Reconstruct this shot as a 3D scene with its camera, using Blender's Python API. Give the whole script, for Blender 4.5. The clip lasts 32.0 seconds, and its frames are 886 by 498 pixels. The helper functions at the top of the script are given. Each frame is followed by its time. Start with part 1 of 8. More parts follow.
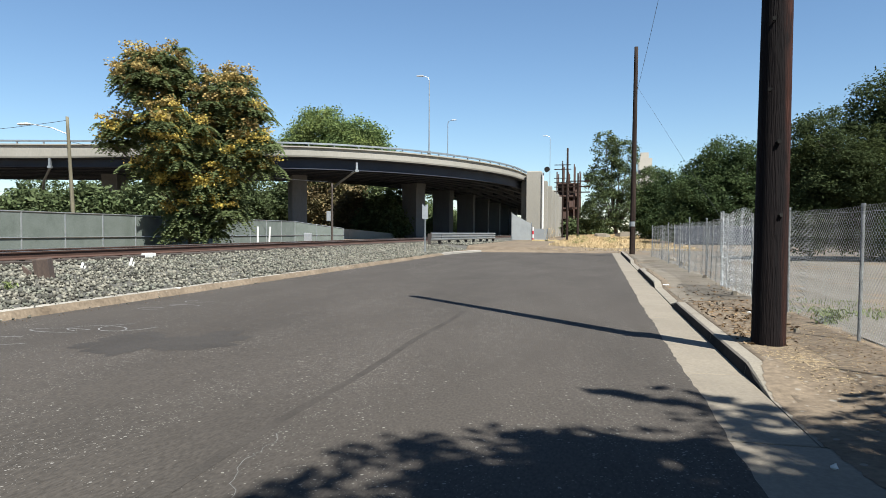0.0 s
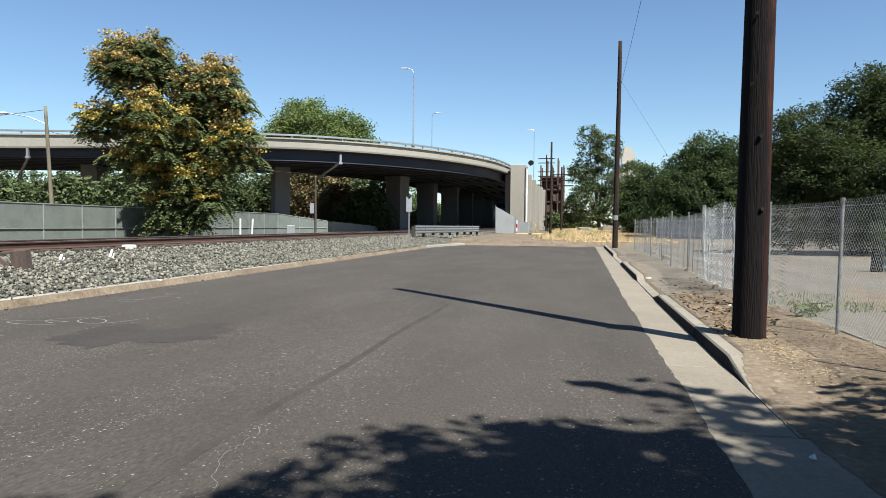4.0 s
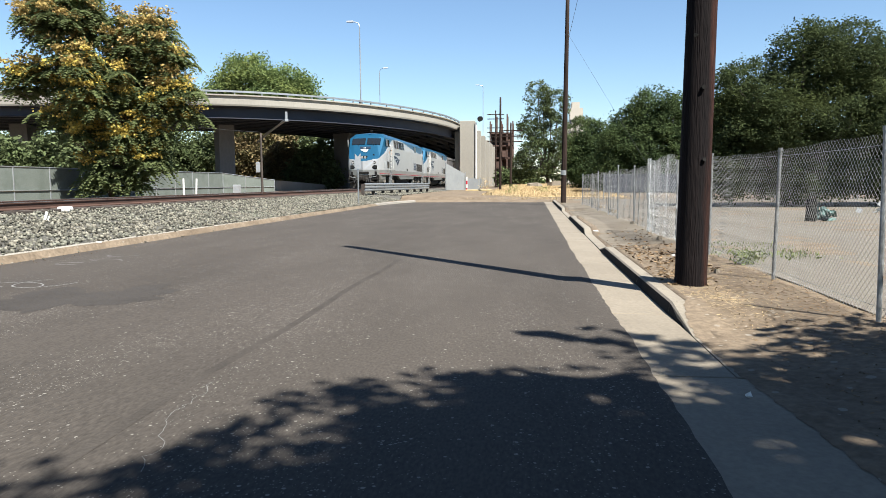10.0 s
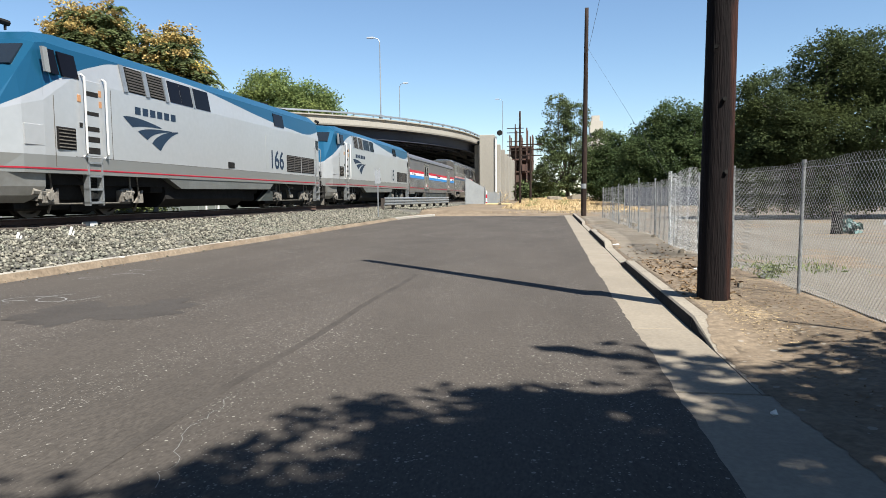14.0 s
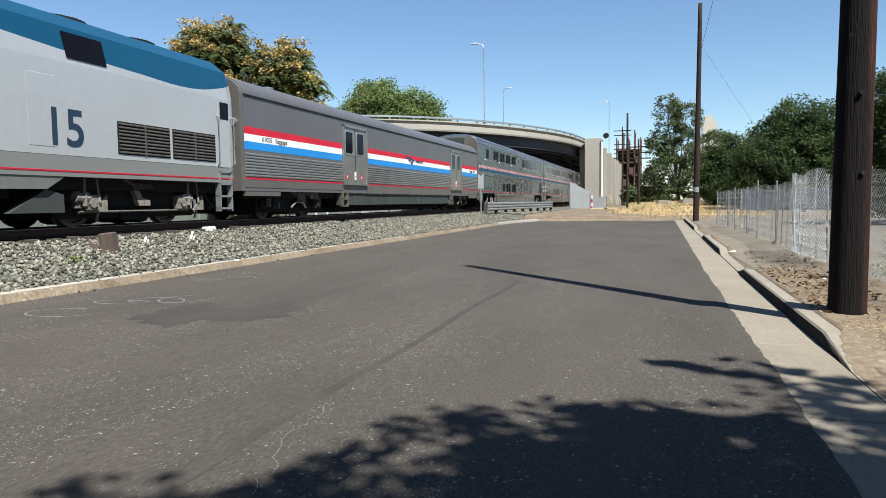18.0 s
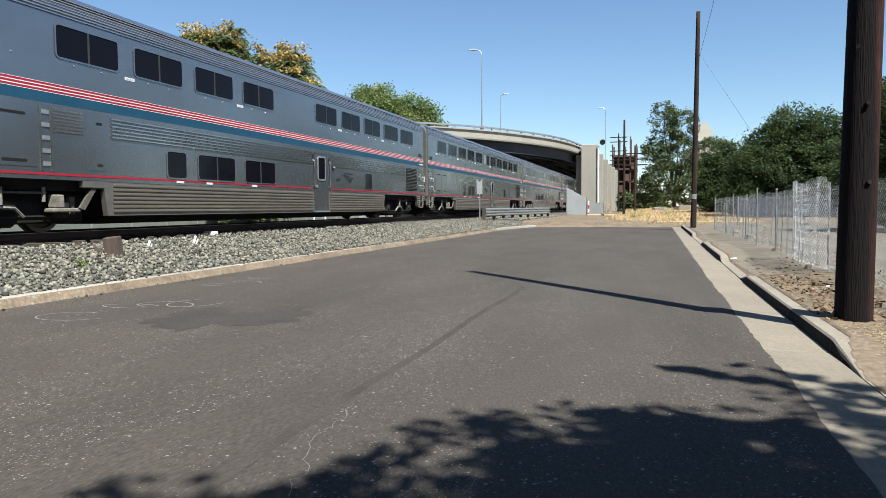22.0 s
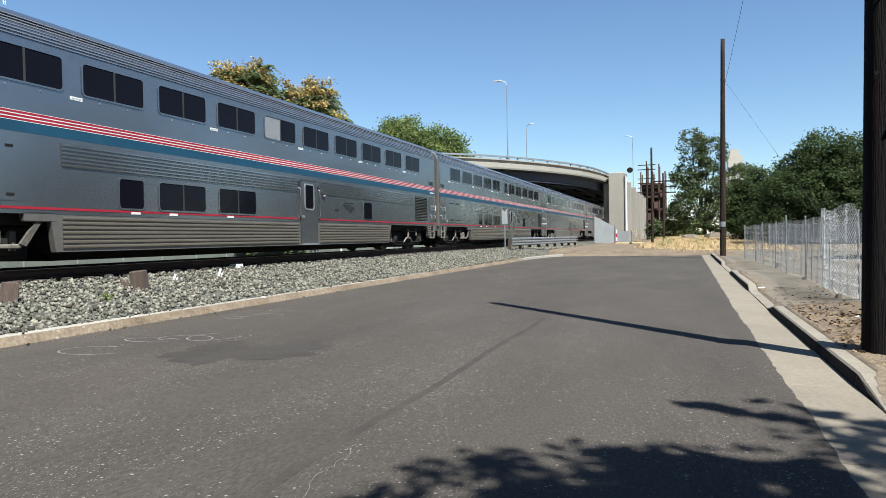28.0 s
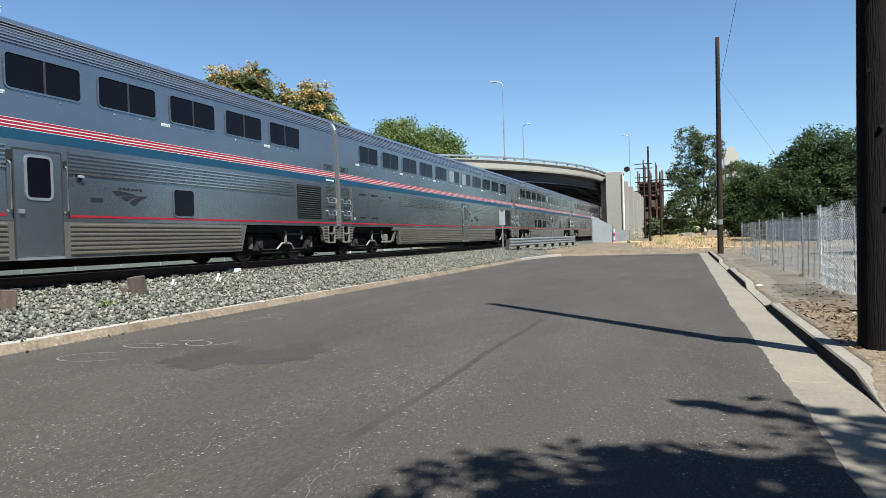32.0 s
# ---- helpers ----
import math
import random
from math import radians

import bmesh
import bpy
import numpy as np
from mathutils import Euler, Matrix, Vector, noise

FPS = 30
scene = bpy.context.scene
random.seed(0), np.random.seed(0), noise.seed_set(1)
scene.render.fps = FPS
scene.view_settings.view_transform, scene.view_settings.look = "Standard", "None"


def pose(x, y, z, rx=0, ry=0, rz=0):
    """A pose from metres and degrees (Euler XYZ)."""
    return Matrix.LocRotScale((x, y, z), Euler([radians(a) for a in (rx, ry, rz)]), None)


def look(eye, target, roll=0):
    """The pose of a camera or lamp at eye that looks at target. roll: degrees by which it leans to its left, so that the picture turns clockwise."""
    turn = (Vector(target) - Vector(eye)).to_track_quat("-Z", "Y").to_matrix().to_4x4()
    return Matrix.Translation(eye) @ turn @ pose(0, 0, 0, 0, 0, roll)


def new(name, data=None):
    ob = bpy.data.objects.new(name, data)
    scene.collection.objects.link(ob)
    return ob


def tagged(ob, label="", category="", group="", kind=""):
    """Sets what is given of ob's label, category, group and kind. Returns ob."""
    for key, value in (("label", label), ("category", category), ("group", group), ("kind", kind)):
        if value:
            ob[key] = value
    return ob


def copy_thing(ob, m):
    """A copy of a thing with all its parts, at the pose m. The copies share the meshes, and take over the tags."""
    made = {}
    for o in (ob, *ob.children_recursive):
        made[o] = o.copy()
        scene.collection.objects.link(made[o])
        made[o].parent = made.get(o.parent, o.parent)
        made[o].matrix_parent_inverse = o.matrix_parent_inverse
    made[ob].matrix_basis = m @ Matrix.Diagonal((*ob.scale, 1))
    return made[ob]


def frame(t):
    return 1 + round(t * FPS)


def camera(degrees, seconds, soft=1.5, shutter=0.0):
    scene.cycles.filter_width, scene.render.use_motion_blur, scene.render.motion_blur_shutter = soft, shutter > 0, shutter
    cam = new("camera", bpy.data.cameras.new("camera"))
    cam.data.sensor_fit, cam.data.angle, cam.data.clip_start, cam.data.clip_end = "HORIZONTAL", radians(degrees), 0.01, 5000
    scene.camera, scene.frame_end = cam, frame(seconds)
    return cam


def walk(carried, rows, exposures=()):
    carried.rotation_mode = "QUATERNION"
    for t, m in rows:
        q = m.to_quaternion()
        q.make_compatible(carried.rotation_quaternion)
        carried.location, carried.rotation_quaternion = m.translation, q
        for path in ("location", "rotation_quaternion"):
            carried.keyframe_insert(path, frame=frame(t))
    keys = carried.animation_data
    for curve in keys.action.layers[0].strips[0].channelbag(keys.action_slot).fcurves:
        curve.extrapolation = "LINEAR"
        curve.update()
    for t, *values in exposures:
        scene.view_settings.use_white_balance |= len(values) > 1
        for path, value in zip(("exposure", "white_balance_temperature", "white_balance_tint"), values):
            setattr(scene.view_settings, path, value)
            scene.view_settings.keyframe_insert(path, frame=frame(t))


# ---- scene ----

# t, x, y, z, yaw, pitch, roll
PATH = [
    (0.0, 0.010, -0.097, 1.264, 12.51, -1.43, -0.24),
    (0.5, 0.016, -0.092, 1.256, 12.50, -1.34, 0.42),
    (1.0, 0.020, -0.095, 1.264, 12.21, -1.63, 0.40),
    (1.5, 0.013, -0.096, 1.259, 11.72, -1.75, 0.03),
    (2.0, 0.020, -0.094, 1.260, 11.38, -2.02, 0.08),
    (2.5, 0.012, -0.092, 1.262, 11.32, -2.14, -0.35),
    (3.0, 0.011, -0.086, 1.255, 11.64, -2.02, -0.34),
    (3.5, 0.004, -0.088, 1.257, 11.57, -1.89, -0.53),
    (5.5, 0.116, -0.033, 1.250, 9.57, -2.58, 0.39),
    (6.0, 0.195, -0.015, 1.247, 11.30, -2.12, -0.30),
    (6.5, 0.194, -0.005, 1.246, 11.22, -2.23, 1.50),
    (7.0, 0.185, -0.005, 1.235, 9.76, -3.22, 3.16),
    (7.5, 0.184, -0.013, 1.234, 7.68, -4.45, 3.11),
    (8.0, 0.177, -0.012, 1.234, 7.38, -4.69, 2.89),
    (8.5, 0.155, -0.021, 1.235, 6.05, -4.64, 2.02),
    (9.0, 0.124, -0.046, 1.227, 6.86, -5.39, 1.22),
    (9.5, 0.063, -0.045, 1.231, 6.58, -4.91, 0.52),
    (10.0, 0.019, -0.057, 1.223, 6.97, -5.56, 0.28),
    (10.5, 0.017, -0.059, 1.234, 8.16, -5.83, 0.64),
    (11.0, 0.007, -0.051, 1.214, 8.23, -5.07, -0.21),
    (11.5, 0.001, -0.038, 1.216, 8.98, -5.87, 0.57),
    (12.0, -0.003, -0.036, 1.222, 8.54, -5.91, 0.41),
    (12.5, 0.018, -0.034, 1.217, 7.85, -5.69, 1.29),
    (13.0, 0.038, -0.028, 1.212, 7.92, -5.62, 0.40),
    (13.5, 0.055, -0.014, 1.215, 7.31, -4.70, 0.98),
    (14.0, 0.034, -0.023, 1.222, 8.64, -4.38, 0.54),
    (14.5, 0.024, -0.018, 1.222, 9.99, -3.83, 0.29),
    (16.5, -0.023, -0.029, 1.203, 14.58, -3.91, 0.25),
    (17.0, 0.010, 0.061, 1.220, 15.84, -3.37, 0.28),
    (17.5, 0.044, 0.116, 1.223, 18.00, -4.27, 0.94),
    (18.0, 0.015, 0.126, 1.224, 17.31, -3.87, 0.79),
    (18.5, -0.058, 0.076, 1.224, 17.48, -3.02, -0.30),
    (19.0, -0.106, 0.039, 1.232, 17.24, -3.23, -0.83),
    (19.5, -0.108, 0.031, 1.230, 17.62, -3.62, 0.39),
    (20.0, -0.097, 0.039, 1.236, 17.27, -3.86, 0.86),
    (20.5, -0.102, 0.027, 1.242, 17.50, -3.91, 0.89),
    (21.0, -0.114, 0.013, 1.243, 17.14, -3.38, 0.64),
    (21.5, -0.121, 0.013, 1.239, 17.05, -3.32, 0.53),
    (22.0, -0.121, 0.012, 1.237, 16.94, -3.43, 0.48),
    (22.5, -0.110, 0.011, 1.232, 16.98, -3.53, 0.58),
    (23.0, -0.123, 0.013, 1.237, 16.77, -3.98, 0.93),
    (23.5, -0.119, 0.015, 1.235, 16.77, -3.94, 1.06),
    (24.0, -0.124, 0.012, 1.226, 15.81, -2.81, 0.68),
    (24.5, -0.124, 0.010, 1.235, 16.37, -2.91, 0.98),
    (25.0, -0.130, 0.008, 1.257, 16.11, -1.73, 0.68),
    (25.5, -0.128, 0.010, 1.238, 15.92, -1.93, 0.86),
    (27.5, -0.039, 0.074, 1.260, 20.07, -1.55, 1.58),
    (28.0, 0.013, 0.084, 1.267, 19.31, -0.90, 1.04),
    (28.5, 0.036, 0.095, 1.271, 19.02, -0.38, 1.57),
    (29.0, 0.005, 0.072, 1.266, 19.43, -0.50, 2.14),
    (29.5, -0.019, 0.066, 1.286, 19.49, 0.01, 1.78),
    (30.0, -0.035, 0.056, 1.267, 19.74, 0.17, 1.51),
    (30.5, -0.046, 0.064, 1.267, 20.12, -0.18, 1.21),
    (31.0, -0.019, 0.049, 1.267, 20.21, -0.26, 1.30),
    (31.5, 0.007, 0.055, 1.265, 19.95, -0.26, 1.38),
    (32.0, 0.031, 0.069, 1.275, 19.15, -0.79, 1.80),
]
cam = camera(66.2, 32.0, soft=0.7)
walk(cam, [(t, pose(x, y, z, 90 + p, r, w)) for t, x, y, z, w, p, r in PATH], exposures=[(0.0, 1.49, 6050, 6), (5.5, 1.57, 6100, 6), (8.0, 1.72, 6200, 7), (12.0, 1.79, 6250, 8), (13.0, 1.8, 6250, 8), (14.0, 1.67, 6250, 8), (16.5, 1.51, 6100, 6), (20.0, 1.54, 6050, 6), (25.0, 1.54, 6050, 6), (32.0, 1.48, 5800, 5)])

# ---- light ----
SUN_EL, SUN_AZ = 55.7, 135.0          # degrees up, degrees clockwise from +y
world = bpy.data.worlds.new("sky")
scene.world = world
world.use_nodes = True
wn = world.node_tree.nodes
sky = wn.new("ShaderNodeTexSky")
sky.sky_type, sky.sun_disc = "NISHITA", False
sky.sun_elevation, sky.sun_rotation = radians(SUN_EL), radians(SUN_AZ)
sky.air_density, sky.dust_density, sky.ozone_density, sky.altitude = 1.05, 0.0, 3.4, 20
wn["Background"].inputs["Strength"].default_value = 0.047
world.node_tree.links.new(sky.outputs[0], wn["Background"].inputs["Color"])
sun = new("sun", bpy.data.lights.new("sun", "SUN"))
sun.data.energy, sun.data.angle, sun.data.color = 5.0, radians(0.53), (1.0, 0.95, 0.87)
se, sa = radians(SUN_EL), radians(SUN_AZ)
sun.matrix_world = look((30 * math.sin(sa), 30 * math.cos(sa), 40), (30 * math.sin(sa) - math.cos(se) * math.sin(sa), 30 * math.cos(sa) - math.cos(se) * math.cos(sa), 40 - math.sin(se)))

# ---- materials ----
ALBEDO_SCALE = 0.83  # scales low-metal base colours down, so shade renders darker beside the sky


def mat(name, col, rough=0.7, metal=0.0, var=0.18, scale=0.8, grain=0.1, gscale=30.0, bump=0.15, bdist=0.01, rnd=0.0, spec=0.5, col2=None, island=False, stretch=None, thin=0.0):
    """A surface: base colour, broad stains towards col2, fine grain, relief."""
    if metal < 0.4:
        col, col2 = tuple(c * ALBEDO_SCALE for c in col), tuple(c * ALBEDO_SCALE for c in col2) if col2 else None
    m = bpy.data.materials.new(name)
    m.use_nodes = True
    nt = m.node_tree
    n, l = nt.nodes, nt.links
    b = n["Principled BSDF"]
    b.inputs["Roughness"].default_value, b.inputs["Metallic"].default_value = rough, metal
    b.inputs["Specular IOR Level"].default_value = spec
    tc = n.new("ShaderNodeTexCoord")
    mp = n.new("ShaderNodeMapping")
    l.new(tc.outputs["Object"], mp.inputs[0])
    if stretch:
        mp.inputs["Scale"].default_value = stretch
    big, fine = n.new("ShaderNodeTexNoise"), n.new("ShaderNodeTexNoise")
    big.inputs["Scale"].default_value, big.inputs["Detail"].default_value, big.inputs["Roughness"].default_value = scale, 5, 0.62
    fine.inputs["Scale"].default_value, fine.inputs["Detail"].default_value = gscale, 4
    for q in (big, fine):
        l.new(mp.outputs[0], q.inputs["Vector"])
    c2 = col2 or tuple(c * 0.55 for c in col)
    mix = n.new("ShaderNodeMix")
    mix.data_type = "RGBA"
    mix.inputs[6].default_value, mix.inputs[7].default_value = (*col, 1), (*c2, 1)
    ramp = n.new("ShaderNodeMapRange")
    ramp.inputs[1].default_value, ramp.inputs[2].default_value, ramp.inputs[4].default_value = 0.42, 0.72, min(1.0, var * 3)
    l.new(big.outputs[0], ramp.inputs[0])
    l.new(ramp.outputs[0], mix.inputs[0])
    hsv = n.new("ShaderNodeHueSaturation")
    l.new(mix.outputs[2], hsv.inputs["Color"])
    val = n.new("ShaderNodeMapRange")
    val.inputs[1].default_value, val.inputs[2].default_value = 0.3, 0.7
    val.inputs[3].default_value, val.inputs[4].default_value = 1 - grain, 1 + grain
    l.new(fine.outputs[0], val.inputs[0])
    out = val.outputs[0]
    if rnd:
        src = n.new("ShaderNodeNewGeometry").outputs["Random Per Island"] if island else n.new("ShaderNodeObjectInfo").outputs["Random"]
        rr = n.new("ShaderNodeMapRange")
        rr.inputs[3].default_value, rr.inputs[4].default_value = 1 - rnd, 1 + rnd
        l.new(src, rr.inputs[0])
        mul = n.new("ShaderNodeMath")
        mul.operation = "MULTIPLY"
        l.new(out, mul.inputs[0])
        l.new(rr.outputs[0], mul.inputs[1])
        out = mul.outputs[0]
    l.new(out, hsv.inputs["Value"])
    l.new(hsv.outputs[0], b.inputs["Base Color"])
    if bump:
        bp = n.new("ShaderNodeBump")
        bp.inputs["Strength"].default_value, bp.inputs["Distance"].default_value = bump, bdist
        l.new(fine.outputs[0], bp.inputs["Height"])
        l.new(bp.outputs[0], b.inputs["Normal"])
    rg = n.new("ShaderNodeMapRange")
    rg.inputs[3].default_value, rg.inputs[4].default_value = max(0.02, rough - 0.08), min(1.0, rough + 0.08)
    l.new(big.outputs[0], rg.inputs[0])
    l.new(rg.outputs[0], b.inputs["Roughness"])
    if thin:
        tr = n.new("ShaderNodeBsdfTranslucent")
        l.new(hsv.outputs[0], tr.inputs["Color"])
        ms = n.new("ShaderNodeMixShader")
        ms.inputs[0].default_value = thin
        l.new(b.outputs[0], ms.inputs[1])
        l.new(tr.outputs[0], ms.inputs[2])
        l.new(ms.outputs[0], n["Material Output"].inputs["Surface"])
    return m


def speckle(m, size, density, col, amount=1.0):
    """Scattered pale chips set in a surface."""
    n, l = m.node_tree.nodes, m.node_tree.links
    b = n["Principled BSDF"]
    src = b.inputs["Base Color"].links[0].from_socket
    tc, vo = n.new("ShaderNodeTexCoord"), n.new("ShaderNodeTexVoronoi")
    vo.inputs["Scale"].default_value = 1 / size
    l.new(tc.outputs["Object"], vo.inputs["Vector"])
    sep = n.new("ShaderNodeSeparateColor")
    l.new(vo.outputs["Color"], sep.inputs[0])
    a, c = n.new("ShaderNodeMath"), n.new("ShaderNodeMath")
    a.operation, c.operation = "LESS_THAN", "LESS_THAN"
    a.inputs[1].default_value = density
    grow = n.new("ShaderNodeMath")
    grow.operation = "MULTIPLY"
    grow.inputs[1].default_value = 0.5
    l.new(sep.outputs[1], grow.inputs[0])
    l.new(grow.outputs[0], c.inputs[1])
    lane, wide = n.new("ShaderNodeTexNoise"), n.new("ShaderNodeMapRange")
    lane.inputs["Scale"].default_value, lane.inputs["Detail"].default_value, lane.inputs["Roughness"].default_value = 1.0, 4, 0.65
    wide.inputs[1].default_value, wide.inputs[2].default_value, wide.inputs[4].default_value = 0.42, 0.66, density * 2.8
    drawn = n.new("ShaderNodeMapping")
    drawn.inputs["Scale"].default_value = (1.1, 0.3, 1)
    l.new(tc.outputs["Object"], drawn.inputs[0])
    l.new(drawn.outputs[0], lane.inputs["Vector"])
    l.new(lane.outputs[0], wide.inputs[0])
    l.new(wide.outputs[0], a.inputs[1])
    l.new(sep.outputs[0], a.inputs[0])
    l.new(vo.outputs["Distance"], c.inputs[0])
    k = n.new("ShaderNodeMath")
    k.operation = "MULTIPLY"
    l.new(a.outputs[0], k.inputs[0])
    l.new(c.outputs[0], k.inputs[1])
    g = n.new("ShaderNodeMath")
    g.operation = "MULTIPLY"
    g.inputs[1].default_value = amount
    l.new(k.outputs[0], g.inputs[0])
    mx = n.new("ShaderNodeMix")
    mx.data_type = "RGBA"
    mx.inputs[7].default_value = (*col, 1)
    l.new(g.outputs[0], mx.inputs[0])
    l.new(src, mx.inputs[6])
    l.new(mx.outputs[2], b.inputs["Base Color"])
    return m


ASPHALT = speckle(speckle(mat("asphalt", (0.0585, 0.0498, 0.0418), 0.85, var=0.3, scale=0.5, grain=0.26, gscale=60, bump=0.5, bdist=0.006, col2=(0.044, 0.0378, 0.032), spec=0.15, stretch=(1, 0.4, 1)), 0.0115, 0.15, (0.16, 0.148, 0.13), 0.75), 0.021, 0.05, (0.2, 0.187, 0.166), 0.75)
ASPHALT_DARK = mat("damp_asphalt", (0.046, 0.0405, 0.0355), 0.8, var=0.12, scale=1.2, grain=0.2, gscale=60, bump=0.4, bdist=0.005, spec=0.13)
# near-black colour that paints the shade on the kerb's road side
KERB_SHADE = mat("shade_dark_kerb_concrete", (0.024, 0.022, 0.021), 0.95, spec=0.1, var=0.3, scale=3, grain=0.2, gscale=40)
TAR = mat("tar_seam", (0.052, 0.045, 0.0385), 0.85, spec=0.12, var=0.2, scale=2, grain=0.2, gscale=60)
CONCRETE = mat("concrete", (0.185, 0.155, 0.115), 0.88, var=0.2, scale=0.7, grain=0.14, gscale=35, col2=(0.125, 0.102, 0.074), bump=0.25, rnd=0.05)
KERB_TAN = mat("dusty_kerb_concrete", (0.2, 0.172, 0.132), 0.92, var=0.22, scale=1.5, grain=0.18, gscale=35, col2=(0.135, 0.113, 0.086), bump=0.3, rnd=0.06)
KERB_PALE = mat("pale_kerb_concrete", (0.255, 0.232, 0.196), 0.92, var=0.22, scale=1.5, grain=0.18, gscale=35, col2=(0.18, 0.16, 0.132), bump=0.3, rnd=0.06)
BRIDGE = mat("bridge_concrete", (0.274, 0.251, 0.211), 0.9, var=0.22, scale=0.25, grain=0.08, gscale=12, col2=(0.192, 0.176, 0.146), bump=0.15, stretch=(1, 1, 0.35))
# bridge concrete darkened for the shade under the deck, with random stains
PIER = mat("shade_dark_pier_concrete", (0.15, 0.148, 0.148), 0.92, var=0.3, scale=0.3, grain=0.1, gscale=12, col2=(0.09, 0.09, 0.093), bump=0.15, stretch=(1, 1, 0.3))
# the dimness beneath the deck is put into this slab colour
SOFFIT = mat("shade_dark_soffit", (0.036, 0.039, 0.05), 0.9, var=0.25, scale=0.3, grain=0.1, gscale=12)
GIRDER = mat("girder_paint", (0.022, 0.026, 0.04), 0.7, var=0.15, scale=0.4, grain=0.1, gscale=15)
SOIL = speckle(mat("dry_soil", (0.158, 0.121, 0.084), 0.95, var=0.3, scale=1.3, grain=0.25, gscale=18, bump=0.6, bdist=0.02, col2=(0.086, 0.063, 0.042), spec=0.2), 0.06, 0.12, (0.192, 0.172, 0.143), 0.7)
LOT = speckle(mat("lot_gravel", (0.135, 0.118, 0.0961), 0.95, var=0.2, scale=0.3, grain=0.2, gscale=25, bump=0.4, bdist=0.01, col2=(0.102, 0.088, 0.0694), spec=0.2), 0.08, 0.15, (0.184, 0.172, 0.156), 0.6)
WALKWAY = mat("worn_walkway", (0.15, 0.128, 0.1), 0.95, var=0.33, scale=1.1, grain=0.22, gscale=30, bump=0.5, col2=(0.1, 0.08, 0.057), spec=0.2)
STRAW = mat("dry_grass", (0.43, 0.325, 0.18), 0.9, var=0.22, scale=0.6, grain=0.25, gscale=20, bump=0.5, bdist=0.03, col2=(0.32, 0.235, 0.13), rnd=0.15, island=True, spec=0.2)
DEBRIS = mat("leaf_litter", (0.17, 0.115, 0.065), 0.9, var=0.3, scale=3, rnd=0.6, island=True, bump=0, col2=(0.07, 0.045, 0.028), spec=0.1)
TARP = mat("teal_tarpaulin", (0.1, 0.17, 0.155), 0.6, var=0.2, scale=3)
WEED = mat("green_weed", (0.16, 0.19, 0.06), 0.8, var=0.2, rnd=0.35, island=True, thin=0.25)
STONE = mat("ballast_stone", (0.143, 0.131, 0.104), 0.95, spec=0.2, var=0.2, scale=2, grain=0.25, gscale=40, rnd=0.75, island=True, bump=0.2, col2=(0.075, 0.088, 0.07))
BALLAST_BED = mat("ballast_bed", (0.075, 0.069, 0.056), 0.95, var=0.25, scale=3, grain=0.5, gscale=18, bump=1.0, bdist=0.04)
RUST = mat("rusty_rail", (0.082, 0.042, 0.029), 0.75, 0.3, var=0.25, scale=1.5, grain=0.2, gscale=40)
SHINY_RAIL = mat("rail_head", (0.35, 0.33, 0.32), 0.35, 0.8, var=0.15)
TIE = mat("creosoted_tie", (0.0475, 0.0354, 0.0274), 0.9, var=0.25, scale=3, grain=0.3, gscale=25, rnd=0.3, bump=0.5)
POLE_WOOD = mat("creosoted_pole", (0.036, 0.0245, 0.0195), 0.85, var=0.3, scale=2.2, grain=0.35, gscale=22, bump=0.8, bdist=0.015, col2=(0.012, 0.009, 0.008), spec=0.08, stretch=(4, 4, 0.22))
def tarred(m, col, at, soft):
    """Thick tar runs over one weathered flank of a pole."""
    n, l = m.node_tree.nodes, m.node_tree.links
    b = n["Principled BSDF"]
    src = b.inputs["Base Color"].links[0].from_socket
    tc, sep, ns = n.new("ShaderNodeTexCoord"), n.new("ShaderNodeSeparateXYZ"), n.new("ShaderNodeTexNoise")
    mp = n.new("ShaderNodeMapping")
    mp.inputs["Scale"].default_value = (9, 9, 0.9)
    l.new(tc.outputs["Object"], sep.inputs[0])
    l.new(tc.outputs["Object"], mp.inputs[0])
    l.new(mp.outputs[0], ns.inputs["Vector"])
    ns.inputs["Scale"].default_value, ns.inputs["Detail"].default_value, ns.inputs["Roughness"].default_value = 1.0, 6, 0.7
    off = n.new("ShaderNodeMath")
    off.operation = "MULTIPLY_ADD"
    off.inputs[1].default_value = 0.3
    l.new(ns.outputs[0], off.inputs[0])
    l.new(sep.outputs[0], off.inputs[2])
    rg = n.new("ShaderNodeMapRange")
    rg.inputs[1].default_value, rg.inputs[2].default_value, rg.inputs[3].default_value, rg.inputs[4].default_value = at, at + soft, 0.92, 0.0
    l.new(off.outputs[0], rg.inputs[0])
    mx = n.new("ShaderNodeMix")
    mx.data_type = "RGBA"
    mx.inputs[7].default_value = (*col, 1)
    l.new(rg.outputs[0], mx.inputs[0])
    l.new(src, mx.inputs[6])
    l.new(mx.outputs[2], b.inputs["Base Color"])
    return m


TAR_POLE = tarred(mat("tarred_pole", (0.047, 0.0205, 0.0155), 0.85, var=0.3, scale=2.2, grain=0.4, gscale=22, bump=1.0, bdist=0.02, col2=(0.014, 0.009, 0.008), spec=0.08, stretch=(4, 4, 0.22)), (0.0075, 0.0068, 0.0072), 0.235, 0.05)
GREY_WOOD = mat("grey_pole", (0.135, 0.117, 0.074), 0.85, var=0.25, scale=2, grain=0.25, gscale=20, bump=0.6, stretch=(4, 4, 0.25))
STUB_WOOD = mat("weathered_stub", (0.075, 0.05, 0.038), 0.9, var=0.3, scale=5, grain=0.3, gscale=40, bump=0.8, stretch=(3, 3, 0.4))
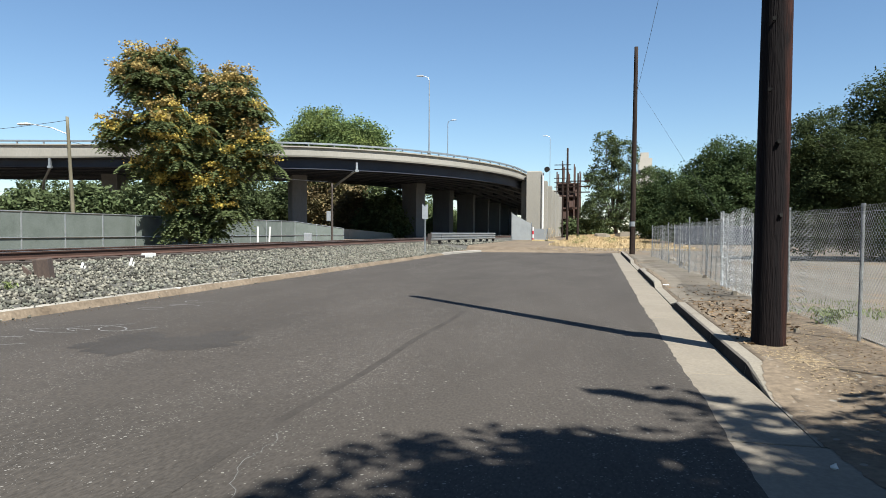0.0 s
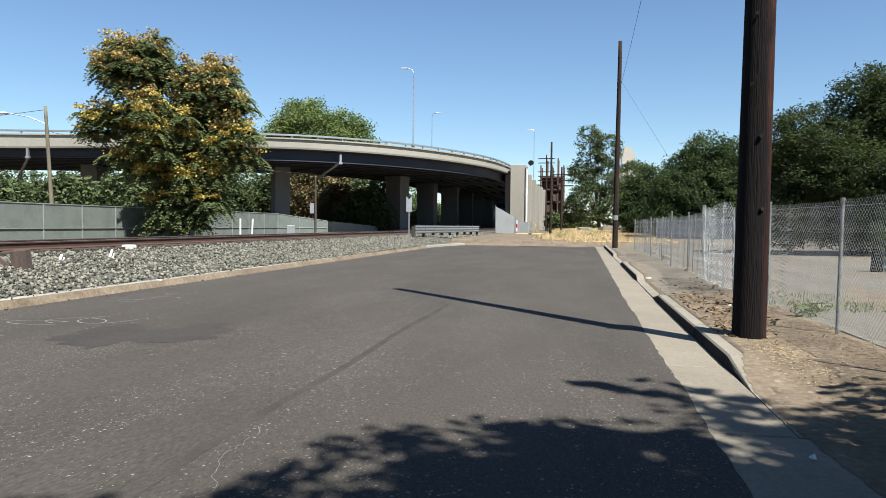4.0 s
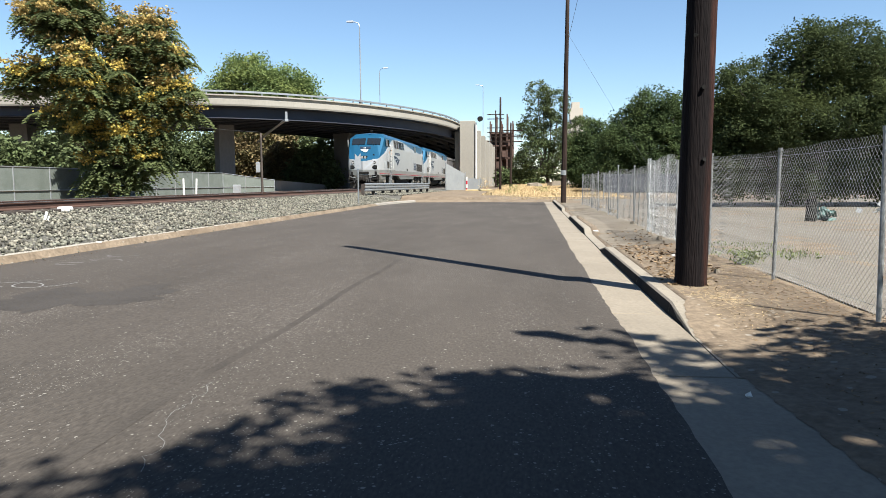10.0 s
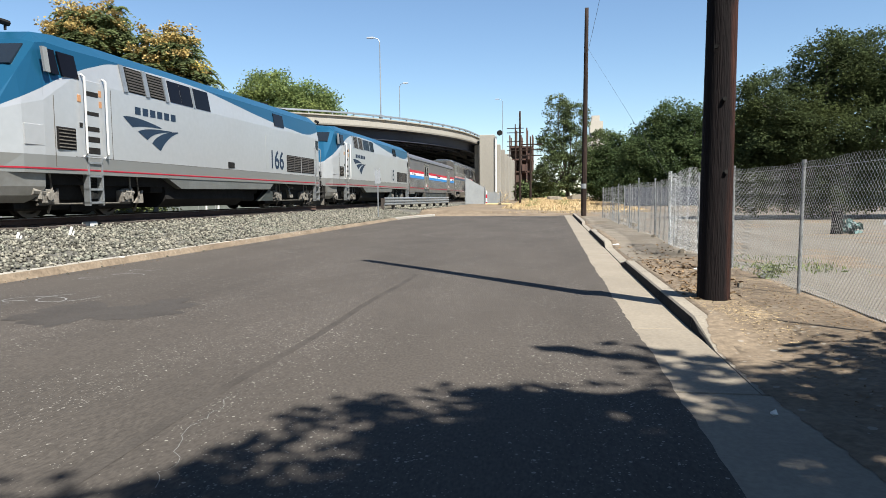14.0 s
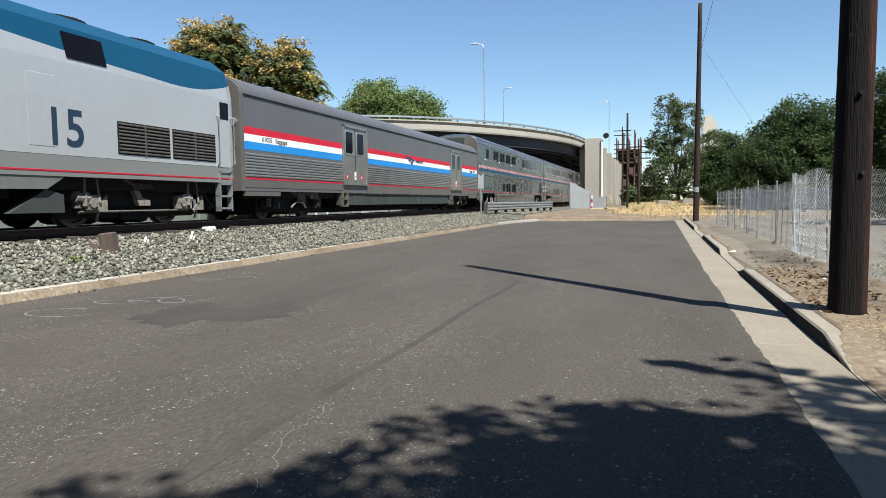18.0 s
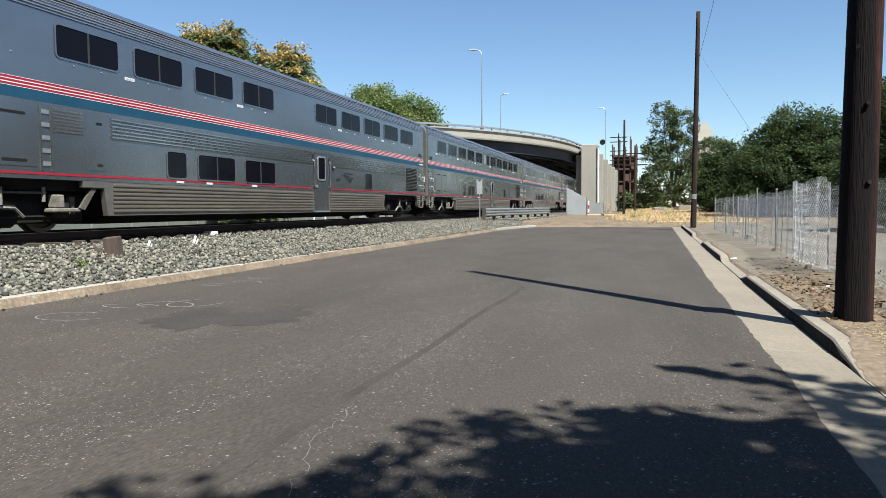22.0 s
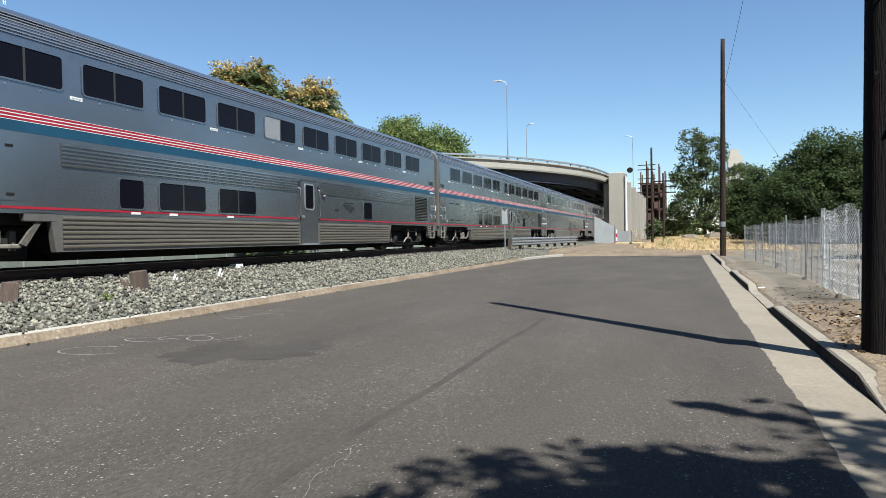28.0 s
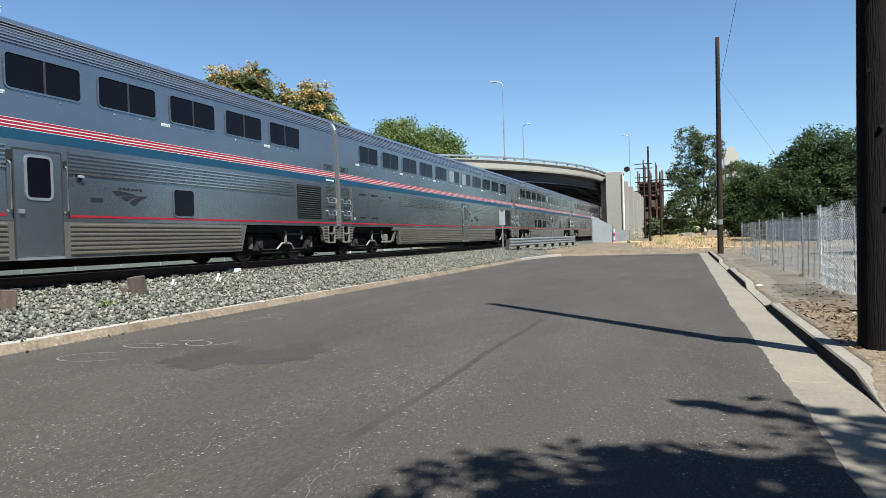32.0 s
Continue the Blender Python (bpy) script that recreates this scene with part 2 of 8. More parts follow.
GALV = mat("galvanised_steel", (0.343, 0.35, 0.35), 0.42, 0.75, var=0.2, scale=4, grain=0.1, gscale=40)
POST_GALV = mat("mottled_galvanised_post", (0.25, 0.253, 0.25), 0.55, 0.5, var=0.35, scale=6, grain=0.25, gscale=30, col2=(0.13, 0.13, 0.128))
GALV_DULL = mat("dull_galvanised_wire", (0.19, 0.193, 0.19), 0.6, 0.4, var=0.15, scale=4)
GALV_NEW = mat("bright_new_wire", (0.48, 0.49, 0.49), 0.5, 0.3, var=0.1, scale=4)
WHITE_PAINT = mat("white_paint", (0.62, 0.61, 0.58), 0.5, var=0.1, scale=4, grain=0.04)
SIGN_GREY = mat("bare_sign_back", (0.33, 0.337, 0.343), 0.5, 0.4, var=0.15, scale=3)
SCREEN = mat("green_screen_cloth", (0.125, 0.14, 0.122), 0.85, var=0.3, scale=1.1, grain=0.16, gscale=18, col2=(0.085, 0.1, 0.082))
SHEET = mat("pale_sheet", (0.25, 0.258, 0.255), 0.6, 0.2, var=0.12, scale=0.8)
LEAF_A = mat("ailanthus_leaf", (0.155, 0.185, 0.08), 0.9, var=0.2, scale=0.7, rnd=0.25, island=True, bump=0, spec=0.04, thin=0.6, col2=(0.12, 0.15, 0.064))
SEED = mat("ochre_seed_cluster", (0.48, 0.37, 0.085), 0.85, var=0.3, scale=0.5, rnd=0.2, island=True, bump=0, spec=0.1, thin=0.25, col2=(0.36, 0.25, 0.08))
SEED_RIPE = mat("ripe_tan_seed_cluster", (0.37, 0.275, 0.1), 0.85, var=0.3, scale=0.5, rnd=0.25, island=True, bump=0, spec=0.1, thin=0.25, col2=(0.3, 0.21, 0.085))
LEAF_OAK = mat("oak_leaf", (0.055, 0.072, 0.032), 0.9, var=0.3, scale=0.5, rnd=0.12, island=True, bump=0, spec=0.03, thin=0.4, col2=(0.075, 0.088, 0.028))
LEAF_MID = mat("mid_green_leaf", (0.1, 0.122, 0.055), 0.8, var=0.25, scale=0.35, rnd=0.35, island=True, bump=0, spec=0.06, thin=0.25, col2=(0.0449, 0.0674, 0.0225))
LEAF_DEEP = mat("deep_green_leaf", (0.055, 0.08, 0.034), 0.8, var=0.3, scale=0.35, rnd=0.12, island=True, bump=0, spec=0.03, thin=0.4, col2=(0.085, 0.11, 0.04))
LEAF_LIME = mat("lime_leaf", (0.15, 0.2, 0.075), 0.85, var=0.3, scale=0.14, rnd=0.2, island=True, bump=0, spec=0.05, thin=0.4, col2=(0.2, 0.215, 0.06))
LEAF_BROWN = mat("dry_vine_leaf", (0.17, 0.125, 0.06), 0.7, var=0.3, scale=0.5, rnd=0.4, island=True, bump=0, spec=0.15, thin=0.2, col2=(0.09, 0.095, 0.035))
BARK = mat("bark", (0.12, 0.095, 0.07), 0.9, var=0.3, scale=4, grain=0.3, gscale=20, bump=0.8, stretch=(3, 3, 0.5))
STEEL = mat("stainless_side", (0.236, 0.25, 0.27), 0.22, 0.88, var=0.2, scale=0.5, grain=0.04, gscale=6, col2=(0.192, 0.186, 0.184), bump=0.0, stretch=(1, 0.35, 1))
SKIRT_RIB = mat("dusty_fluted_skirt", (0.33, 0.285, 0.225), 0.34, 0.85, var=0.25, scale=0.6, grain=0.08, gscale=6, bump=0.0, col2=(0.2, 0.168, 0.13), stretch=(1, 0.3, 1))
STEEL_RIB = mat("stainless_rib", (0.46, 0.45, 0.44), 0.17, 0.95, var=0.2, scale=0.5, grain=0.05, gscale=6, bump=0.0, col2=(0.216, 0.198, 0.18), stretch=(1, 0.3, 1))
STEEL_DIRTY = mat("grimy_steel", (0.16, 0.147, 0.132), 0.45, 0.65, var=0.14, scale=1.2, grain=0.1, gscale=10, col2=(0.103, 0.0874, 0.0721), bump=0.05)
# grimy steel, coloured darker for the shade between coupled cars
END_SHADED = mat("shaded_grimy_car_end", (0.085, 0.077, 0.066), 0.75, 0.2, var=0.3, scale=1.0, grain=0.15, gscale=10, col2=(0.05, 0.044, 0.037), bump=0.1)
ROOF_STEEL = mat("roof_steel", (0.225, 0.235, 0.26), 0.4, 0.7, var=0.15, scale=0.6)
BAG_SIDE = mat("baggage_side", (0.139, 0.131, 0.132), 0.4, 0.55, var=0.15, scale=0.4, grain=0.03, gscale=8, bump=0, col2=(0.114, 0.106, 0.106))
DOOR_STEEL = mat("worn_bare_door", (0.3, 0.285, 0.262), 0.33, 0.75, var=0.25, scale=1.2, grain=0.05, gscale=10, bump=0, col2=(0.2, 0.185, 0.166))
BAG_RIB = mat("dusty_fluted_siding", (0.42, 0.404, 0.385), 0.3, 0.85, var=0.2, scale=0.5, grain=0.05, gscale=6, bump=0.0, col2=(0.26, 0.24, 0.22), stretch=(1, 0.3, 1))
BAG_LOW = mat("baggage_skirt", (0.0438, 0.0489, 0.0438), 0.6, 0.3, var=0.2, scale=0.8, bump=0)
BLACK = mat("running_gear_black", (0.014, 0.013, 0.012), 0.85, 0.0, spec=0.15, var=0.3, scale=3, grain=0.3, gscale=20)
GEAR = mat("dusty_running_gear", (0.1, 0.09, 0.075), 0.85, 0.1, spec=0.2, var=0.3, scale=4, grain=0.25, gscale=20)
GEAR_PALE = mat("dust_caked_casting", (0.19, 0.172, 0.145), 0.9, 0.0, spec=0.2, var=0.3, scale=4, grain=0.3, gscale=20, col2=(0.08, 0.07, 0.06))
GEAR_DARK = mat("oily_casting", (0.026, 0.023, 0.02), 0.8, 0.0, spec=0.15, var=0.3, scale=4, grain=0.3, gscale=20)
GRILLE = mat("dull_bronze_louvre", (0.085, 0.076, 0.066), 0.6, 0.3, var=0.2, scale=3)
WHEEL = mat("wheel_steel", (0.1, 0.09, 0.078), 0.55, 0.7, var=0.3, scale=5)
TINT = mat("tinted_glass", (0.005, 0.005, 0.008), 0.07, 0.0, var=0.1, scale=2, grain=0.02, bump=0, spec=0.09)
CAB_GLASS = mat("cab_glass", (0.012, 0.016, 0.021), 0.05, 0.0, var=0.1, scale=2, grain=0.02, bump=0, spec=0.4)
BLIND = mat("drawn_window_blind", (0.2, 0.2, 0.2), 0.2, 0.0, var=0.15, scale=2, bump=0, spec=0.6)
RUBBER = mat("black_rubber", (0.02, 0.02, 0.02), 0.7, var=0.2)
RED = mat("red_stripe", (0.44, 0.012, 0.03), 0.5, spec=0.25, var=0.12, scale=1, grain=0.03, bump=0)
RED_DEEP = mat("faded_crimson_line", (0.28, 0.014, 0.028), 0.55, spec=0.2, var=0.15, scale=1, grain=0.03, bump=0)
RED_DULL = mat("weathered_red_line", (0.3, 0.016, 0.03), 0.6, spec=0.15, var=0.2, scale=2, grain=0.05, bump=0)
WHITE = mat("white_stripe", (0.62, 0.61, 0.59), 0.5, spec=0.3, var=0.1, scale=1, grain=0.03, bump=0)
BLUE = mat("blue_stripe", (0.0165, 0.19, 0.495), 0.45, var=0.12, scale=1, grain=0.03, bump=0)
TEAL = mat("teal_stripe", (0.012, 0.054, 0.096), 0.5, spec=0.25, var=0.15, scale=1, grain=0.03, bump=0)
NAVY = mat("navy_lettering", (0.017, 0.031, 0.054), 0.6, var=0.1, bump=0, spec=0.12)
INK = mat("dark_lettering", (0.022, 0.023, 0.027), 0.65, var=0.1, bump=0, spec=0.12)
LAMP_GLASS = mat("lamp_lens", (0.42, 0.42, 0.41), 0.08, var=0.05, bump=0)
BRICK = mat("rusty_plant_frame", (0.0792, 0.0409, 0.0277), 0.85, var=0.3, scale=0.4)
TOWER = mat("pale_tower_wall", (0.409, 0.376, 0.317), 0.9, var=0.1, scale=0.1)
CABLE = mat("cable_black", (0.03, 0.03, 0.032), 0.6)
ORANGE = mat("orange_notice", (0.4, 0.2, 0.09), 0.6, var=0.1, bump=0)
YELLOW = mat("faded_yellow_paint", (0.409, 0.31, 0.145), 0.7, var=0.2, scale=3)
CHALK = mat("chalk_line", (0.17, 0.165, 0.16), 0.95, var=0.3, scale=4, grain=0.3, gscale=60, col2=(0.06, 0.058, 0.056))

# ---- mesh helpers ----


class Build:
    """Vertices and faces of one mesh."""

    def __init__(self):
        self.v, self.f = [], []

    def add(self, vs, fs):
        o = len(self.v)
        self.v += [tuple(p) for p in vs]
        self.f += [tuple(i + o for i in f) for f in fs]
        return self

    def box(self, x0, x1, y0, y1, z0, z1, bev=0.0):
        if bev:
            c = min(bev, (x1 - x0) / 2.1, (y1 - y0) / 2.1, (z1 - z0) / 2.1)
            vs = []
            for z, k in ((z0, c), (z0 + c, 0), (z1 - c, 0), (z1, c)):
                vs += [(x0 + k, y0 + k, z), (x1 - k, y0 + k, z), (x1 - k, y1 - k, z), (x0 + k, y1 - k, z)]
            fs = [(3, 2, 1, 0), (12, 13, 14, 15)]
            for r in range(3):
                for i in range(4):
                    j = (i + 1) % 4
                    fs.append((r * 4 + i, r * 4 + j, r * 4 + 4 + j, r * 4 + 4 + i))
            return self.add(vs, fs)
        vs = [(x, y, z) for z in (z0, z1) for x, y in ((x0, y0), (x1, y0), (x1, y1), (x0, y1))]
        return self.add(vs, [(3, 2, 1, 0), (4, 5, 6, 7), (0, 1, 5, 4), (1, 2, 6, 5), (2, 3, 7, 6), (3, 0, 4, 7)])

    def prism_y(self, prof, y0, y1):
        """Profile of (x, z), counter-clockwise seen from -y, drawn along y."""
        n = len(prof)
        vs = [(x, y0, z) for x, z in prof] + [(x, y1, z) for x, z in prof]
        fs = [tuple(range(n)), tuple(range(2 * n - 1, n - 1, -1))]
        fs += [(i, i + n, (i + 1) % n + n, (i + 1) % n) for i in range(n)]
        return self.add(vs, fs)

    def prism_x(self, prof, x0, x1):
        """Profile of (y, z) drawn along x."""
        n = len(prof)
        vs = [(x0, y, z) for y, z in prof] + [(x1, y, z) for y, z in prof]
        fs = [tuple(range(n - 1, -1, -1)), tuple(range(n, 2 * n))]
        fs += [(i, (i + 1) % n, (i + 1) % n + n, i + n) for i in range(n)]
        return self.add(vs, fs)

    def tube(self, pts, r, n=6, r1=None):
        pts = [Vector(p) for p in pts]
        vs, fs = [], []
        for k, p in enumerate(pts):
            d = (pts[min(k + 1, len(pts) - 1)] - pts[max(k - 1, 0)]).normalized()
            u = d.cross(Vector((0, 0, 1)))
            if u.length < 0.05:
                u = d.cross(Vector((1, 0, 0)))
            u.normalize()
            w = u.cross(d)
            rr = r if r1 is None else r + (r1 - r) * k / (len(pts) - 1)
            vs += [p + rr * (math.cos(2 * math.pi * i / n) * u + math.sin(2 * math.pi * i / n) * w) for i in range(n)]
        for k in range(len(pts) - 1):
            for i in range(n):
                j = (i + 1) % n
                fs.append((k * n + i, k * n + j, k * n + n + j, k * n + n + i))
        fs += [tuple(range(n - 1, -1, -1)), tuple(range(len(vs) - n, len(vs)))]
        return self.add(vs, fs)

    def sweep(self, path, prof):
        """Profile of (inward, z) along a path of (x, y); inward is to the left of the way."""
        n, vs, fs = len(prof), [], []
        for k, p in enumerate(path):
            a, b = path[max(k - 1, 0)], path[min(k + 1, len(path) - 1)]
            d = Vector((b[0] - a[0], b[1] - a[1])).normalized()
            vs += [(p[0] - d.y * o, p[1] + d.x * o, z) for o, z in prof]
        for k in range(len(path) - 1):
            for i in range(n):
                j = (i + 1) % n
                fs.append((k * n + i, k * n + n + i, k * n + n + j, k * n + j))
        fs += [tuple(range(n)), tuple(range(len(vs) - 1, len(vs) - n - 1, -1))]
        return self.add(vs, fs)

    def mesh(self, name, material=None, smooth=False):
        me = bpy.data.meshes.new(name)
        me.from_pydata(self.v, [], self.f)
        if material:
            me.materials.append(material)
        if smooth:
            me.polygons.foreach_set("use_smooth", [True] * len(me.polygons))
        me.update()
        return me


def part(name, b, material, parent=None, label="", smooth=False):
    ob = new(name, b.mesh(name, material, smooth))
    if parent:
        ob.parent = parent
    if label:
        ob["label"] = label
    return ob


def thing(name, label, category, at=None, group="", kind=""):
    ob = new(name)
    if at is not None:
        ob.matrix_basis = at
    return tagged(ob, label, category, group, kind)


def lettering(name, words, size, material, m, parent, label="", depth=0.004, bold=0.0):
    cu = bpy.data.curves.new(name, "FONT")
    cu.body, cu.size, cu.extrude, cu.offset = words, size, depth, bold
    tmp = bpy.data.objects.new(name, cu)
    scene.collection.objects.link(tmp)
    bpy.context.view_layer.update()
    me = bpy.data.meshes.new_from_object(tmp.evaluated_get(bpy.context.evaluated_depsgraph_get()))
    bpy.data.objects.remove(tmp)
    me.materials.clear()
    me.materials.append(material)
    ob = new(name, me)
    ob.parent = parent
    ob.matrix_basis = m
    if label:
        ob["label"] = label
    return ob


def raw(name, verts, faces, material, parent=None, label=""):
    me = bpy.data.meshes.new(name)
    verts, faces = np.asarray(verts, np.float32), np.asarray(faces, np.int32)
    k = faces.shape[1]
    me.vertices.add(len(verts))
    me.vertices.foreach_set("co", verts.ravel())
    me.loops.add(faces.size)
    me.loops.foreach_set("vertex_index", faces.ravel())
    me.polygons.add(len(faces))
    me.polygons.foreach_set("loop_start", np.arange(0, faces.size, k, dtype=np.int32))
    me.update(calc_edges=True)
    me.materials.append(material)
    ob = new(name, me)
    if parent:
        ob.parent = parent
    if label:
        ob["label"] = label
    return ob


# ---- ground, road ----
TRK_X, TRK_SLOPE, RAIL_TOP = -12.466, 0.0044, 0.82


def track(y, off=0.0):
    return TRK_X + TRK_SLOPE * y + off


KERB_Y = [-8, 5.4, 6.35, 11.7, 12.4, 15.9, 16.5, 22.6, 23.4, 28.6, 29.2, 42.5]
KERB_H = [0.0, 0.0, 0.115, 0.115, 0.01, 0.01, 0.12, 0.12, 0.01, 0.01, 0.13, 0.13]


def veer(y):
    """How far the road's right edge drifts outward along its way."""
    return 0.0092 * np.maximum(np.asarray(y, float) - 11.5, 0.0)


def ground_z(x, y):
    """Height of the ground sheet."""
    d = x - (TRK_X + TRK_SLOPE * y)
    bed = np.interp(d, [-9, -3.6, -1.6, 1.35, 4.1, 4.25], [0.2, 0.38, 0.56, 0.56, 0.13, 0.10])
    bed = np.where(y > 44, np.interp(d, [-9, -3.2, -1.6, 1.35, 4.1, 9, 14], [0.42, 0.5, 0.56, 0.56, 0.42, 0.32, 0.25]), bed)
    kh = np.interp(y, KERB_Y, KERB_H) + 0.018
    x = np.where((x > 0) & (y < 43), x - veer(np.minimum(y, 43)), x)
    rise = np.clip((x - 1.49) / 1.3, 0, 1)
    right = kh + (0.132 - kh) * rise * rise * (3 - 2 * rise) + 0.014 * np.sin(3.1 * x + 1.7 * y) * np.sin(2.3 * y - x) * np.clip((x - 1.55) * 4, 0, 1)
    far = np.interp(y, [42.6, 46, 60, 120], [0.02, 0.2, 0.28, 0.35])
    z = np.where(x < -8.05, bed, np.where(x > 1.47, right, -0.08))
    beyond = np.where(x < -8.3 + 0.2, bed, far)
    return np.where(y > 43, np.where(x < -1, np.maximum(beyond, np.minimum(bed, far + 0.2)), far), z)


def sheet(name, xs, ys, zf, material, label="", category="ground", kind="structure"):
    X, Y = np.meshgrid(xs, ys)
    v = np.stack([X.ravel(), Y.ravel(), zf(X, Y).ravel()], 1)
    nx, ny = len(xs), len(ys)
    i = (np.arange(ny - 1)[:, None] * nx + np.arange(nx - 1)[None]).ravel()
    ob = raw(name, v, np.stack([i, i + 1, i + nx + 1, i + nx], 1), material)
    return tagged(ob, label, category, kind=kind)


XS = np.concatenate([[-2500, -900, -300, -120, -70, -45], np.arange(-30, -16, 2.0), np.arange(-16, -8.2, 0.25), [-8.2, -8.1, -8.0, -4, 0, 1.44, 1.485, 1.56], np.arange(1.64, 3.6, 0.12), np.arange(3.6, 6, 0.4), [7, 9, 12, 16, 25, 40, 80, 300, 900, 2500]])
YS = np.concatenate([[-2500, -600, -100, -30, -10], np.arange(0, 42, 0.4), np.arange(42, 48, 0.5), np.arange(48, 130, 6.0), [150, 250, 600, 2500]])
sheet("ground", XS, YS, ground_z, SOIL, "dry brown soil with scattered pebbles", "ground")


def road_z(x):
    return 0.02 * math.cos((x + 3.7) / 4.5 * 1.4) - 0.012


EDGE_RNG = np.random.default_rng(2)
RXS = np.concatenate([np.linspace(-8.2, 0.5, 16), [0.7, 0.8]])
RYS = np.linspace(-20, 42.6, 460)
RX, RY = np.meshgrid(RXS, RYS)
RX[:, -1] += 0.025 + veer(RYS) + EDGE_RNG.normal(0, 0.006, 460) + 0.012 * np.sin(RYS * 2.1) * np.sin(RYS * 0.83)
RX[:, -2] += veer(RYS)
RZ = 0.02 * np.cos((RX + 3.7) / 4.5 * 1.4) - 0.012
RZ[:, -1], RZ[:, -2] = 0.014, 0.016
ri = (np.arange(459)[:, None] * 18 + np.arange(17)[None]).ravel()
road = tagged(raw("road", np.stack([RX.ravel(), RY.ravel(), RZ.ravel()], 1), np.stack([ri, ri + 1, ri + 19, ri + 18], 1), ASPHALT), "worn grey asphalt road with patches and pale chips", "road", kind="structure")
sheet("gravel_lot", np.linspace(2.85, 60, 40), np.linspace(-20, 62, 40), lambda x, y: 0.139 + 0.012 * np.sin(x * 1.3 + y) * np.sin(y * 0.7), LOT, "pale gravel yard behind the wire fence", "yard")
sheet("pavement", np.linspace(1.6, 2.9, 9), np.linspace(12.6, 36, 80), lambda x, y: ground_z(x, y) + 0.006 - 0.03 * (x < 1.56 + veer(y)), WALKWAY, "worn grey pavement strip along the kerb", "pavement")

# gutter pans with joints, kerbs
for k in range(24):
    y0 = -6 + k * 2.05
    slab = part("gutter_slab", Build().box(0.66, 1.325 if y0 > 3.5 else 1.54, 0, 2.035, -0.08, 0.012, 0.008), CONCRETE, road)
    slab.matrix_basis = pose(float(veer(y0)), y0, 0, 0, 0, -math.degrees(math.atan(0.0092)) if y0 > 11 else 0)
kerb_r = thing("kerb", "pale concrete kerb dropping at driveways", "kerb", kind="structure")


def kerb_height(y):
    return float(np.interp(y, KERB_Y, KERB_H))


ky = [4.25, 5.4, 5.85, 6.35, 8.2, 10.0, 11.7, 12.05, 12.4, 14.2, 15.9, 16.2, 16.5, 18.5, 20.6, 22.6, 23.0, 23.4, 26.6, 28.6, 29.2, 32, 35, 38.5, 42.4]
for a, b_ in zip(ky, ky[1:]):
    h0, h1 = kerb_height(a) + 0.012, kerb_height(b_) + 0.012
    g = 0.004
    vs = []
    for y, h in ((a + g, h0), (b_ - g, h1)):
        q, w = min(1.0, kerb_height(y) / 0.1), float(veer(y))
        vs += [(1.327 + 0.008 * q + w, y, -0.1), (1.49 + w, y, -0.1), (1.5 + w, y, h), (1.329 + 0.03 * q + w, y, h), (1.328 + 0.014 * q + w, y, h - 0.016 * q - 0.001)]
    st = part("kerb_stone", Build().add(vs, [(0, 1, 2, 3, 4), (9, 8, 7, 6, 5)] + [(i, i + 5, (i + 1) % 5 + 5, (i + 1) % 5) for i in range(5)]), KERB_TAN, kerb_r)
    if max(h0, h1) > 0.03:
        part("kerb_face", Build().add([(1.325 + float(veer(a)), a + g, 0.0), (1.325 + float(veer(b_)), b_ - g, 0.0), (1.341 + float(veer(b_)), b_ - g, max(h1 - 0.017, 0.006)), (1.341 + float(veer(a)), a + g, max(h0 - 0.017, 0.006))], [(3, 2, 1, 0)]), KERB_SHADE, st, "kerb face coloured dark for its own shade")
# loose dirt drifted over the dropped end of the kerb
DY, DQ = np.meshgrid(np.linspace(2.4, 6.45, 120), np.linspace(0, 1, 9), indexing="ij")
drift_x = np.interp(DY, [2.4, 3.4, 4.4, 5.3, 5.75, 6.1, 6.45], [1.46, 1.42, 1.345, 1.345, 1.365, 1.42, 1.49]) + 0.008 * np.sin(DY * 23) + 0.006 * np.sin(DY * 51 + 1)
DX = drift_x + (1.66 - drift_x) * DQ
DZ = (np.interp(DY, KERB_Y, KERB_H) + 0.0155) * (1 - DQ) + (ground_z(np.full_like(DX, 1.66), DY) + 0.004) * DQ + 0.012 * np.sin(DQ * np.pi) * (0.7 + 0.3 * np.sin(DY * 9))
di = (np.arange(119)[:, None] * 9 + np.arange(8)[None]).ravel()
tagged(raw("dirt_drift", np.stack([DX.ravel(), DY.ravel(), DZ.ravel()], 1), np.stack([di, di + 1, di + 10, di + 9], 1), SOIL), "loose dry dirt drifted over the kerb's dropped end", "dirt", kind="structure")
kerb_l = thing("kerb", "sand-coloured concrete kerb holding back the ballast", "kerb", kind="structure")
lk = [(-8.15, -12 + 3.0 * i) for i in range(16)] + [(-8.1, 35.5), (-7.9, 38.5), (-7.5, 41), (-7.0, 43.0)]
for (xa, ya), (xb, yb) in zip(lk, lk[1:]):
    d = Vector((xb - xa, yb - ya)).normalized() * 0.006
    part("kerb_stone", Build().sweep([(xa + d.x, ya + d.y), (xb - d.x, yb - d.y)], [(0.0, -0.1), (0.03, 0.1), (0.06, 0.122), (0.2, 0.125), (0.22, -0.1)]), KERB_PALE, kerb_l)
part("paint_mark", Build().box(-8.21, -8.128, 12.08, 12.14, 0.02, 0.129), WHITE_PAINT, kerb_l)

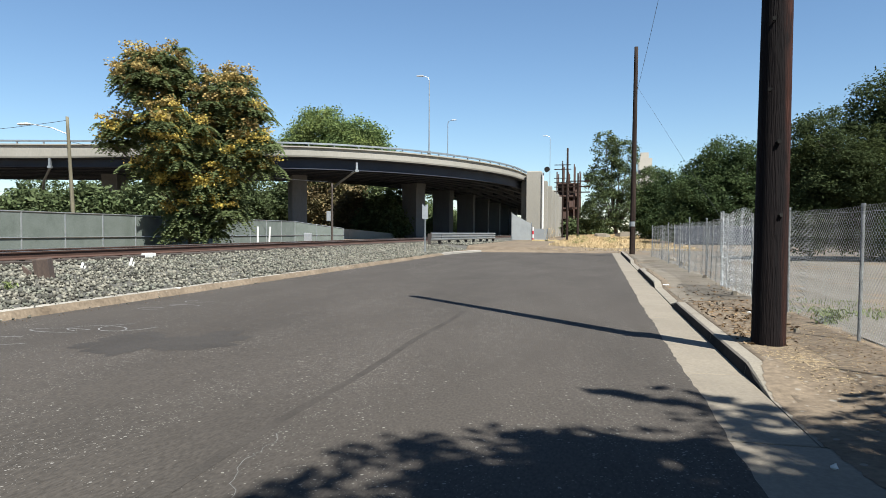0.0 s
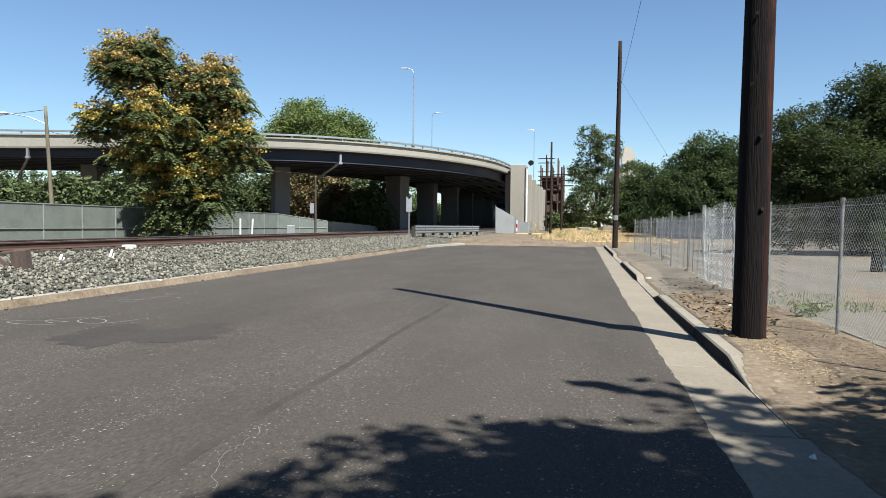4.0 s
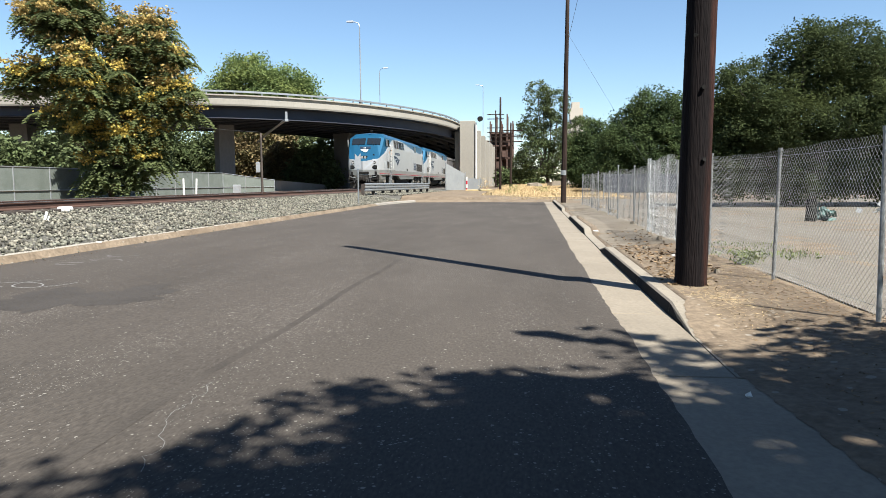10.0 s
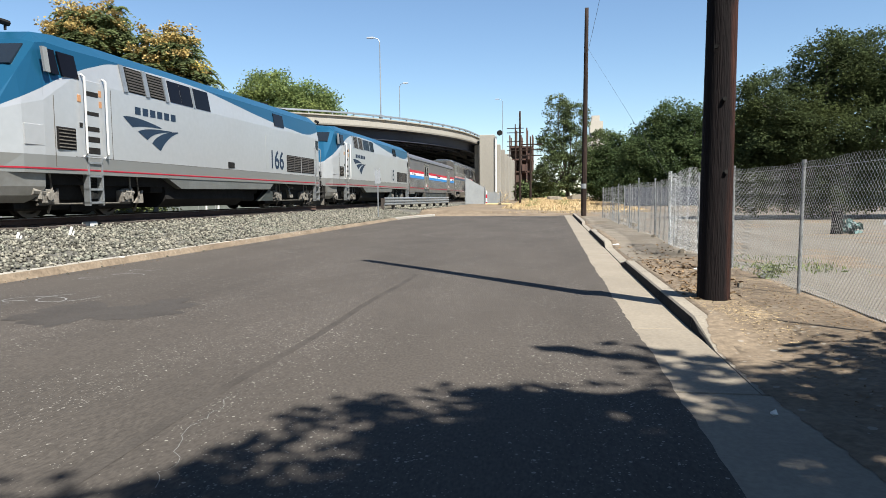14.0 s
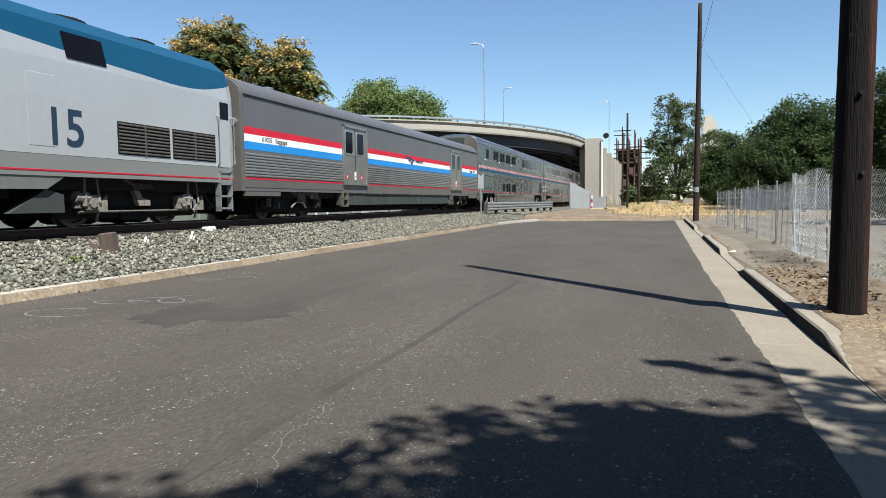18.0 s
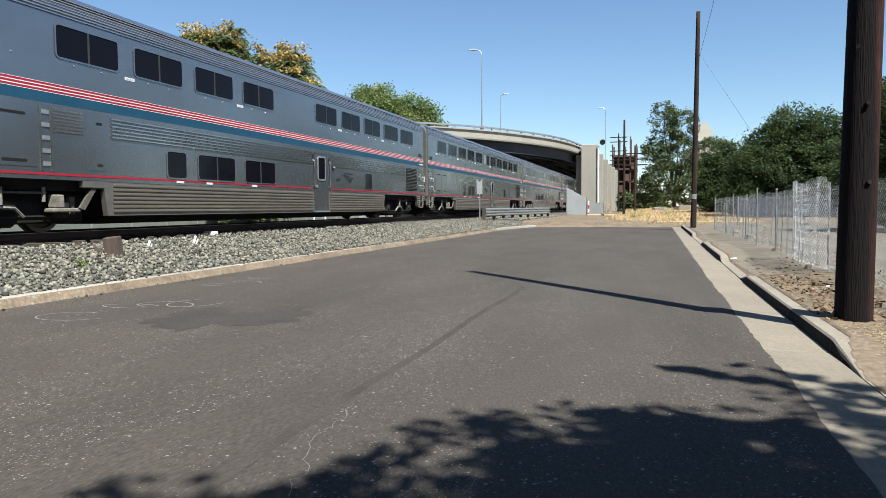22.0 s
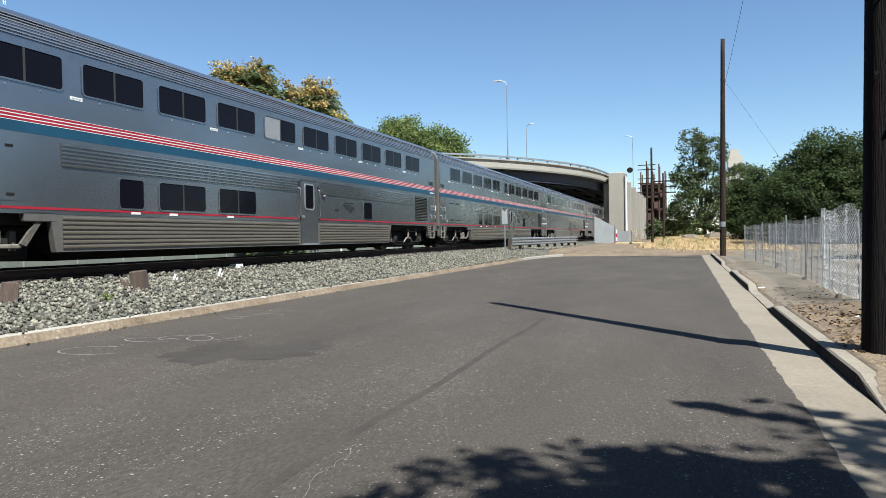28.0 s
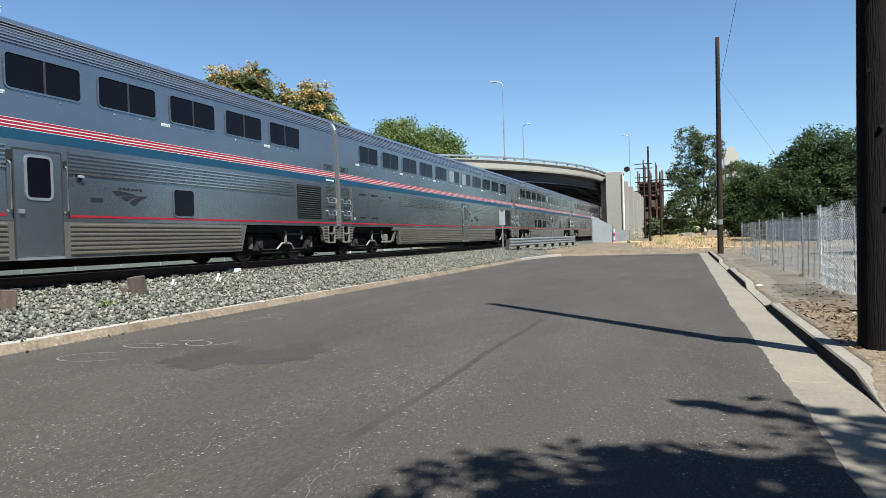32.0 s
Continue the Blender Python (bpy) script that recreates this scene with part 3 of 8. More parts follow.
# ---- railway ----
for off in (0.7175, -0.7175):
    rail = thing("railway_rail", "rust-brown steel rail on dark timber ties", "rail", group="rails of the track")
    pts = [(track(y, off), y) for y in (-200, 430)]
    part("web", Build().sweep(pts, [(-0.075, 0.645), (0.075, 0.645), (0.075, 0.66), (0.012, 0.69), (0.012, 0.775), (0.036, 0.785), (0.036, 0.812), (-0.036, 0.812), (-0.036, 0.785), (-0.012, 0.775), (-0.012, 0.69), (-0.075, 0.66)]), RUST, rail)
    part("head", Build().sweep(pts, [(-0.03, 0.811), (-0.03, 0.82), (0.03, 0.82), (0.03, 0.811)][::-1]), SHINY_RAIL, rail)
bed = thing("track_bed", "dark timber ties half sunk in ballast", "track", kind="structure")
tie_me = Build().box(-1.3, 1.3, -0.11, 0.11, 0.45, 0.645, 0.012).mesh("tie", TIE)
for i in range(230):
    y = -14 + i * 0.5
    o = new("tie", tie_me)
    o.parent = bed
    o.matrix_basis = pose(track(y) + 0.03 * math.sin(i * 7.1), y, -0.003 + 0.006 * math.sin(i * 3.3), 0, 0, 0.8 * math.sin(i * 5.7))


def pebbles(name, n, place, lo, hi, material, label, seed):
    """Many angular stones: place(rng, n) gives their centres."""
    rng = np.random.default_rng(seed)
    c = place(rng, n)
    base = np.array([(1, 0, 0), (-1, 0, 0), (0, 1, 0), (0, -1, 0), (0, 0, 1), (0, 0, -1)], float)
    tri = np.array([(0, 2, 4), (2, 1, 4), (1, 3, 4), (3, 0, 4), (2, 0, 5), (1, 2, 5), (3, 1, 5), (0, 3, 5)])
    sz = rng.uniform(lo, hi, (n, 1, 1)) * rng.uniform(0.6, 1.25, (n, 1, 3))
    v = base[None] * sz * rng.uniform(0.75, 1.25, (n, 6, 1))
    q = rng.normal(size=(n, 4))
    q /= np.linalg.norm(q, axis=1, keepdims=True)
    w, x, y, z = q.T
    R = np.stack([1 - 2 * (y * y + z * z), 2 * (x * y - z * w), 2 * (x * z + y * w), 2 * (x * y + z * w), 1 - 2 * (x * x + z * z), 2 * (y * z - x * w), 2 * (x * z - y * w), 2 * (y * z + x * w), 1 - 2 * (x * x + y * y)], 1).reshape(n, 3, 3)
    v = np.einsum("nij,nkj->nki", R, v) + c[:, None]
    f = (tri[None] + 6 * np.arange(n)[:, None, None]).reshape(-1, 3)
    return tagged(raw(name, v.reshape(-1, 3), f, material), label, "gravel", kind="stuff")


def shoulder(rng, n):
    y = 3 + 62 * rng.random(n) ** 1.35
    x = track(y) + rng.uniform(-1.7, 4.18, n)
    z = ground_z(x, y) + rng.uniform(-0.015, 0.045, n)
    z = np.where(np.abs(x - track(y)) < 1.5, np.minimum(z, 0.6), z)
    return np.stack([x, y, z], 1)


pebbles("ballast", 58000, shoulder, 0.022, 0.053, STONE, "grey-green crushed stone ballast heaped beside the rails", 3)


def spilt(rng, n):
    y = 4 + 38 * rng.random(n) ** 1.3
    x = -8.36 + np.abs(rng.normal(0, 0.16, n))
    return np.stack([x, y, np.where(x < -8.16, 0.133, 0.012)], 1)


pebbles("ballast", 520, spilt, 0.012, 0.034, STONE, "crushed stones spilt over the kerb", 4)
bedx = np.linspace(-2.0, 4.14, 26)
YB = np.linspace(-14, 110, 120)
Xb, Yb = np.meshgrid(bedx, YB)
vb = np.stack([(Xb + track(Yb)).ravel(), Yb.ravel(), (np.minimum(ground_z(Xb + track(Yb), Yb), 0.63) + 0.006).ravel()], 1)
ib = (np.arange(119)[:, None] * 26 + np.arange(25)[None]).ravel()
tagged(raw("ballast_bed", vb, np.stack([ib, ib + 1, ib + 27, ib + 26], 1), BALLAST_BED), "shadowy grey ballast under the stones", "ballast", kind="structure")

# ---- viaduct ----


def smooth_path(pts, n=8):
    out = []
    for k in range(len(pts) - 1):
        p0, p1, p2, p3 = (Vector(pts[min(max(j, 0), len(pts) - 1)]) for j in (k - 1, k, k + 1, k + 2))
        for i in range(n):
            t = i / n
            q = 0.5 * (2 * p1 + (p2 - p0) * t + (2 * p0 - 5 * p1 + 4 * p2 - p3) * t * t + (3 * p1 - p0 - 3 * p2 + p3) * t ** 3)
            out.append((q.x, q.y))
    return out + [tuple(pts[-1])]


EDGE = smooth_path([(-150, 12), (-90, 32), (-64, 40.2), (-46, 45.1), (-36.1, 47.3), (-24.7, 50.3), (-18.65, 54.0), (-14.3, 59.0), (-10.9, 65.4), (-8.75, 72.3), (-7.75, 80.5), (-7.2, 92), (-7.0, 130), (-7.0, 230)])
Z_SOFFIT, Z_GIRDER, Z_LIP, Z_PARAPET, Z_RAIL = 6.35, 6.95, 7.0, 8.14, 8.45
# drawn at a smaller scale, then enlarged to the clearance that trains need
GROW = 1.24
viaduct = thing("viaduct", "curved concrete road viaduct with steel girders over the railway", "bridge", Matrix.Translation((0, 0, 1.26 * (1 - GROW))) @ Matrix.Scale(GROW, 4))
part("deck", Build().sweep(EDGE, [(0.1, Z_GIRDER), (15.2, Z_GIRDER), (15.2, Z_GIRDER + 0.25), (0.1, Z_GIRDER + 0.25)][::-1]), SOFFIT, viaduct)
part("parapet", Build().sweep(EDGE, [(0.0, Z_LIP), (0.4, Z_LIP), (0.4, Z_PARAPET), (-0.02, Z_PARAPET), (-0.02, Z_PARAPET - 0.1), (0.14, Z_PARAPET - 0.12), (0.14, Z_PARAPET - 0.32), (-0.04, Z_PARAPET - 0.36), (-0.04, Z_LIP + 0.12)][::-1]), BRIDGE, viaduct)
part("parapet", Build().sweep(EDGE, [(14.9, Z_LIP), (15.3, Z_LIP), (15.3, Z_PARAPET), (14.9, Z_PARAPET)][::-1]), BRIDGE, viaduct)
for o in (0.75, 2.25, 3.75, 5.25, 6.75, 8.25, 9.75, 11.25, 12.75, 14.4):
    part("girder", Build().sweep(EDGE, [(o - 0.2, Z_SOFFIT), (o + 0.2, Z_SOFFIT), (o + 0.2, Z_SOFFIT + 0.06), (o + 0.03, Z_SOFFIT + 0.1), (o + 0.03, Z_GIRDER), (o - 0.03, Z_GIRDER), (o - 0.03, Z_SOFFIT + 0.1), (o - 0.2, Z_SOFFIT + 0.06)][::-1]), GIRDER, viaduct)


def along(s, off):
    """Point on the viaduct s metres along its edge from the start, off metres inward, with the way's angle in degrees."""
    acc = 0.0
    for a, b in zip(EDGE, EDGE[1:]):
        d = math.hypot(b[0] - a[0], b[1] - a[1])
        if acc + d >= s or b is EDGE[-1]:
            k = (s - acc) / d
            ux, uy = (b[0] - a[0]) / d, (b[1] - a[1]) / d
            return a[0] + ux * d * k - uy * off, a[1] + uy * d * k + ux * off, math.degrees(math.atan2(uy, ux))
        acc += d


post_me = Build().box(-0.04, 0.04, -0.06, 0.06, Z_PARAPET - 0.01, Z_RAIL - 0.06).mesh("rail_post", GALV)
for z0, z1 in ((Z_RAIL - 0.14, Z_RAIL),):
    part("handrail", Build().sweep(EDGE, [(0.05, z0), (0.2, z0), (0.2, z1), (0.05, z1)][::-1]), GALV, viaduct)
    part("handrail", Build().sweep(EDGE, [(15.0, z0), (15.15, z0), (15.15, z1), (15.0, z1)][::-1]), GALV, viaduct)
for i in range(110):
    x, y, a = along(60 + i * 2.1, 0.14)
    o = new("rail_post", post_me)
    o.parent = viaduct
    o.matrix_basis = pose(x, y, 0, 0, 0, a)


def pier(x, y, turn, w=3.0, d=1.3, z1=6.37):
    """A column with splayed head, on the ground."""
    b = Build()
    vs = []
    for z, k in ((0.0, 1.0), (5.0, 1.0), (5.8, 1.04), (z1 - 0.02, 1.1)):
        vs += [(-w / 2 * k, -d / 2, z), (w / 2 * k, -d / 2, z), (w / 2 * k, d / 2, z), (-w / 2 * k, d / 2, z)]
    fs = [(3, 2, 1, 0), (12, 13, 14, 15)]
    for r in range(3):
        for i in range(4):
            j = (i + 1) % 4
            fs.append((r * 4 + i, r * 4 + j, r * 4 + 4 + j, r * 4 + 4 + i))
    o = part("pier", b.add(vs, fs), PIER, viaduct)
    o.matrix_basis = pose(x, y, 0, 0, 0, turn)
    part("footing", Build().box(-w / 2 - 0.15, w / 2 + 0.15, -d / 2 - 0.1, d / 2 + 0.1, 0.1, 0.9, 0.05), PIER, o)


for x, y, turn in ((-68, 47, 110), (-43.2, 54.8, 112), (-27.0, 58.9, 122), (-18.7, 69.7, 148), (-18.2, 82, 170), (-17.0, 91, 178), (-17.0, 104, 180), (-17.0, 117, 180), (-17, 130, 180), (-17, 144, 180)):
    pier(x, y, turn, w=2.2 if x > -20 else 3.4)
# piers beside the track that carry the outer edge
abut = Build().box(-7.55, -5.85, 78, 80.0, 0.0, 8.25, 0.06)
part("abutment_pier", abut, BRIDGE, viaduct)
part("bearing_wall", Build().box(-8.25, -7.56, 79.2, 81, 0.0, 7.2, 0.05), BRIDGE, viaduct)
for k in range(5):
    y = 88 + 10 * k
    part("abutment_pier", Build().box(-7.5, -5.9, y, y + 1.6, 0.0, 7.9 + 0.0 * k, 0.06), BRIDGE, viaduct)
for i in range(9):
    x, y, a = along(70 + i * 16, 7.5)
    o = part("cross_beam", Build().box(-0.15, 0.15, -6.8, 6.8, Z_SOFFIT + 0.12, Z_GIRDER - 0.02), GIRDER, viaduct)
    o.matrix_basis = pose(x, y, 0, 0, 0, a)
for s in (113.0, 137.5):
    x, y, a = along(s, 0.3)
    o = part("drain_box", Build().box(-0.15, 0.15, -0.33, -0.08, 6.2, 6.4, 0.02).box(-0.09, 0.09, -0.3, -0.1, 6.4, 7.0), GALV, viaduct)
    o.matrix_basis = pose(x, y, 0, 0, 0, a)
    part("drain_pipe", Build().tube([(x, y - 0.1, 6.3), (x - 2.2, y + 1.6, 5.4), (x - 3.6, y + 3.0, 4.8)], 0.1, 8), GALV, viaduct)
part("down_pipe", Build().tube([(-5.7, 77.9, 0.2), (-5.7, 77.9, 8.0)], 0.11, 8), WHITE_PAINT, viaduct)
part("floodlight", Build().tube([(-5.3, 78.2, 8.1), (-5.3, 78.2, 8.5)], 0.05, 6).tube([(-5.3, 78.3, 8.45), (-5.2, 77.6, 8.4)], 0.3, 10), BLACK, viaduct)


# the parapet's lower edge rises a little towards the railway
for o in viaduct.children:
    if o.name.split(".")[0] in ("deck", "parapet", "girder"):
        for v in o.data.vertices:
            if 6.9 < v.co.z < 7.3:
                k = min(1.0, max(0.0, (v.co.x + 44) / 16))
                v.co.z += 0.27 * k * k * (3 - 2 * k)


def street_lamp(x, y, z0, h, reach, turn, label):
    t = thing("street_lamp", label, "street lamp", pose(x, y, z0, 0, 0, turn), group="lamps along the viaduct")
    part("base", Build().box(-0.16, 0.16, -0.16, 0.16, 0, 0.5, 0.03), GALV, t)
    part("pole", Build().tube([(0, 0, 0.4), (0, 0, h * 0.5), (0, 0, h - 0.4)], 0.075, 8, 0.05), GALV, t)
    part("arm", Build().tube([(0, 0, h - 0.45), (-0.15, 0, h - 0.1), (-0.5, 0, h + 0.04), (-reach, 0, h + 0.1)], 0.045, 6), GALV, t)
    part("luminaire", Build().add([(-reach - 0.75, -0.13, h + 0.05), (-reach, -0.17, h + 0.02), (-reach, 0.17, h + 0.02), (-reach - 0.75, 0.13, h + 0.05), (-reach - 0.7, -0.1, h + 0.18), (-reach, -0.12, h + 0.2), (-reach, 0.12, h + 0.2), (-reach - 0.7, 0.1, h + 0.18)], [(3, 2, 1, 0), (4, 5, 6, 7), (0, 1, 5, 4), (1, 2, 6, 5), (2, 3, 7, 6), (3, 0, 4, 7)]), SIGN_GREY, t)
    return t


street_lamp(-17.92, 73.4, 9.77, 8.68, 0.7, 0, "tall white steel street lamp on the viaduct parapet")
street_lamp(-22.69, 105.4, 8.56, 10.29, 0.65, 180, "thin pale street lamp behind the viaduct deck")
street_lamp(-8.99, 142.6, 9.77, 11.41, 0.8, 0, "faint far street lamp on the viaduct")

# ---- poles and wires ----


def wood_pole(x, y, h, r, label, lean=(0, 0), material=POLE_WOOD, z0=0.1, r1=None):
    t = thing("utility_pole", label, "utility pole", pose(x, y, z0))
    n, rings = 16, 14
    b = Build()
    rng = random.Random(int(x * 10 + y))
    wob = [1 + 0.03 * rng.uniform(-1, 1) for _ in range(n)]
    wob[3] *= 0.93
    vs, fs = [], []
    for k in range(rings):
        z = -0.3 + (h + 0.3) * k / (rings - 1)
        q = max(z, 0) / h
        rr = r + ((r1 or r * 0.66) - r) * q
        vs += [(lean[0] * q + rr * wob[i] * math.cos(2 * math.pi * i / n), lean[1] * q + rr * wob[i] * math.sin(2 * math.pi * i / n), z) for i in range(n)]
    for k in range(rings - 1):
        for i in range(n):
            j = (i + 1) % n
            fs.append((k * n + i, k * n + j, k * n + n + j, k * n + n + i))
    fs += [tuple(range(len(vs) - n, len(vs)))]
    part("shaft", b.add(vs, fs), material, t, smooth=True)
    return t


near_pole = wood_pole(1.77, 7.42, 10.9, 0.165, "dark creosoted wooden utility pole with a weathered split face", lean=(0.12, 0), material=TAR_POLE)
for z, a in ((2.08, -80), (1.35, -70), (3.3, -100), (4.1, -85), (2.6, -110)):
    part("bolt_plate", Build().tube([(0.15 * math.cos(radians(a)), 0.15 * math.sin(radians(a)), z), (0.185 * math.cos(radians(a)), 0.185 * math.sin(radians(a)), z)], 0.022, 6), BLACK, near_pole)
far_pole = wood_pole(1.98, 36.9, 10.85, 0.145, "tall brown wooden utility pole at the road's end", lean=(0.1, 0))
part("band", Build().tube([(0, 0, 1.5), (0, 0, 1.75)], 0.152, 12), GALV, far_pole)
left_pole = wood_pole(-28.7, 33.0, 7.4, 0.125, "weathered grey wooden pole with a street light arm", lean=(-0.45, 0), material=GREY_WOOD, z0=0.3)
part("arm", Build().tube([(-0.4, 0, 6.4), (-1.2, -0.3, 6.75), (-2.3, -0.7, 6.95)], 0.03, 6), GALV, left_pole)
part("luminaire", Build().box(-3.0, -2.3, -0.85, -0.6, 6.88, 7.0, 0.04), WHITE_PAINT, left_pole)
antenna_pole = wood_pole(-19.1, 14.4, 10.6, 0.17, "brown wooden pole with a white conduit and small antenna", z0=0.2)
part("conduit", Build().tube([(0.08, 0.2, 0.0), (0.08, 0.2, 9.3)], 0.03, 6), WHITE_PAINT, antenna_pole)
part("arm", Build().tube([(0.08, 0.2, 8.2), (0.09, 0.45, 8.36), (0.1, 0.67, 8.46)], 0.018, 6), GALV, antenna_pole)
part("antenna", Build().tube([(0.1, 0.64, 8.3), (0.1, 0.64, 8.86)], 0.014, 6).tube([(0.1, 0.7, 8.3), (0.1, 0.7, 8.86)], 0.014, 6).tube([(0.1, 0.62, 8.46), (0.1, 0.72, 8.46)], 0.03, 6), WHITE_PAINT, antenna_pole, "small white dipole antenna")
sign_pole = wood_pole(-20.4, 51.0, 4.9, 0.1, "dark slim wooden pole before the viaduct", z0=0.2, material=TIE)
part("crossing_board", Build().box(-0.42, -0.08, -0.14, -0.1, 1.9, 2.7, 0.01), SIGN_GREY, sign_pole)


def crossarm_pole(x, y, h, arms, label):
    t = wood_pole(x, y, h, 0.15, label, z0=0.2)
    for z in arms:
        part("crossarm", Build().box(-1.5, 1.5, -0.06, 0.06, z - 0.07, z + 0.07), POLE_WOOD, t)
    return t


wood_pole(-2.65, 70, 9.6, 0.14, "brown wooden pole beside the dry field", z0=0.2)
crossarm_pole(-2.0, 88, 8.6, (6.2, 6.9, 7.6), "old wooden line pole with three crossarms")
crossarm_pole(-5.6, 125, 14.0, (8.5, 9.3, 10.1, 10.9, 12.5, 13.3), "old wooden line pole with many crossarms")


def wire(name, a, b, sag, r, label):
    pts = []
    for i in range(17):
        k = i / 16
        p = Vector(a).lerp(Vector(b), k)
        p.z -= sag * 4 * k * (1 - k)
        pts.append(p)
    return tagged(part(name, Build().tube(pts, r, 4), CABLE), label, "cable")


wire("cable", (2.08, 36.9, 8.4), (1.9, 7.42, 10.2), 0.35, 0.007, "thin black overhead cable between wooden poles")
wire("guy_wire", (2.08, 36.9, 9.0), (5.6, 27.0, 0.3), 0.0, 0.006, "slanting steel guy wire of the far pole")
wire("cable", (-29.1, 33, 7.5), (-60, 36, 8.2), 0.7, 0.014, "sagging overhead cable in front of the viaduct")
wire("cable", (-29.0, 33, 6.3), (-20.4, 51, 5.2), 0.4, 0.012, "sagging cable from the grey pole")

# ---- wire fence beside the road ----
FX = 2.74
post_ys = [2.7, 5.5, 7.83, 10.43, 12.9, 15.4, 18.0, 20.6, 23.4, 26.2, 29.4, 33.5]
fence = thing("chain_link_fence", "galvanised chain-link fence with steel posts, sagging in places", "fence")


def fence_x(y):
    return FX + 0.05 * math.sin(y * 1.1) * (1 if y > 11 else 0.3) - (0.10 * math.exp(-((y - 14.0) / 0.8) ** 2))


for i, y in enumerate(post_ys):
    h = 1.45 + 0.03 * math.sin(i * 2.3) + (0.12 if i in (5, 7) else 0)
    p = part("post", Build().tube([(fence_x(y), y, 0.0), (fence_x(y) + 0.02 * math.sin(i * 4.1), y + 0.02 * math.sin(i * 1.7), h + 0.14)], 0.0195, 8), POST_GALV, fence)
    part("cap", Build().tube([(fence_x(y) + 0.02 * math.sin(i * 4.1), y + 0.02 * math.sin(i * 1.7), h + 0.13), (fence_x(y) + 0.02 * math.sin(i * 4.1), y + 0.02 * math.sin(i * 1.7), h + 0.165)], 0.025, 8), POST_GALV, p)


def link_mesh(y0, y1, pitch, h, r, fx, top, seed):
    """Zigzag wires that hook into one another: strands leaning both ways."""
    vs, fs = [], []
    rng = random.Random(seed)
    n = int((y1 - y0) / pitch)
    rise = h
    lean = h * 0.95
    for sgn in (1, -1):
        for i in range(-int(lean / pitch) - 1, n + 1):
            ya = y0 + i * pitch if sgn > 0 else y0 + i * pitch + lean
            prev = None
            for k in range(9):
                q = k / 8
                y = ya + sgn * lean * q
                if y0 <= y <= y1:
                    z = 0.17 + rise * q * (top(y) / h)
                    p = (fx(y) + sgn * 0.004 + 0.012 * math.sin(7 * y + 3 * q), y, z)
                    if prev:
                        o = len(vs)
                        for w in (prev, p):
                            vs += [(w[0] - r, w[1] - r, w[2]), (w[0] + r, w[1] - r * 0.2, w[2]), (w[0], w[1] + r, w[2])]
                        fs += [(o, o + 1, o + 4, o + 3), (o + 1, o + 2, o + 5, o + 4), (o + 2, o, o + 3, o + 5)]
                    prev = p
                else:
                    prev = None
    return vs, fs


for y0, y1, pitch, r in ((2.5, 11.8, 0.06, 0.0016), (11.8, 20.6, 0.085, 0.0018), (20.6, 33.6, 0.16, 0.0026)):
    v, f = link_mesh(y0, y1, pitch, 1.46, r, fence_x, lambda y: 1.40 + 0.015 * math.sin(y * 1.3) + 0.006 * math.sin(y * 5), int(y0))
    ob = raw("wire_mesh", v, f, GALV_DULL, fence)
    ob["kind"] = "stuff"
v, f = link_mesh(12.55, 15.6, 0.075, 1.5, 0.0021, lambda y: FX - 0.05 - 0.1 * math.sin((y - 12.55) / 3.05 * math.pi) + 0.012 * math.sin(11 * y), lambda y: 1.52 + 0.04 * math.sin(3 * y), 5)
raw("loose_mesh_roll", v, f, GALV_NEW, fence, "loose doubled roll of bright wire mesh")["kind"] = "stuff"
for z in (1.5, 0.25):
    part("tension_wire", Build().tube([(fence_x(2.5 + i * 0.9), 2.5 + i * 0.9, z + 0.01 * math.sin(i)) for i in range(35)], 0.0022, 4), GALV_DULL, fence)

# far yard fence
yard = thing("yard_fence", "far wire fence with pale posts and grey shade cloth", "fence")
for i in range(16):
    part("post", Build().tube([(4.6 + i * 2.6, 41.5 + i * 0.5, 0.1), (4.6 + i * 2.6, 41.5 + i * 0.5, 1.75)], 0.035, 6), GALV, yard)
    if i < 15:
        part("cloth", Build().add([(4.6 + i * 2.6, 41.5 + i * 0.5, 0.6), (7.2 + i * 2.6, 42.0 + i * 0.5, 0.6), (7.2 + i * 2.6, 42.0 + i * 0.5, 1.7), (4.6 + i * 2.6, 41.5 + i * 0.5, 1.7), (4.6 + i * 2.6, 41.52 + i * 0.5, 0.6), (7.2 + i * 2.6, 42.02 + i * 0.5, 0.6), (7.2 + i * 2.6, 42.02 + i * 0.5, 1.7), (4.6 + i * 2.6, 41.52 + i * 0.5, 1.7)], [(0, 1, 2, 3), (7, 6, 5, 4), (0, 4, 5, 1), (3, 2, 6, 7), (0, 3, 7, 4), (1, 5, 6, 2)]), GIRDER, yard)

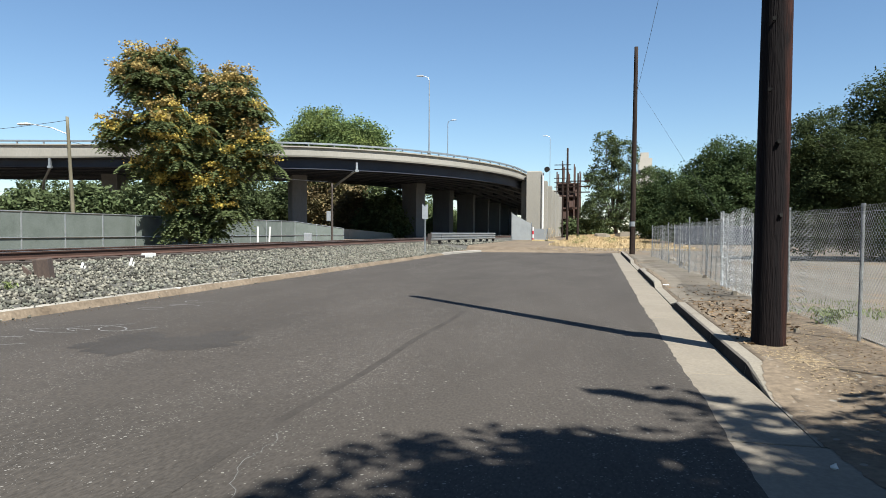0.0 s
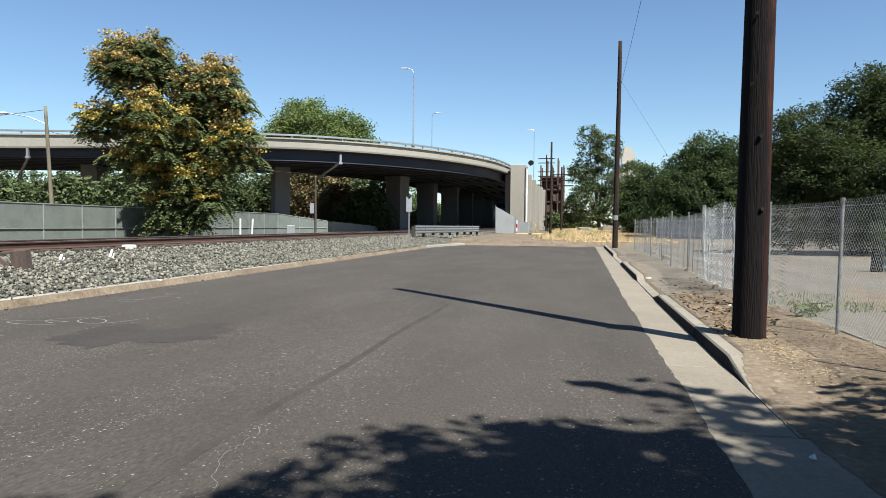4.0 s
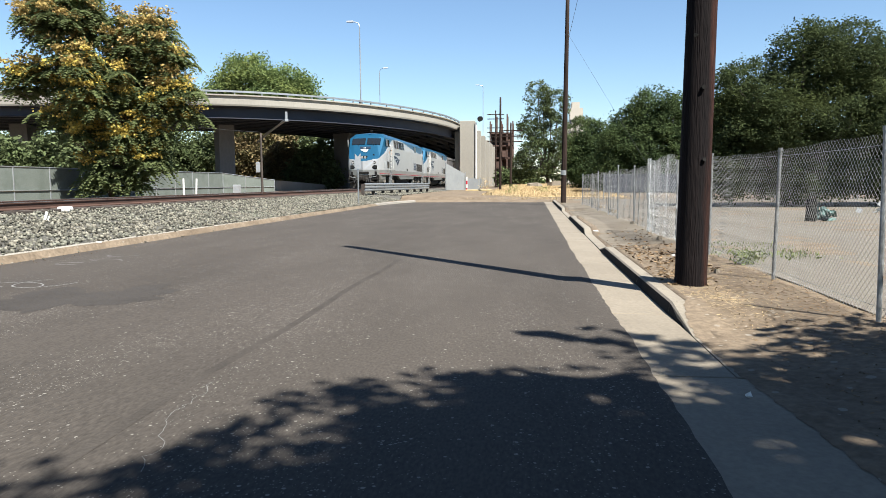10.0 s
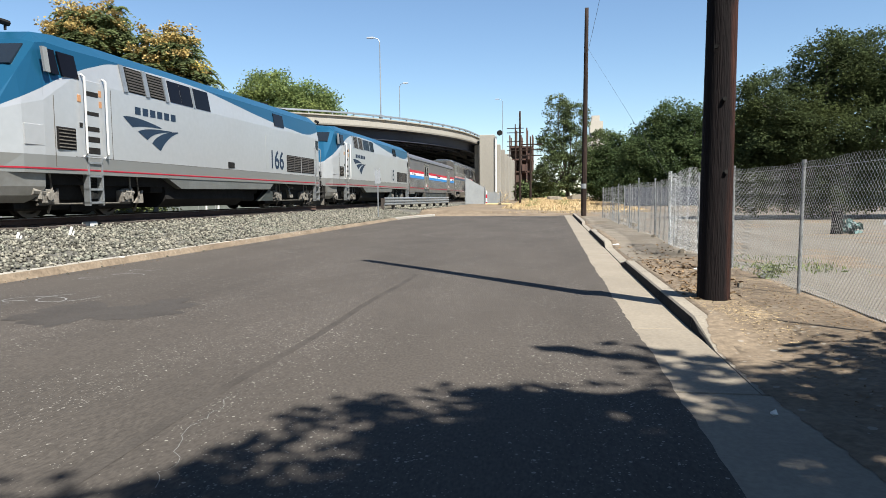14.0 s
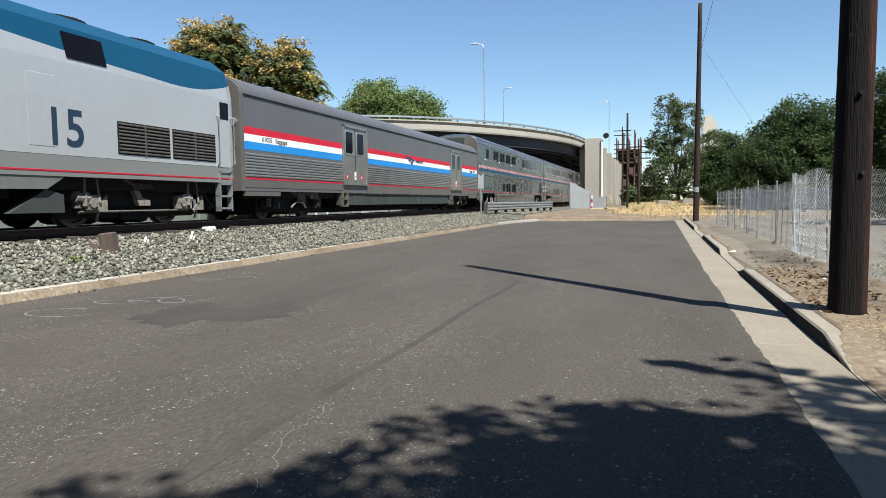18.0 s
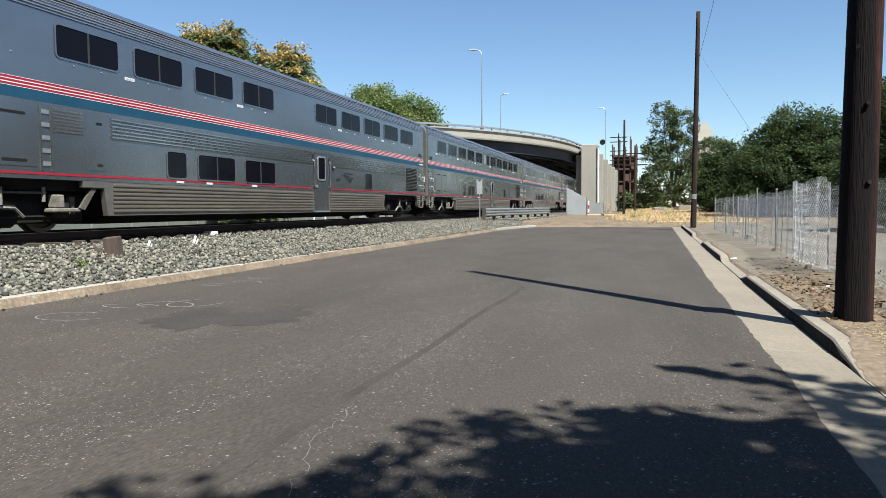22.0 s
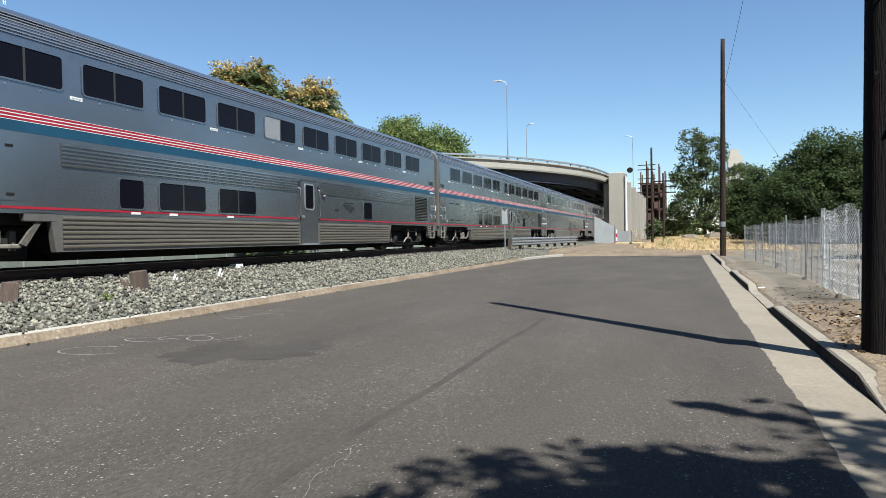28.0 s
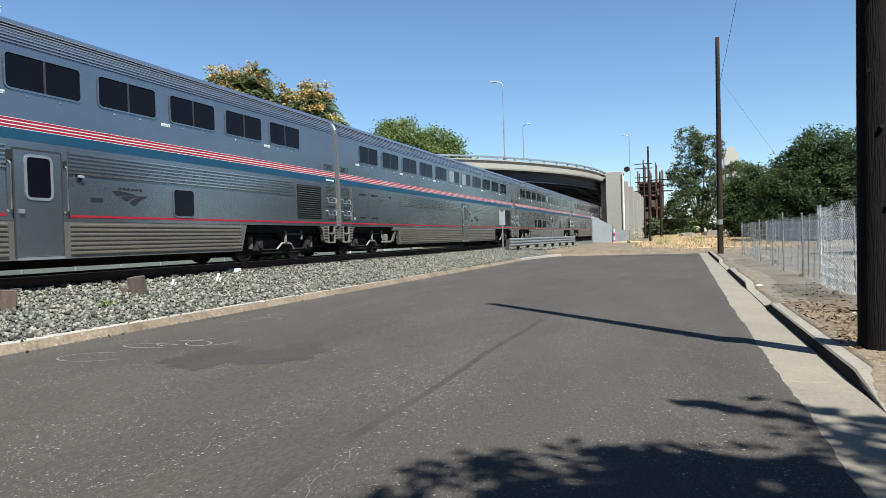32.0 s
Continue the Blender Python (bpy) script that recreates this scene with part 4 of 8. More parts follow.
# ---- fence beyond the track ----
track_fence = thing("screened_fence", "pale steel fence covered with grey-green screen cloth", "fence")
fpts = [(-24.6, 20.0 + 2.55 * i) for i in range(14)]
fpts += [(-23.6, 55.3), (-22.0, 57.8)]
tops = [2.1] * 14 + [1.85, 1.55]
for i in range(-3, 14):
    x, y = (-24.6, 20.0 + 2.55 * i)
    part("post", Build().tube([(x, y, 0.1), (x, y, 2.12)], 0.04, 6), GALV, track_fence)
for (xa, ya), (xb, yb), ta, tb in [((-24.6, 12.35), (-24.6, 20), 2.1, 2.1)] + [(fpts[i], fpts[i + 1], tops[i], tops[i + 1]) for i in range(15)]:
    part("screen", Build().add([(xa, ya, 0.3), (xb, yb, 0.3), (xb, yb, tb), (xa, ya, ta), (xa - 0.02, ya, 0.3), (xb - 0.02, yb, 0.3), (xb - 0.02, yb, tb), (xa - 0.02, ya, ta)], [(0, 1, 2, 3), (7, 6, 5, 4), (0, 4, 5, 1), (3, 2, 6, 7), (0, 3, 7, 4), (1, 5, 6, 2)]), SCREEN, track_fence)
    part("top_rail", Build().tube([(xa, ya, ta), (xb, yb, tb)], 0.035, 6), GALV, track_fence)
    part("bottom_rail", Build().tube([(xa + 0.03, ya, 0.94), (xb + 0.03, yb, 0.94)], 0.03, 6), GALV, track_fence)
for x, y, tb in ((-23.6, 55.3, 1.85), (-22.0, 57.8, 1.55)):
    part("post", Build().tube([(x, y, 0.1), (x, y, tb)], 0.04, 6), GALV, track_fence)
tagged(part("low_wall", Build().add([(-27.3, 71.9, 0.1), (-26.7, 71.9, 0.1), (-23.8, 89.3, 0.1), (-24.4, 89.3, 0.1), (-27.3, 71.9, 1.56), (-26.7, 71.9, 1.56), (-23.8, 89.3, 0.75), (-24.4, 89.3, 0.75)], [(3, 2, 1, 0), (4, 5, 6, 7), (0, 1, 5, 4), (1, 2, 6, 5), (2, 3, 7, 6), (3, 0, 4, 7)]), BRIDGE), "low sloping concrete wall beneath the viaduct", "wall", kind="structure")

# ---- guardrail, signs, markers ----
guard = thing("guardrail", "galvanised steel guardrail on short dark timber posts", "guardrail")
gp = [(-10.0, 41.6), (-9.55, 45.6), (-9.1, 49.6), (-8.65, 53.6), (-8.25, 57.4)]
W = [(0.0, 0.3), (0.06, 0.34), (0.06, 0.4), (0.0, 0.44), (0.0, 0.48), (0.06, 0.52), (0.06, 0.58), (0.0, 0.62), (0.0, 0.66), (0.06, 0.7), (0.06, 0.76), (0.0, 0.8), (-0.02, 0.8), (-0.02, 0.3)]
for (xa, ya), (xb, yb) in zip(gp, gp[1:]):
    part("rail_beam", Build().sweep([(xa, ya), (xb + 0.02, yb + 0.1)], [(-o, 0.42 + z) for o, z in W]), GALV, guard)
for i in range(9):
    k = i / 8
    x, y = -10.0 + 1.75 * k - 0.12, 41.6 + 15.8 * k
    p = part("post", Build().box(x - 0.09, x + 0.09, y - 0.09, y + 0.09, 0.2, 1.16, 0.01), TIE, guard)
    part("block", Build().box(x + 0.085, x + 0.14, y - 0.08, y + 0.08, 0.86, 1.2, 0.01), TIE, p)
sign = thing("road_sign", "grey blank-backed sign on a thin steel post", "sign", pose(-8.55, 34.2, 0.14))
part("post", Build().box(-0.03, 0.03, -0.02, 0.02, 0, 2.35), GALV, sign)
part("board", Build().add([(-0.15, -0.035, 1.8), (0.15, -0.035, 1.8), (0.15, -0.035, 2.6), (0.02, -0.035, 2.45), (-0.02, -0.035, 2.45), (-0.15, -0.035, 2.6), (-0.15, -0.022, 1.8), (0.15, -0.022, 1.8), (0.15, -0.022, 2.6), (0.02, -0.022, 2.45), (-0.02, -0.022, 2.45), (-0.15, -0.022, 2.6)], [(0, 1, 2, 3, 4, 5), (11, 10, 9, 8, 7, 6)] + [(i, i + 6, (i + 1) % 6 + 6, (i + 1) % 6) for i in range(6)]), SIGN_GREY, sign)
stub = thing("wooden_stub", "short weathered wooden post leaning in the ballast", "post", pose(-9.9, 10.58, 0.33, 3, -6, 20))
part("stump", Build().box(-0.13, 0.13, -0.11, 0.11, -0.2, 0.42, 0.02), STUB_WOOD, stub)
part("splinter", Build().add([(-0.3, -0.05, -0.1), (-0.2, -0.05, -0.1), (-0.16, -0.02, 0.1), (-0.36, -0.02, 0.32), (-0.3, 0.05, -0.1), (-0.2, 0.05, -0.1), (-0.16, 0.04, 0.1), (-0.36, 0.04, 0.32)], [(0, 1, 2, 3), (7, 6, 5, 4), (0, 4, 5, 1), (3, 2, 6, 7), (0, 3, 7, 4), (1, 5, 6, 2)]), STUB_WOOD, stub)
stub2 = thing("wooden_stub", "short dark wooden post in the ballast", "post", pose(-10.0, 7.9, 0.28, -4, 5, 50))
part("stump", Build().box(-0.12, 0.12, -0.12, 0.12, -0.2, 0.42, 0.02), STUB_WOOD, stub2)
for x, y, z, h, ry, lab in ((-10.3, 13.4, 0.35, 0.31, 16, "white painted marker stake leaning in the ballast"), (-10.5, 12.15, 0.4, 0.2, 18, "small white marker stake in the ballast")):
    m = thing("marker_stake", lab, "marker", pose(x, y, z, 0, ry, 30), group="white stakes by the track")
    part("stake", Build().box(-0.026, 0.026, -0.015, 0.015, -0.15, h, 0.004), WHITE_PAINT, m)
    part("brace", Build().box(0.045, 0.075, -0.012, 0.012, -0.1, h * 0.75, 0.004), WHITE_PAINT, m)
for x, y, s in ((-11.2, 15.37, 0.14), (-12.9, 13.44, 0.12)):
    tagged(part("white_block", Build().box(x - s * 0.8, x + s * 0.8, y - s, y + s, 0.56, 0.69, 0.02), WHITE_PAINT), "small white block lying by the rail", "block")
for i, (x, y) in enumerate(((-23.3, 44.2), (-23.1, 45.5))):
    tagged(part("bollard", Build().tube([(x, y, 0.1), (x + 0.1 * i, y, 1.6)], 0.07, 10), WHITE_PAINT), "white marker post beyond the track", "bollard")
tagged(part("utility_cabinet", Build().box(-22.9, -22.4, 51.2, 51.6, 0.1, 1.15, 0.04), SIGN_GREY), "small pale utility cabinet by the screened fence", "cabinet")
# sheet fence before the abutment
wing = thing("sheet_fence", "pale metal sheet fence sloping down beside the abutment", "fence")
part("panel", Build().add([(-8.75, 74.5, 0.25), (-6.9, 77.6, 0.25), (-6.9, 77.6, 2.2), (-8.75, 74.5, 3.35), (-8.78, 74.54, 0.25), (-6.93, 77.64, 0.25), (-6.93, 77.64, 2.2), (-8.78, 74.54, 3.35)], [(0, 1, 2, 3), (7, 6, 5, 4), (0, 4, 5, 1), (3, 2, 6, 7), (0, 3, 7, 4), (1, 5, 6, 2)]), SHEET, wing)
part("panel", Build().box(-6.89, -5.1, 77.4, 77.44, 0.2, 1.7), SHEET, wing)
for x, y, h in ((-8.8, 74.4, 3.5), (-6.9, 77.5, 2.4), (-5.08, 77.4, 1.8)):
    part("post", Build().tube([(x, y, 0.2), (x, y, h)], 0.05, 6), GALV, wing)
hyd = thing("striped_marker", "red and white striped warning post", "marker", pose(-6.4, 73.5, 0.25))
for k in range(4):
    part("band", Build().tube([(0, 0, 0.4 * k), (0, 0, 0.4 * k + 0.4)], 0.09, 8), (RED, WHITE_PAINT)[k % 2], hyd)
tagged(part("kerb_block", Build().box(-6.4, -3.6, 72.2, 72.7, 0.15, 0.5, 0.05), YELLOW), "faded yellow concrete barrier by the abutment", "barrier")

# ---- road marks ----


def ribbon(name, pts, w, z, material, label, parent=None):
    b = Build()
    vs, fs = [], []
    for k, p in enumerate(pts):
        a, c = pts[max(k - 1, 0)], pts[min(k + 1, len(pts) - 1)]
        d = Vector((c[0] - a[0], c[1] - a[1])).normalized()
        vs += [(p[0] - d.y * w / 2, p[1] + d.x * w / 2, road_z(p[0]) + 0.1 * z + 0.0004), (p[0] + d.y * w / 2, p[1] - d.x * w / 2, road_z(p[0]) + 0.1 * z + 0.0004)]
    fs = [(2 * k + 1, 2 * k + 3, 2 * k + 2, 2 * k) for k in range(len(pts) - 1)]
    return part(name, b.add(vs, fs), material, parent, label)


def patch(name, cx, cy, rx, ry, z, material, seed, label):
    rng = random.Random(seed)
    ph = [rng.uniform(0, 6.28) for _ in range(5)]
    vs = [(cx, cy, road_z(cx) + 0.1 * z + 0.001)]
    n = 120
    for i in range(n):
        a = 2 * math.pi * i / n
        r = 1 + 0.25 * math.sin(2 * a + ph[0]) + 0.2 * math.sin(3 * a + ph[1]) + 0.13 * math.sin(5 * a + ph[2]) + 0.08 * math.sin(9 * a + ph[3]) + 0.05 * math.sin(17 * a + ph[4]) + rng.uniform(-0.05, 0.05)
        vs.append((cx + rx * r * math.cos(a), cy + ry * r * math.sin(a), road_z(cx + rx * r * math.cos(a)) + 0.1 * z + 0.001))
    return part(name, Build().add(vs, [(0, i + 1, (i + 1) % n + 1) for i in range(n)]), material, road, label)


patch("stain", -4.85, 6.6, 0.66, 0.78, 0.012, ASPHALT_DARK, 4, "dark damp stain on the asphalt")
patch("stain", -4.3, 7.2, 0.3, 0.42, 0.0125, ASPHALT_DARK, 9, "dark damp stain on the asphalt")
ribbon("tar_seam", [(-2.0 + 0.02 * math.sin(i), 1.0 + i * 0.6) for i in range(17)], 0.08, 0.012, TAR, "dark tar seam", road)
rng = random.Random(8)
px, py, cr = -1.6, 2.55, []
for i in range(27):
    cr.append((px, py))
    px += rng.uniform(-0.04, 0.034)
    py += rng.uniform(0.02, 0.07)
ribbon("crack", cr, 0.0035, 0.014, CHALK, "pale crack in the asphalt", road)
for cx, cy, rx, ry, a0 in ((-6.2, 7.35, 0.42, 0.3, 0), (-6.5, 7.15, 0.5, 0.22, 1), (-5.9, 7.6, 0.35, 0.4, 2), (-7.0, 9.6, 0.25, 0.2, 1), (-6.75, 10.1, 0.3, 0.15, 0), (-6.9, 10.8, 0.25, 0.2, 2), (-6.6, 6.3, 0.5, 0.35, 1.5)):
    ribbon("chalk_line", [(cx + rx * math.cos(a0 + i * 0.33), cy + ry * math.sin(a0 + i * 0.33) + 0.012 * i) for i in range(14)], 0.022, 0.0135, CHALK, "faint looping chalk line", road)

# ---- trees ----


def leaves(centres, size, rng, droop=0.0, slim=0.45):
    """One small leaf, a folded lozenge, at each centre."""
    n = len(centres)
    u = rng.normal(size=(n, 3))
    u[:, 2] = u[:, 2] * 0.6 - droop
    u /= np.linalg.norm(u, axis=1, keepdims=True)
    w = rng.normal(size=(n, 3))
    w[:, 2] *= 0.5
    w -= (w * u).sum(1, keepdims=True) * u
    w /= np.linalg.norm(w, axis=1, keepdims=True)
    s = size * rng.uniform(0.6, 1.3, (n, 1))
    v = np.stack([centres - u * s, centres + w * s * slim, centres + u * s, centres - w * s * slim], 1).reshape(-1, 3)
    return v, np.arange(4 * n).reshape(n, 4)


def lobes_points(lobes, clumps, per, spread, rng, skin=0.5, flat=0.7):
    """Leaf places in clumps over the skins of ellipsoid lobes."""
    L = np.array(lobes, float)
    wgt = (L[:, 3] * L[:, 4] + L[:, 4] * L[:, 5] + L[:, 3] * L[:, 5])
    k = rng.choice(len(L), clumps, p=wgt / wgt.sum())
    d = rng.normal(size=(clumps, 3))
    d /= np.linalg.norm(d, axis=1, keepdims=True)
    r = skin + (1 - skin) * rng.random((clumps, 1)) ** 0.6
    c = L[k, :3] + d * r * L[k, 3:6]
    p = np.repeat(c, per, 0) + rng.normal(size=(clumps * per, 3)) * spread * np.array([1, 1, flat])
    return p


def limbs(name, base, tops, r, rng, parent):
    for t in tops:
        b = Build()
        p0, p3 = Vector(base), Vector(t)
        p1 = p0.lerp(p3, 0.35) + Vector((rng.uniform(-0.3, 0.3), rng.uniform(-0.3, 0.3), 0.3))
        p2 = p0.lerp(p3, 0.7) + Vector((rng.uniform(-0.4, 0.4), rng.uniform(-0.4, 0.4), 0.2))
        part(name, b.tube([p0, p1, p2, p3], r, 6, r * 0.2), BARK, parent)


def flecked(v, zones, dense, rr):
    """Thin the foliage where the sun falls through in flecks. zones: x, y on the ground, half widths; dense: leaves left on a square metre."""
    q = v.reshape(-1, 4, 3)
    c = q.mean(1)
    fall = 1 / math.tan(radians(SUN_EL))
    gx = c[:, 0] - c[:, 2] * fall * math.sin(radians(SUN_AZ))
    gy = c[:, 1] - c[:, 2] * fall * math.cos(radians(SUN_AZ))
    ix, iy = np.clip(((gx + 20) / 0.12).astype(int), 0, 349), np.clip(((gy + 20) / 0.12).astype(int), 0, 349)
    count = np.zeros((350, 350))
    np.add.at(count, (ix, iy), 1)
    share = np.minimum(1.0, dense * 0.0144 / count[ix, iy])
    g = np.zeros(len(c))
    for x0, y0, wx, wy, open_ in zones:
        g = np.maximum(g, open_ * np.exp(-((gx - x0) / wx) ** 2 - ((gy - y0) / wy) ** 2))
    g = np.minimum(1.0, g)
    keep = np.random.default_rng(rr).random(len(c)) < share ** g
    v = q[keep].reshape(-1, 3)
    return v, np.arange(len(v)).reshape(-1, 4)


FLECKS = ((1.05, 4.6, 0.46, 0.3, 1.3), (0.95, 4.22, 0.16, 0.08, 1.3), (1.75, 4.85, 0.55, 0.3, 1.3), (2.6, 5.15, 0.7, 0.26, 1.3), (1.07, 3.12, 0.1, 0.045, 1.35), (1.2, 3.15, 0.07, 0.05, 1.3), (1.18, 2.97, 0.08, 0.05, 1.4), (1.3, 3.8, 0.1, 0.05, 1.35), (1.3, 3.58, 0.11, 0.045, 1.35), (1.2, 2.76, 0.1, 0.05, 1.35), (1.03, 2.63, 0.07, 0.04, 1.2), (1.5, 3.42, 0.08, 0.05, 1.4), (1.63, 3.38, 0.08, 0.05, 1.3), (1.54, 3.2, 0.1, 0.06, 1.35), (1.34, 2.81, 0.07, 0.04, 1.2), (1.04, 3.75, 0.12, 0.055, 1.35), (-1.15, 3.1, 0.34, 0.5, 1.0), (-0.7, 3.95, 0.45, 0.16, 1.1), (0.3, 4.35, 0.7, 0.14, 1.4), (-1.9, 2.4, 0.6, 0.25, 1.3))


def tree(name, label, base, lobes, clumps, per, size, spread, leaf, seed, trunk_r=0.25, droop=0.0, slim=0.45, skin=0.5, core=0, thin_at=()):
    rng = np.random.default_rng(seed)
    rr = random.Random(seed)
    t = thing(name, label, "tree" if name.endswith("tree") else "shrub")
    x, y, z = base
    hub = Vector((x, y, z + 0.35 * (min(l[2] for l in lobes) - z) + 0.4))
    if trunk_r:
        part("trunk", Build().tube([(x, y, z - 0.2), (x + 0.05, y, (z + hub.z) / 2), tuple(hub)], trunk_r, 10, trunk_r * 0.75), BARK, t)
        tops = [(l[0] + rr.uniform(-0.4, 0.4) * l[3], l[1] + rr.uniform(-0.4, 0.4) * l[4], l[2] + rr.uniform(-0.1, 0.5) * l[5]) for l in lobes for _ in range(2)]
        limbs("limb", hub, tops, trunk_r * 0.5, rr, t)
    v, f = leaves(lobes_points(lobes, clumps, per, spread, rng, skin), size, rng, droop, slim)
    if thin_at:
        v, f = flecked(v, thin_at, 110, seed)
    raw("crown", v, f, leaf, t)
    if core:
        inner = [(l[0], l[1] + 0.15 * l[4], l[2] - 0.05 * l[5], l[3] * 0.84, l[4] * 0.8, l[5] * 0.84) for l in lobes]
        v, f = leaves(lobes_points(inner, core, 20, 0.3, rng, 0.1), size * 1.6, rng, 0.0, 0.6)
        raw("inner_crown", v, f, leaf, t)
    return t


# flowering tree beyond the track
TX, TY, TB = -22.4, 34.6, 0.45
# lobes in the plane that faces the road: across, up, half width, half height
AIL = []
for u, w, a, h in ((-1.9, 10.1, 2.2, 1.8), (-0.9, 11.3, 1.2, 0.8), (-2.9, 10.6, 1.0, 0.7), (2.2, 8.8, 1.9, 1.9), (2.9, 10.2, 0.9, 0.5), (3.5, 8.0, 1.2, 1.2), (-3.9, 7.1, 1.2, 0.8), (-4.4, 6.3, 0.9, 0.5), (3.8, 6.4, 1.2, 1.0), (4.1, 5.3, 0.8, 0.5), (-0.2, 7.2, 2.9, 1.9), (-0.6, 5.6, 2.6, 1.2), (2.3, 6.0, 1.9, 1.1), (-2.3, 5.1, 1.3, 0.8), (-0.9, 3.9, 1.5, 1.1), (1.9, 4.0, 1.5, 1.1), (0.4, 2.5, 1.4, 1.3), (-0.8, 1.9, 0.8, 0.8), (2.2, 2.5, 1.0, 0.8), (0.3, 1.3, 1.1, 0.8), (-0.8, 1.2, 0.6, 0.7), (1.3, 1.2, 0.7, 0.7)):
    AIL.append((TX + 0.93 * u, TY + 0.206 * u, 0.45 + 0.955 * (w - 0.45), a * 0.86, a * 0.85, h * 0.9))
ail = tree("flowering_tree", "broad dark green tree hung with ochre-yellow seed clusters", (TX, TY, TB), AIL, 130, 30, 0.15, 0.3, LEAF_A, 11, 0.16, droop=0.6, slim=0.3, skin=0.35)


def rosettes(centres, out, rng, fronds=9, pairs=8, reach=0.9):
    """Whorls of long drooping fronds, each a double row of slim leaflets."""
    n = len(centres)
    a = (np.arange(fronds)[None] / fronds * 6.283 + rng.uniform(0, 6.28, (n, 1)) + rng.normal(0, 0.25, (n, fronds)))
    lift = rng.uniform(0.1, 0.75, (n, fronds, 1))
    d = np.stack([np.cos(a), np.sin(a), 0 * a], 2)
    d = d + 0.5 * out[:, None] + np.array([0, 0, 1]) * lift
    d /= np.linalg.norm(d, axis=2, keepdims=True)
    s = (np.arange(pairs) + 1.5) / (pairs + 0.5)
    L = reach * rng.uniform(0.65, 1.15, (n, fronds, 1, 1))
    spine = centres[:, None, None] + d[:, :, None] * L * s[None, None, :, None]
    spine[..., 2] -= (L[..., 0] * 0.85) * s[None, None] ** 2.2
    flat = d * np.array([1, 1, 0.2])
    side = np.cross(flat, np.array([0, 0, 1.0]))
    side /= np.linalg.norm(side, axis=2, keepdims=True) + 1e-6
    vs = []
    for sg in (1, -1):
        tip = sg * side[:, :, None] * 0.6 + flat[:, :, None] * 0.75 - np.array([0, 0, 0.55])
        tip = tip / np.linalg.norm(tip, axis=3, keepdims=True) * (0.3 * (1.15 - 0.5 * s))[None, None, :, None] * rng.uniform(0.7, 1.2, spine.shape[:3] + (1,))
        w = np.cross(tip, np.array([0, 0, 1.0])) * 0.3 + rng.normal(0, 0.014, tip.shape)
        vs.append(np.stack([spine, spine + tip * 0.45 + w, spine + tip, spine + tip * 0.45 - w], 3).reshape(-1, 3))
    v = np.concatenate(vs)
    return v, np.arange(len(v)).reshape(-1, 4)


rngs = np.random.default_rng(5)
AL = np.array(AIL)
wgt = AL[:, 3] * AL[:, 5]
which = rngs.choice(len(AL), 640, p=wgt / wgt.sum())
out = rngs.normal(size=(640, 3))
out[:, 2] = out[:, 2] * 0.75 + 0.12
out[:, 1] -= 0.3
out /= np.linalg.norm(out, axis=1, keepdims=True)
tips = AL[which, :3] + out * AL[which, 3:6] * rngs.uniform(0.45, 1.14, (640, 1))
v, f = rosettes(tips[tips[:, 2] > 0.9], out[tips[:, 2] > 0.9], rngs)
raw("frond", v, f, LEAF_A, ail, "drooping feathered fronds in whorls")["kind"] = "stuff"
fruit = (rngs.random(640) < np.where(tips[:, 2] > 7.5, 0.75, 0.9)) & (tips[:, 2] > 2.2) & (out[:, 1] < 0.35)
bears = tips[fruit] + out[fruit] * 0.16
swell = np.repeat(rngs.uniform(0.75, 1.4, (len(bears), 1)), 80, 0)
sp = np.repeat(bears, 80, 0) + rngs.normal(size=(len(bears) * 80, 3)) * swell * np.array([0.19, 0.19, 0.1]) + np.array([0.06, -0.32, 0.3])
riper = np.repeat(bears[:, 2] + rngs.normal(0, 0.9, len(bears)) > 7.0, 80)
for ripe, m_, words in ((False, SEED, "ochre-yellow seed clusters"), (True, SEED_RIPE, "riper tan seed clusters")):
    v, f = leaves(sp[riper == ripe], 0.075, rngs, 0.1, 0.75)
    raw("seed_head", v, f, m_, ail, words)["kind"] = "stuff"
stems = random.Random(3)
limbs("stem", (TX, TY, TB), [(TX - 1.2, TY, 5), (TX - 0.5, TY - 0.2, 6), (TX + 0.4, TY, 5.5), (TX + 1.1, TY + 0.2, 5)], 0.11, stems, ail)

# tree behind the viaduct
tree("tree", "round lime-green tree rising behind the viaduct", (-40.6, 103, 0.4), [(-42.9, 104.2, 16.07, 5.7, 5.0, 5.3), (-37.7, 104.8, 14.83, 5.2, 5.0, 4.7), (-47.0, 104.2, 13.83, 4.0, 3.7, 4.2), (-33.5, 105.4, 11.6, 3.2, 3.7, 3.5), (-40.9, 104.2, 9.62, 6.2, 5.0, 3.7)], 1100, 64, 0.2, 0.62, LEAF_LIME, 21, 0.35, slim=0.6, core=420)
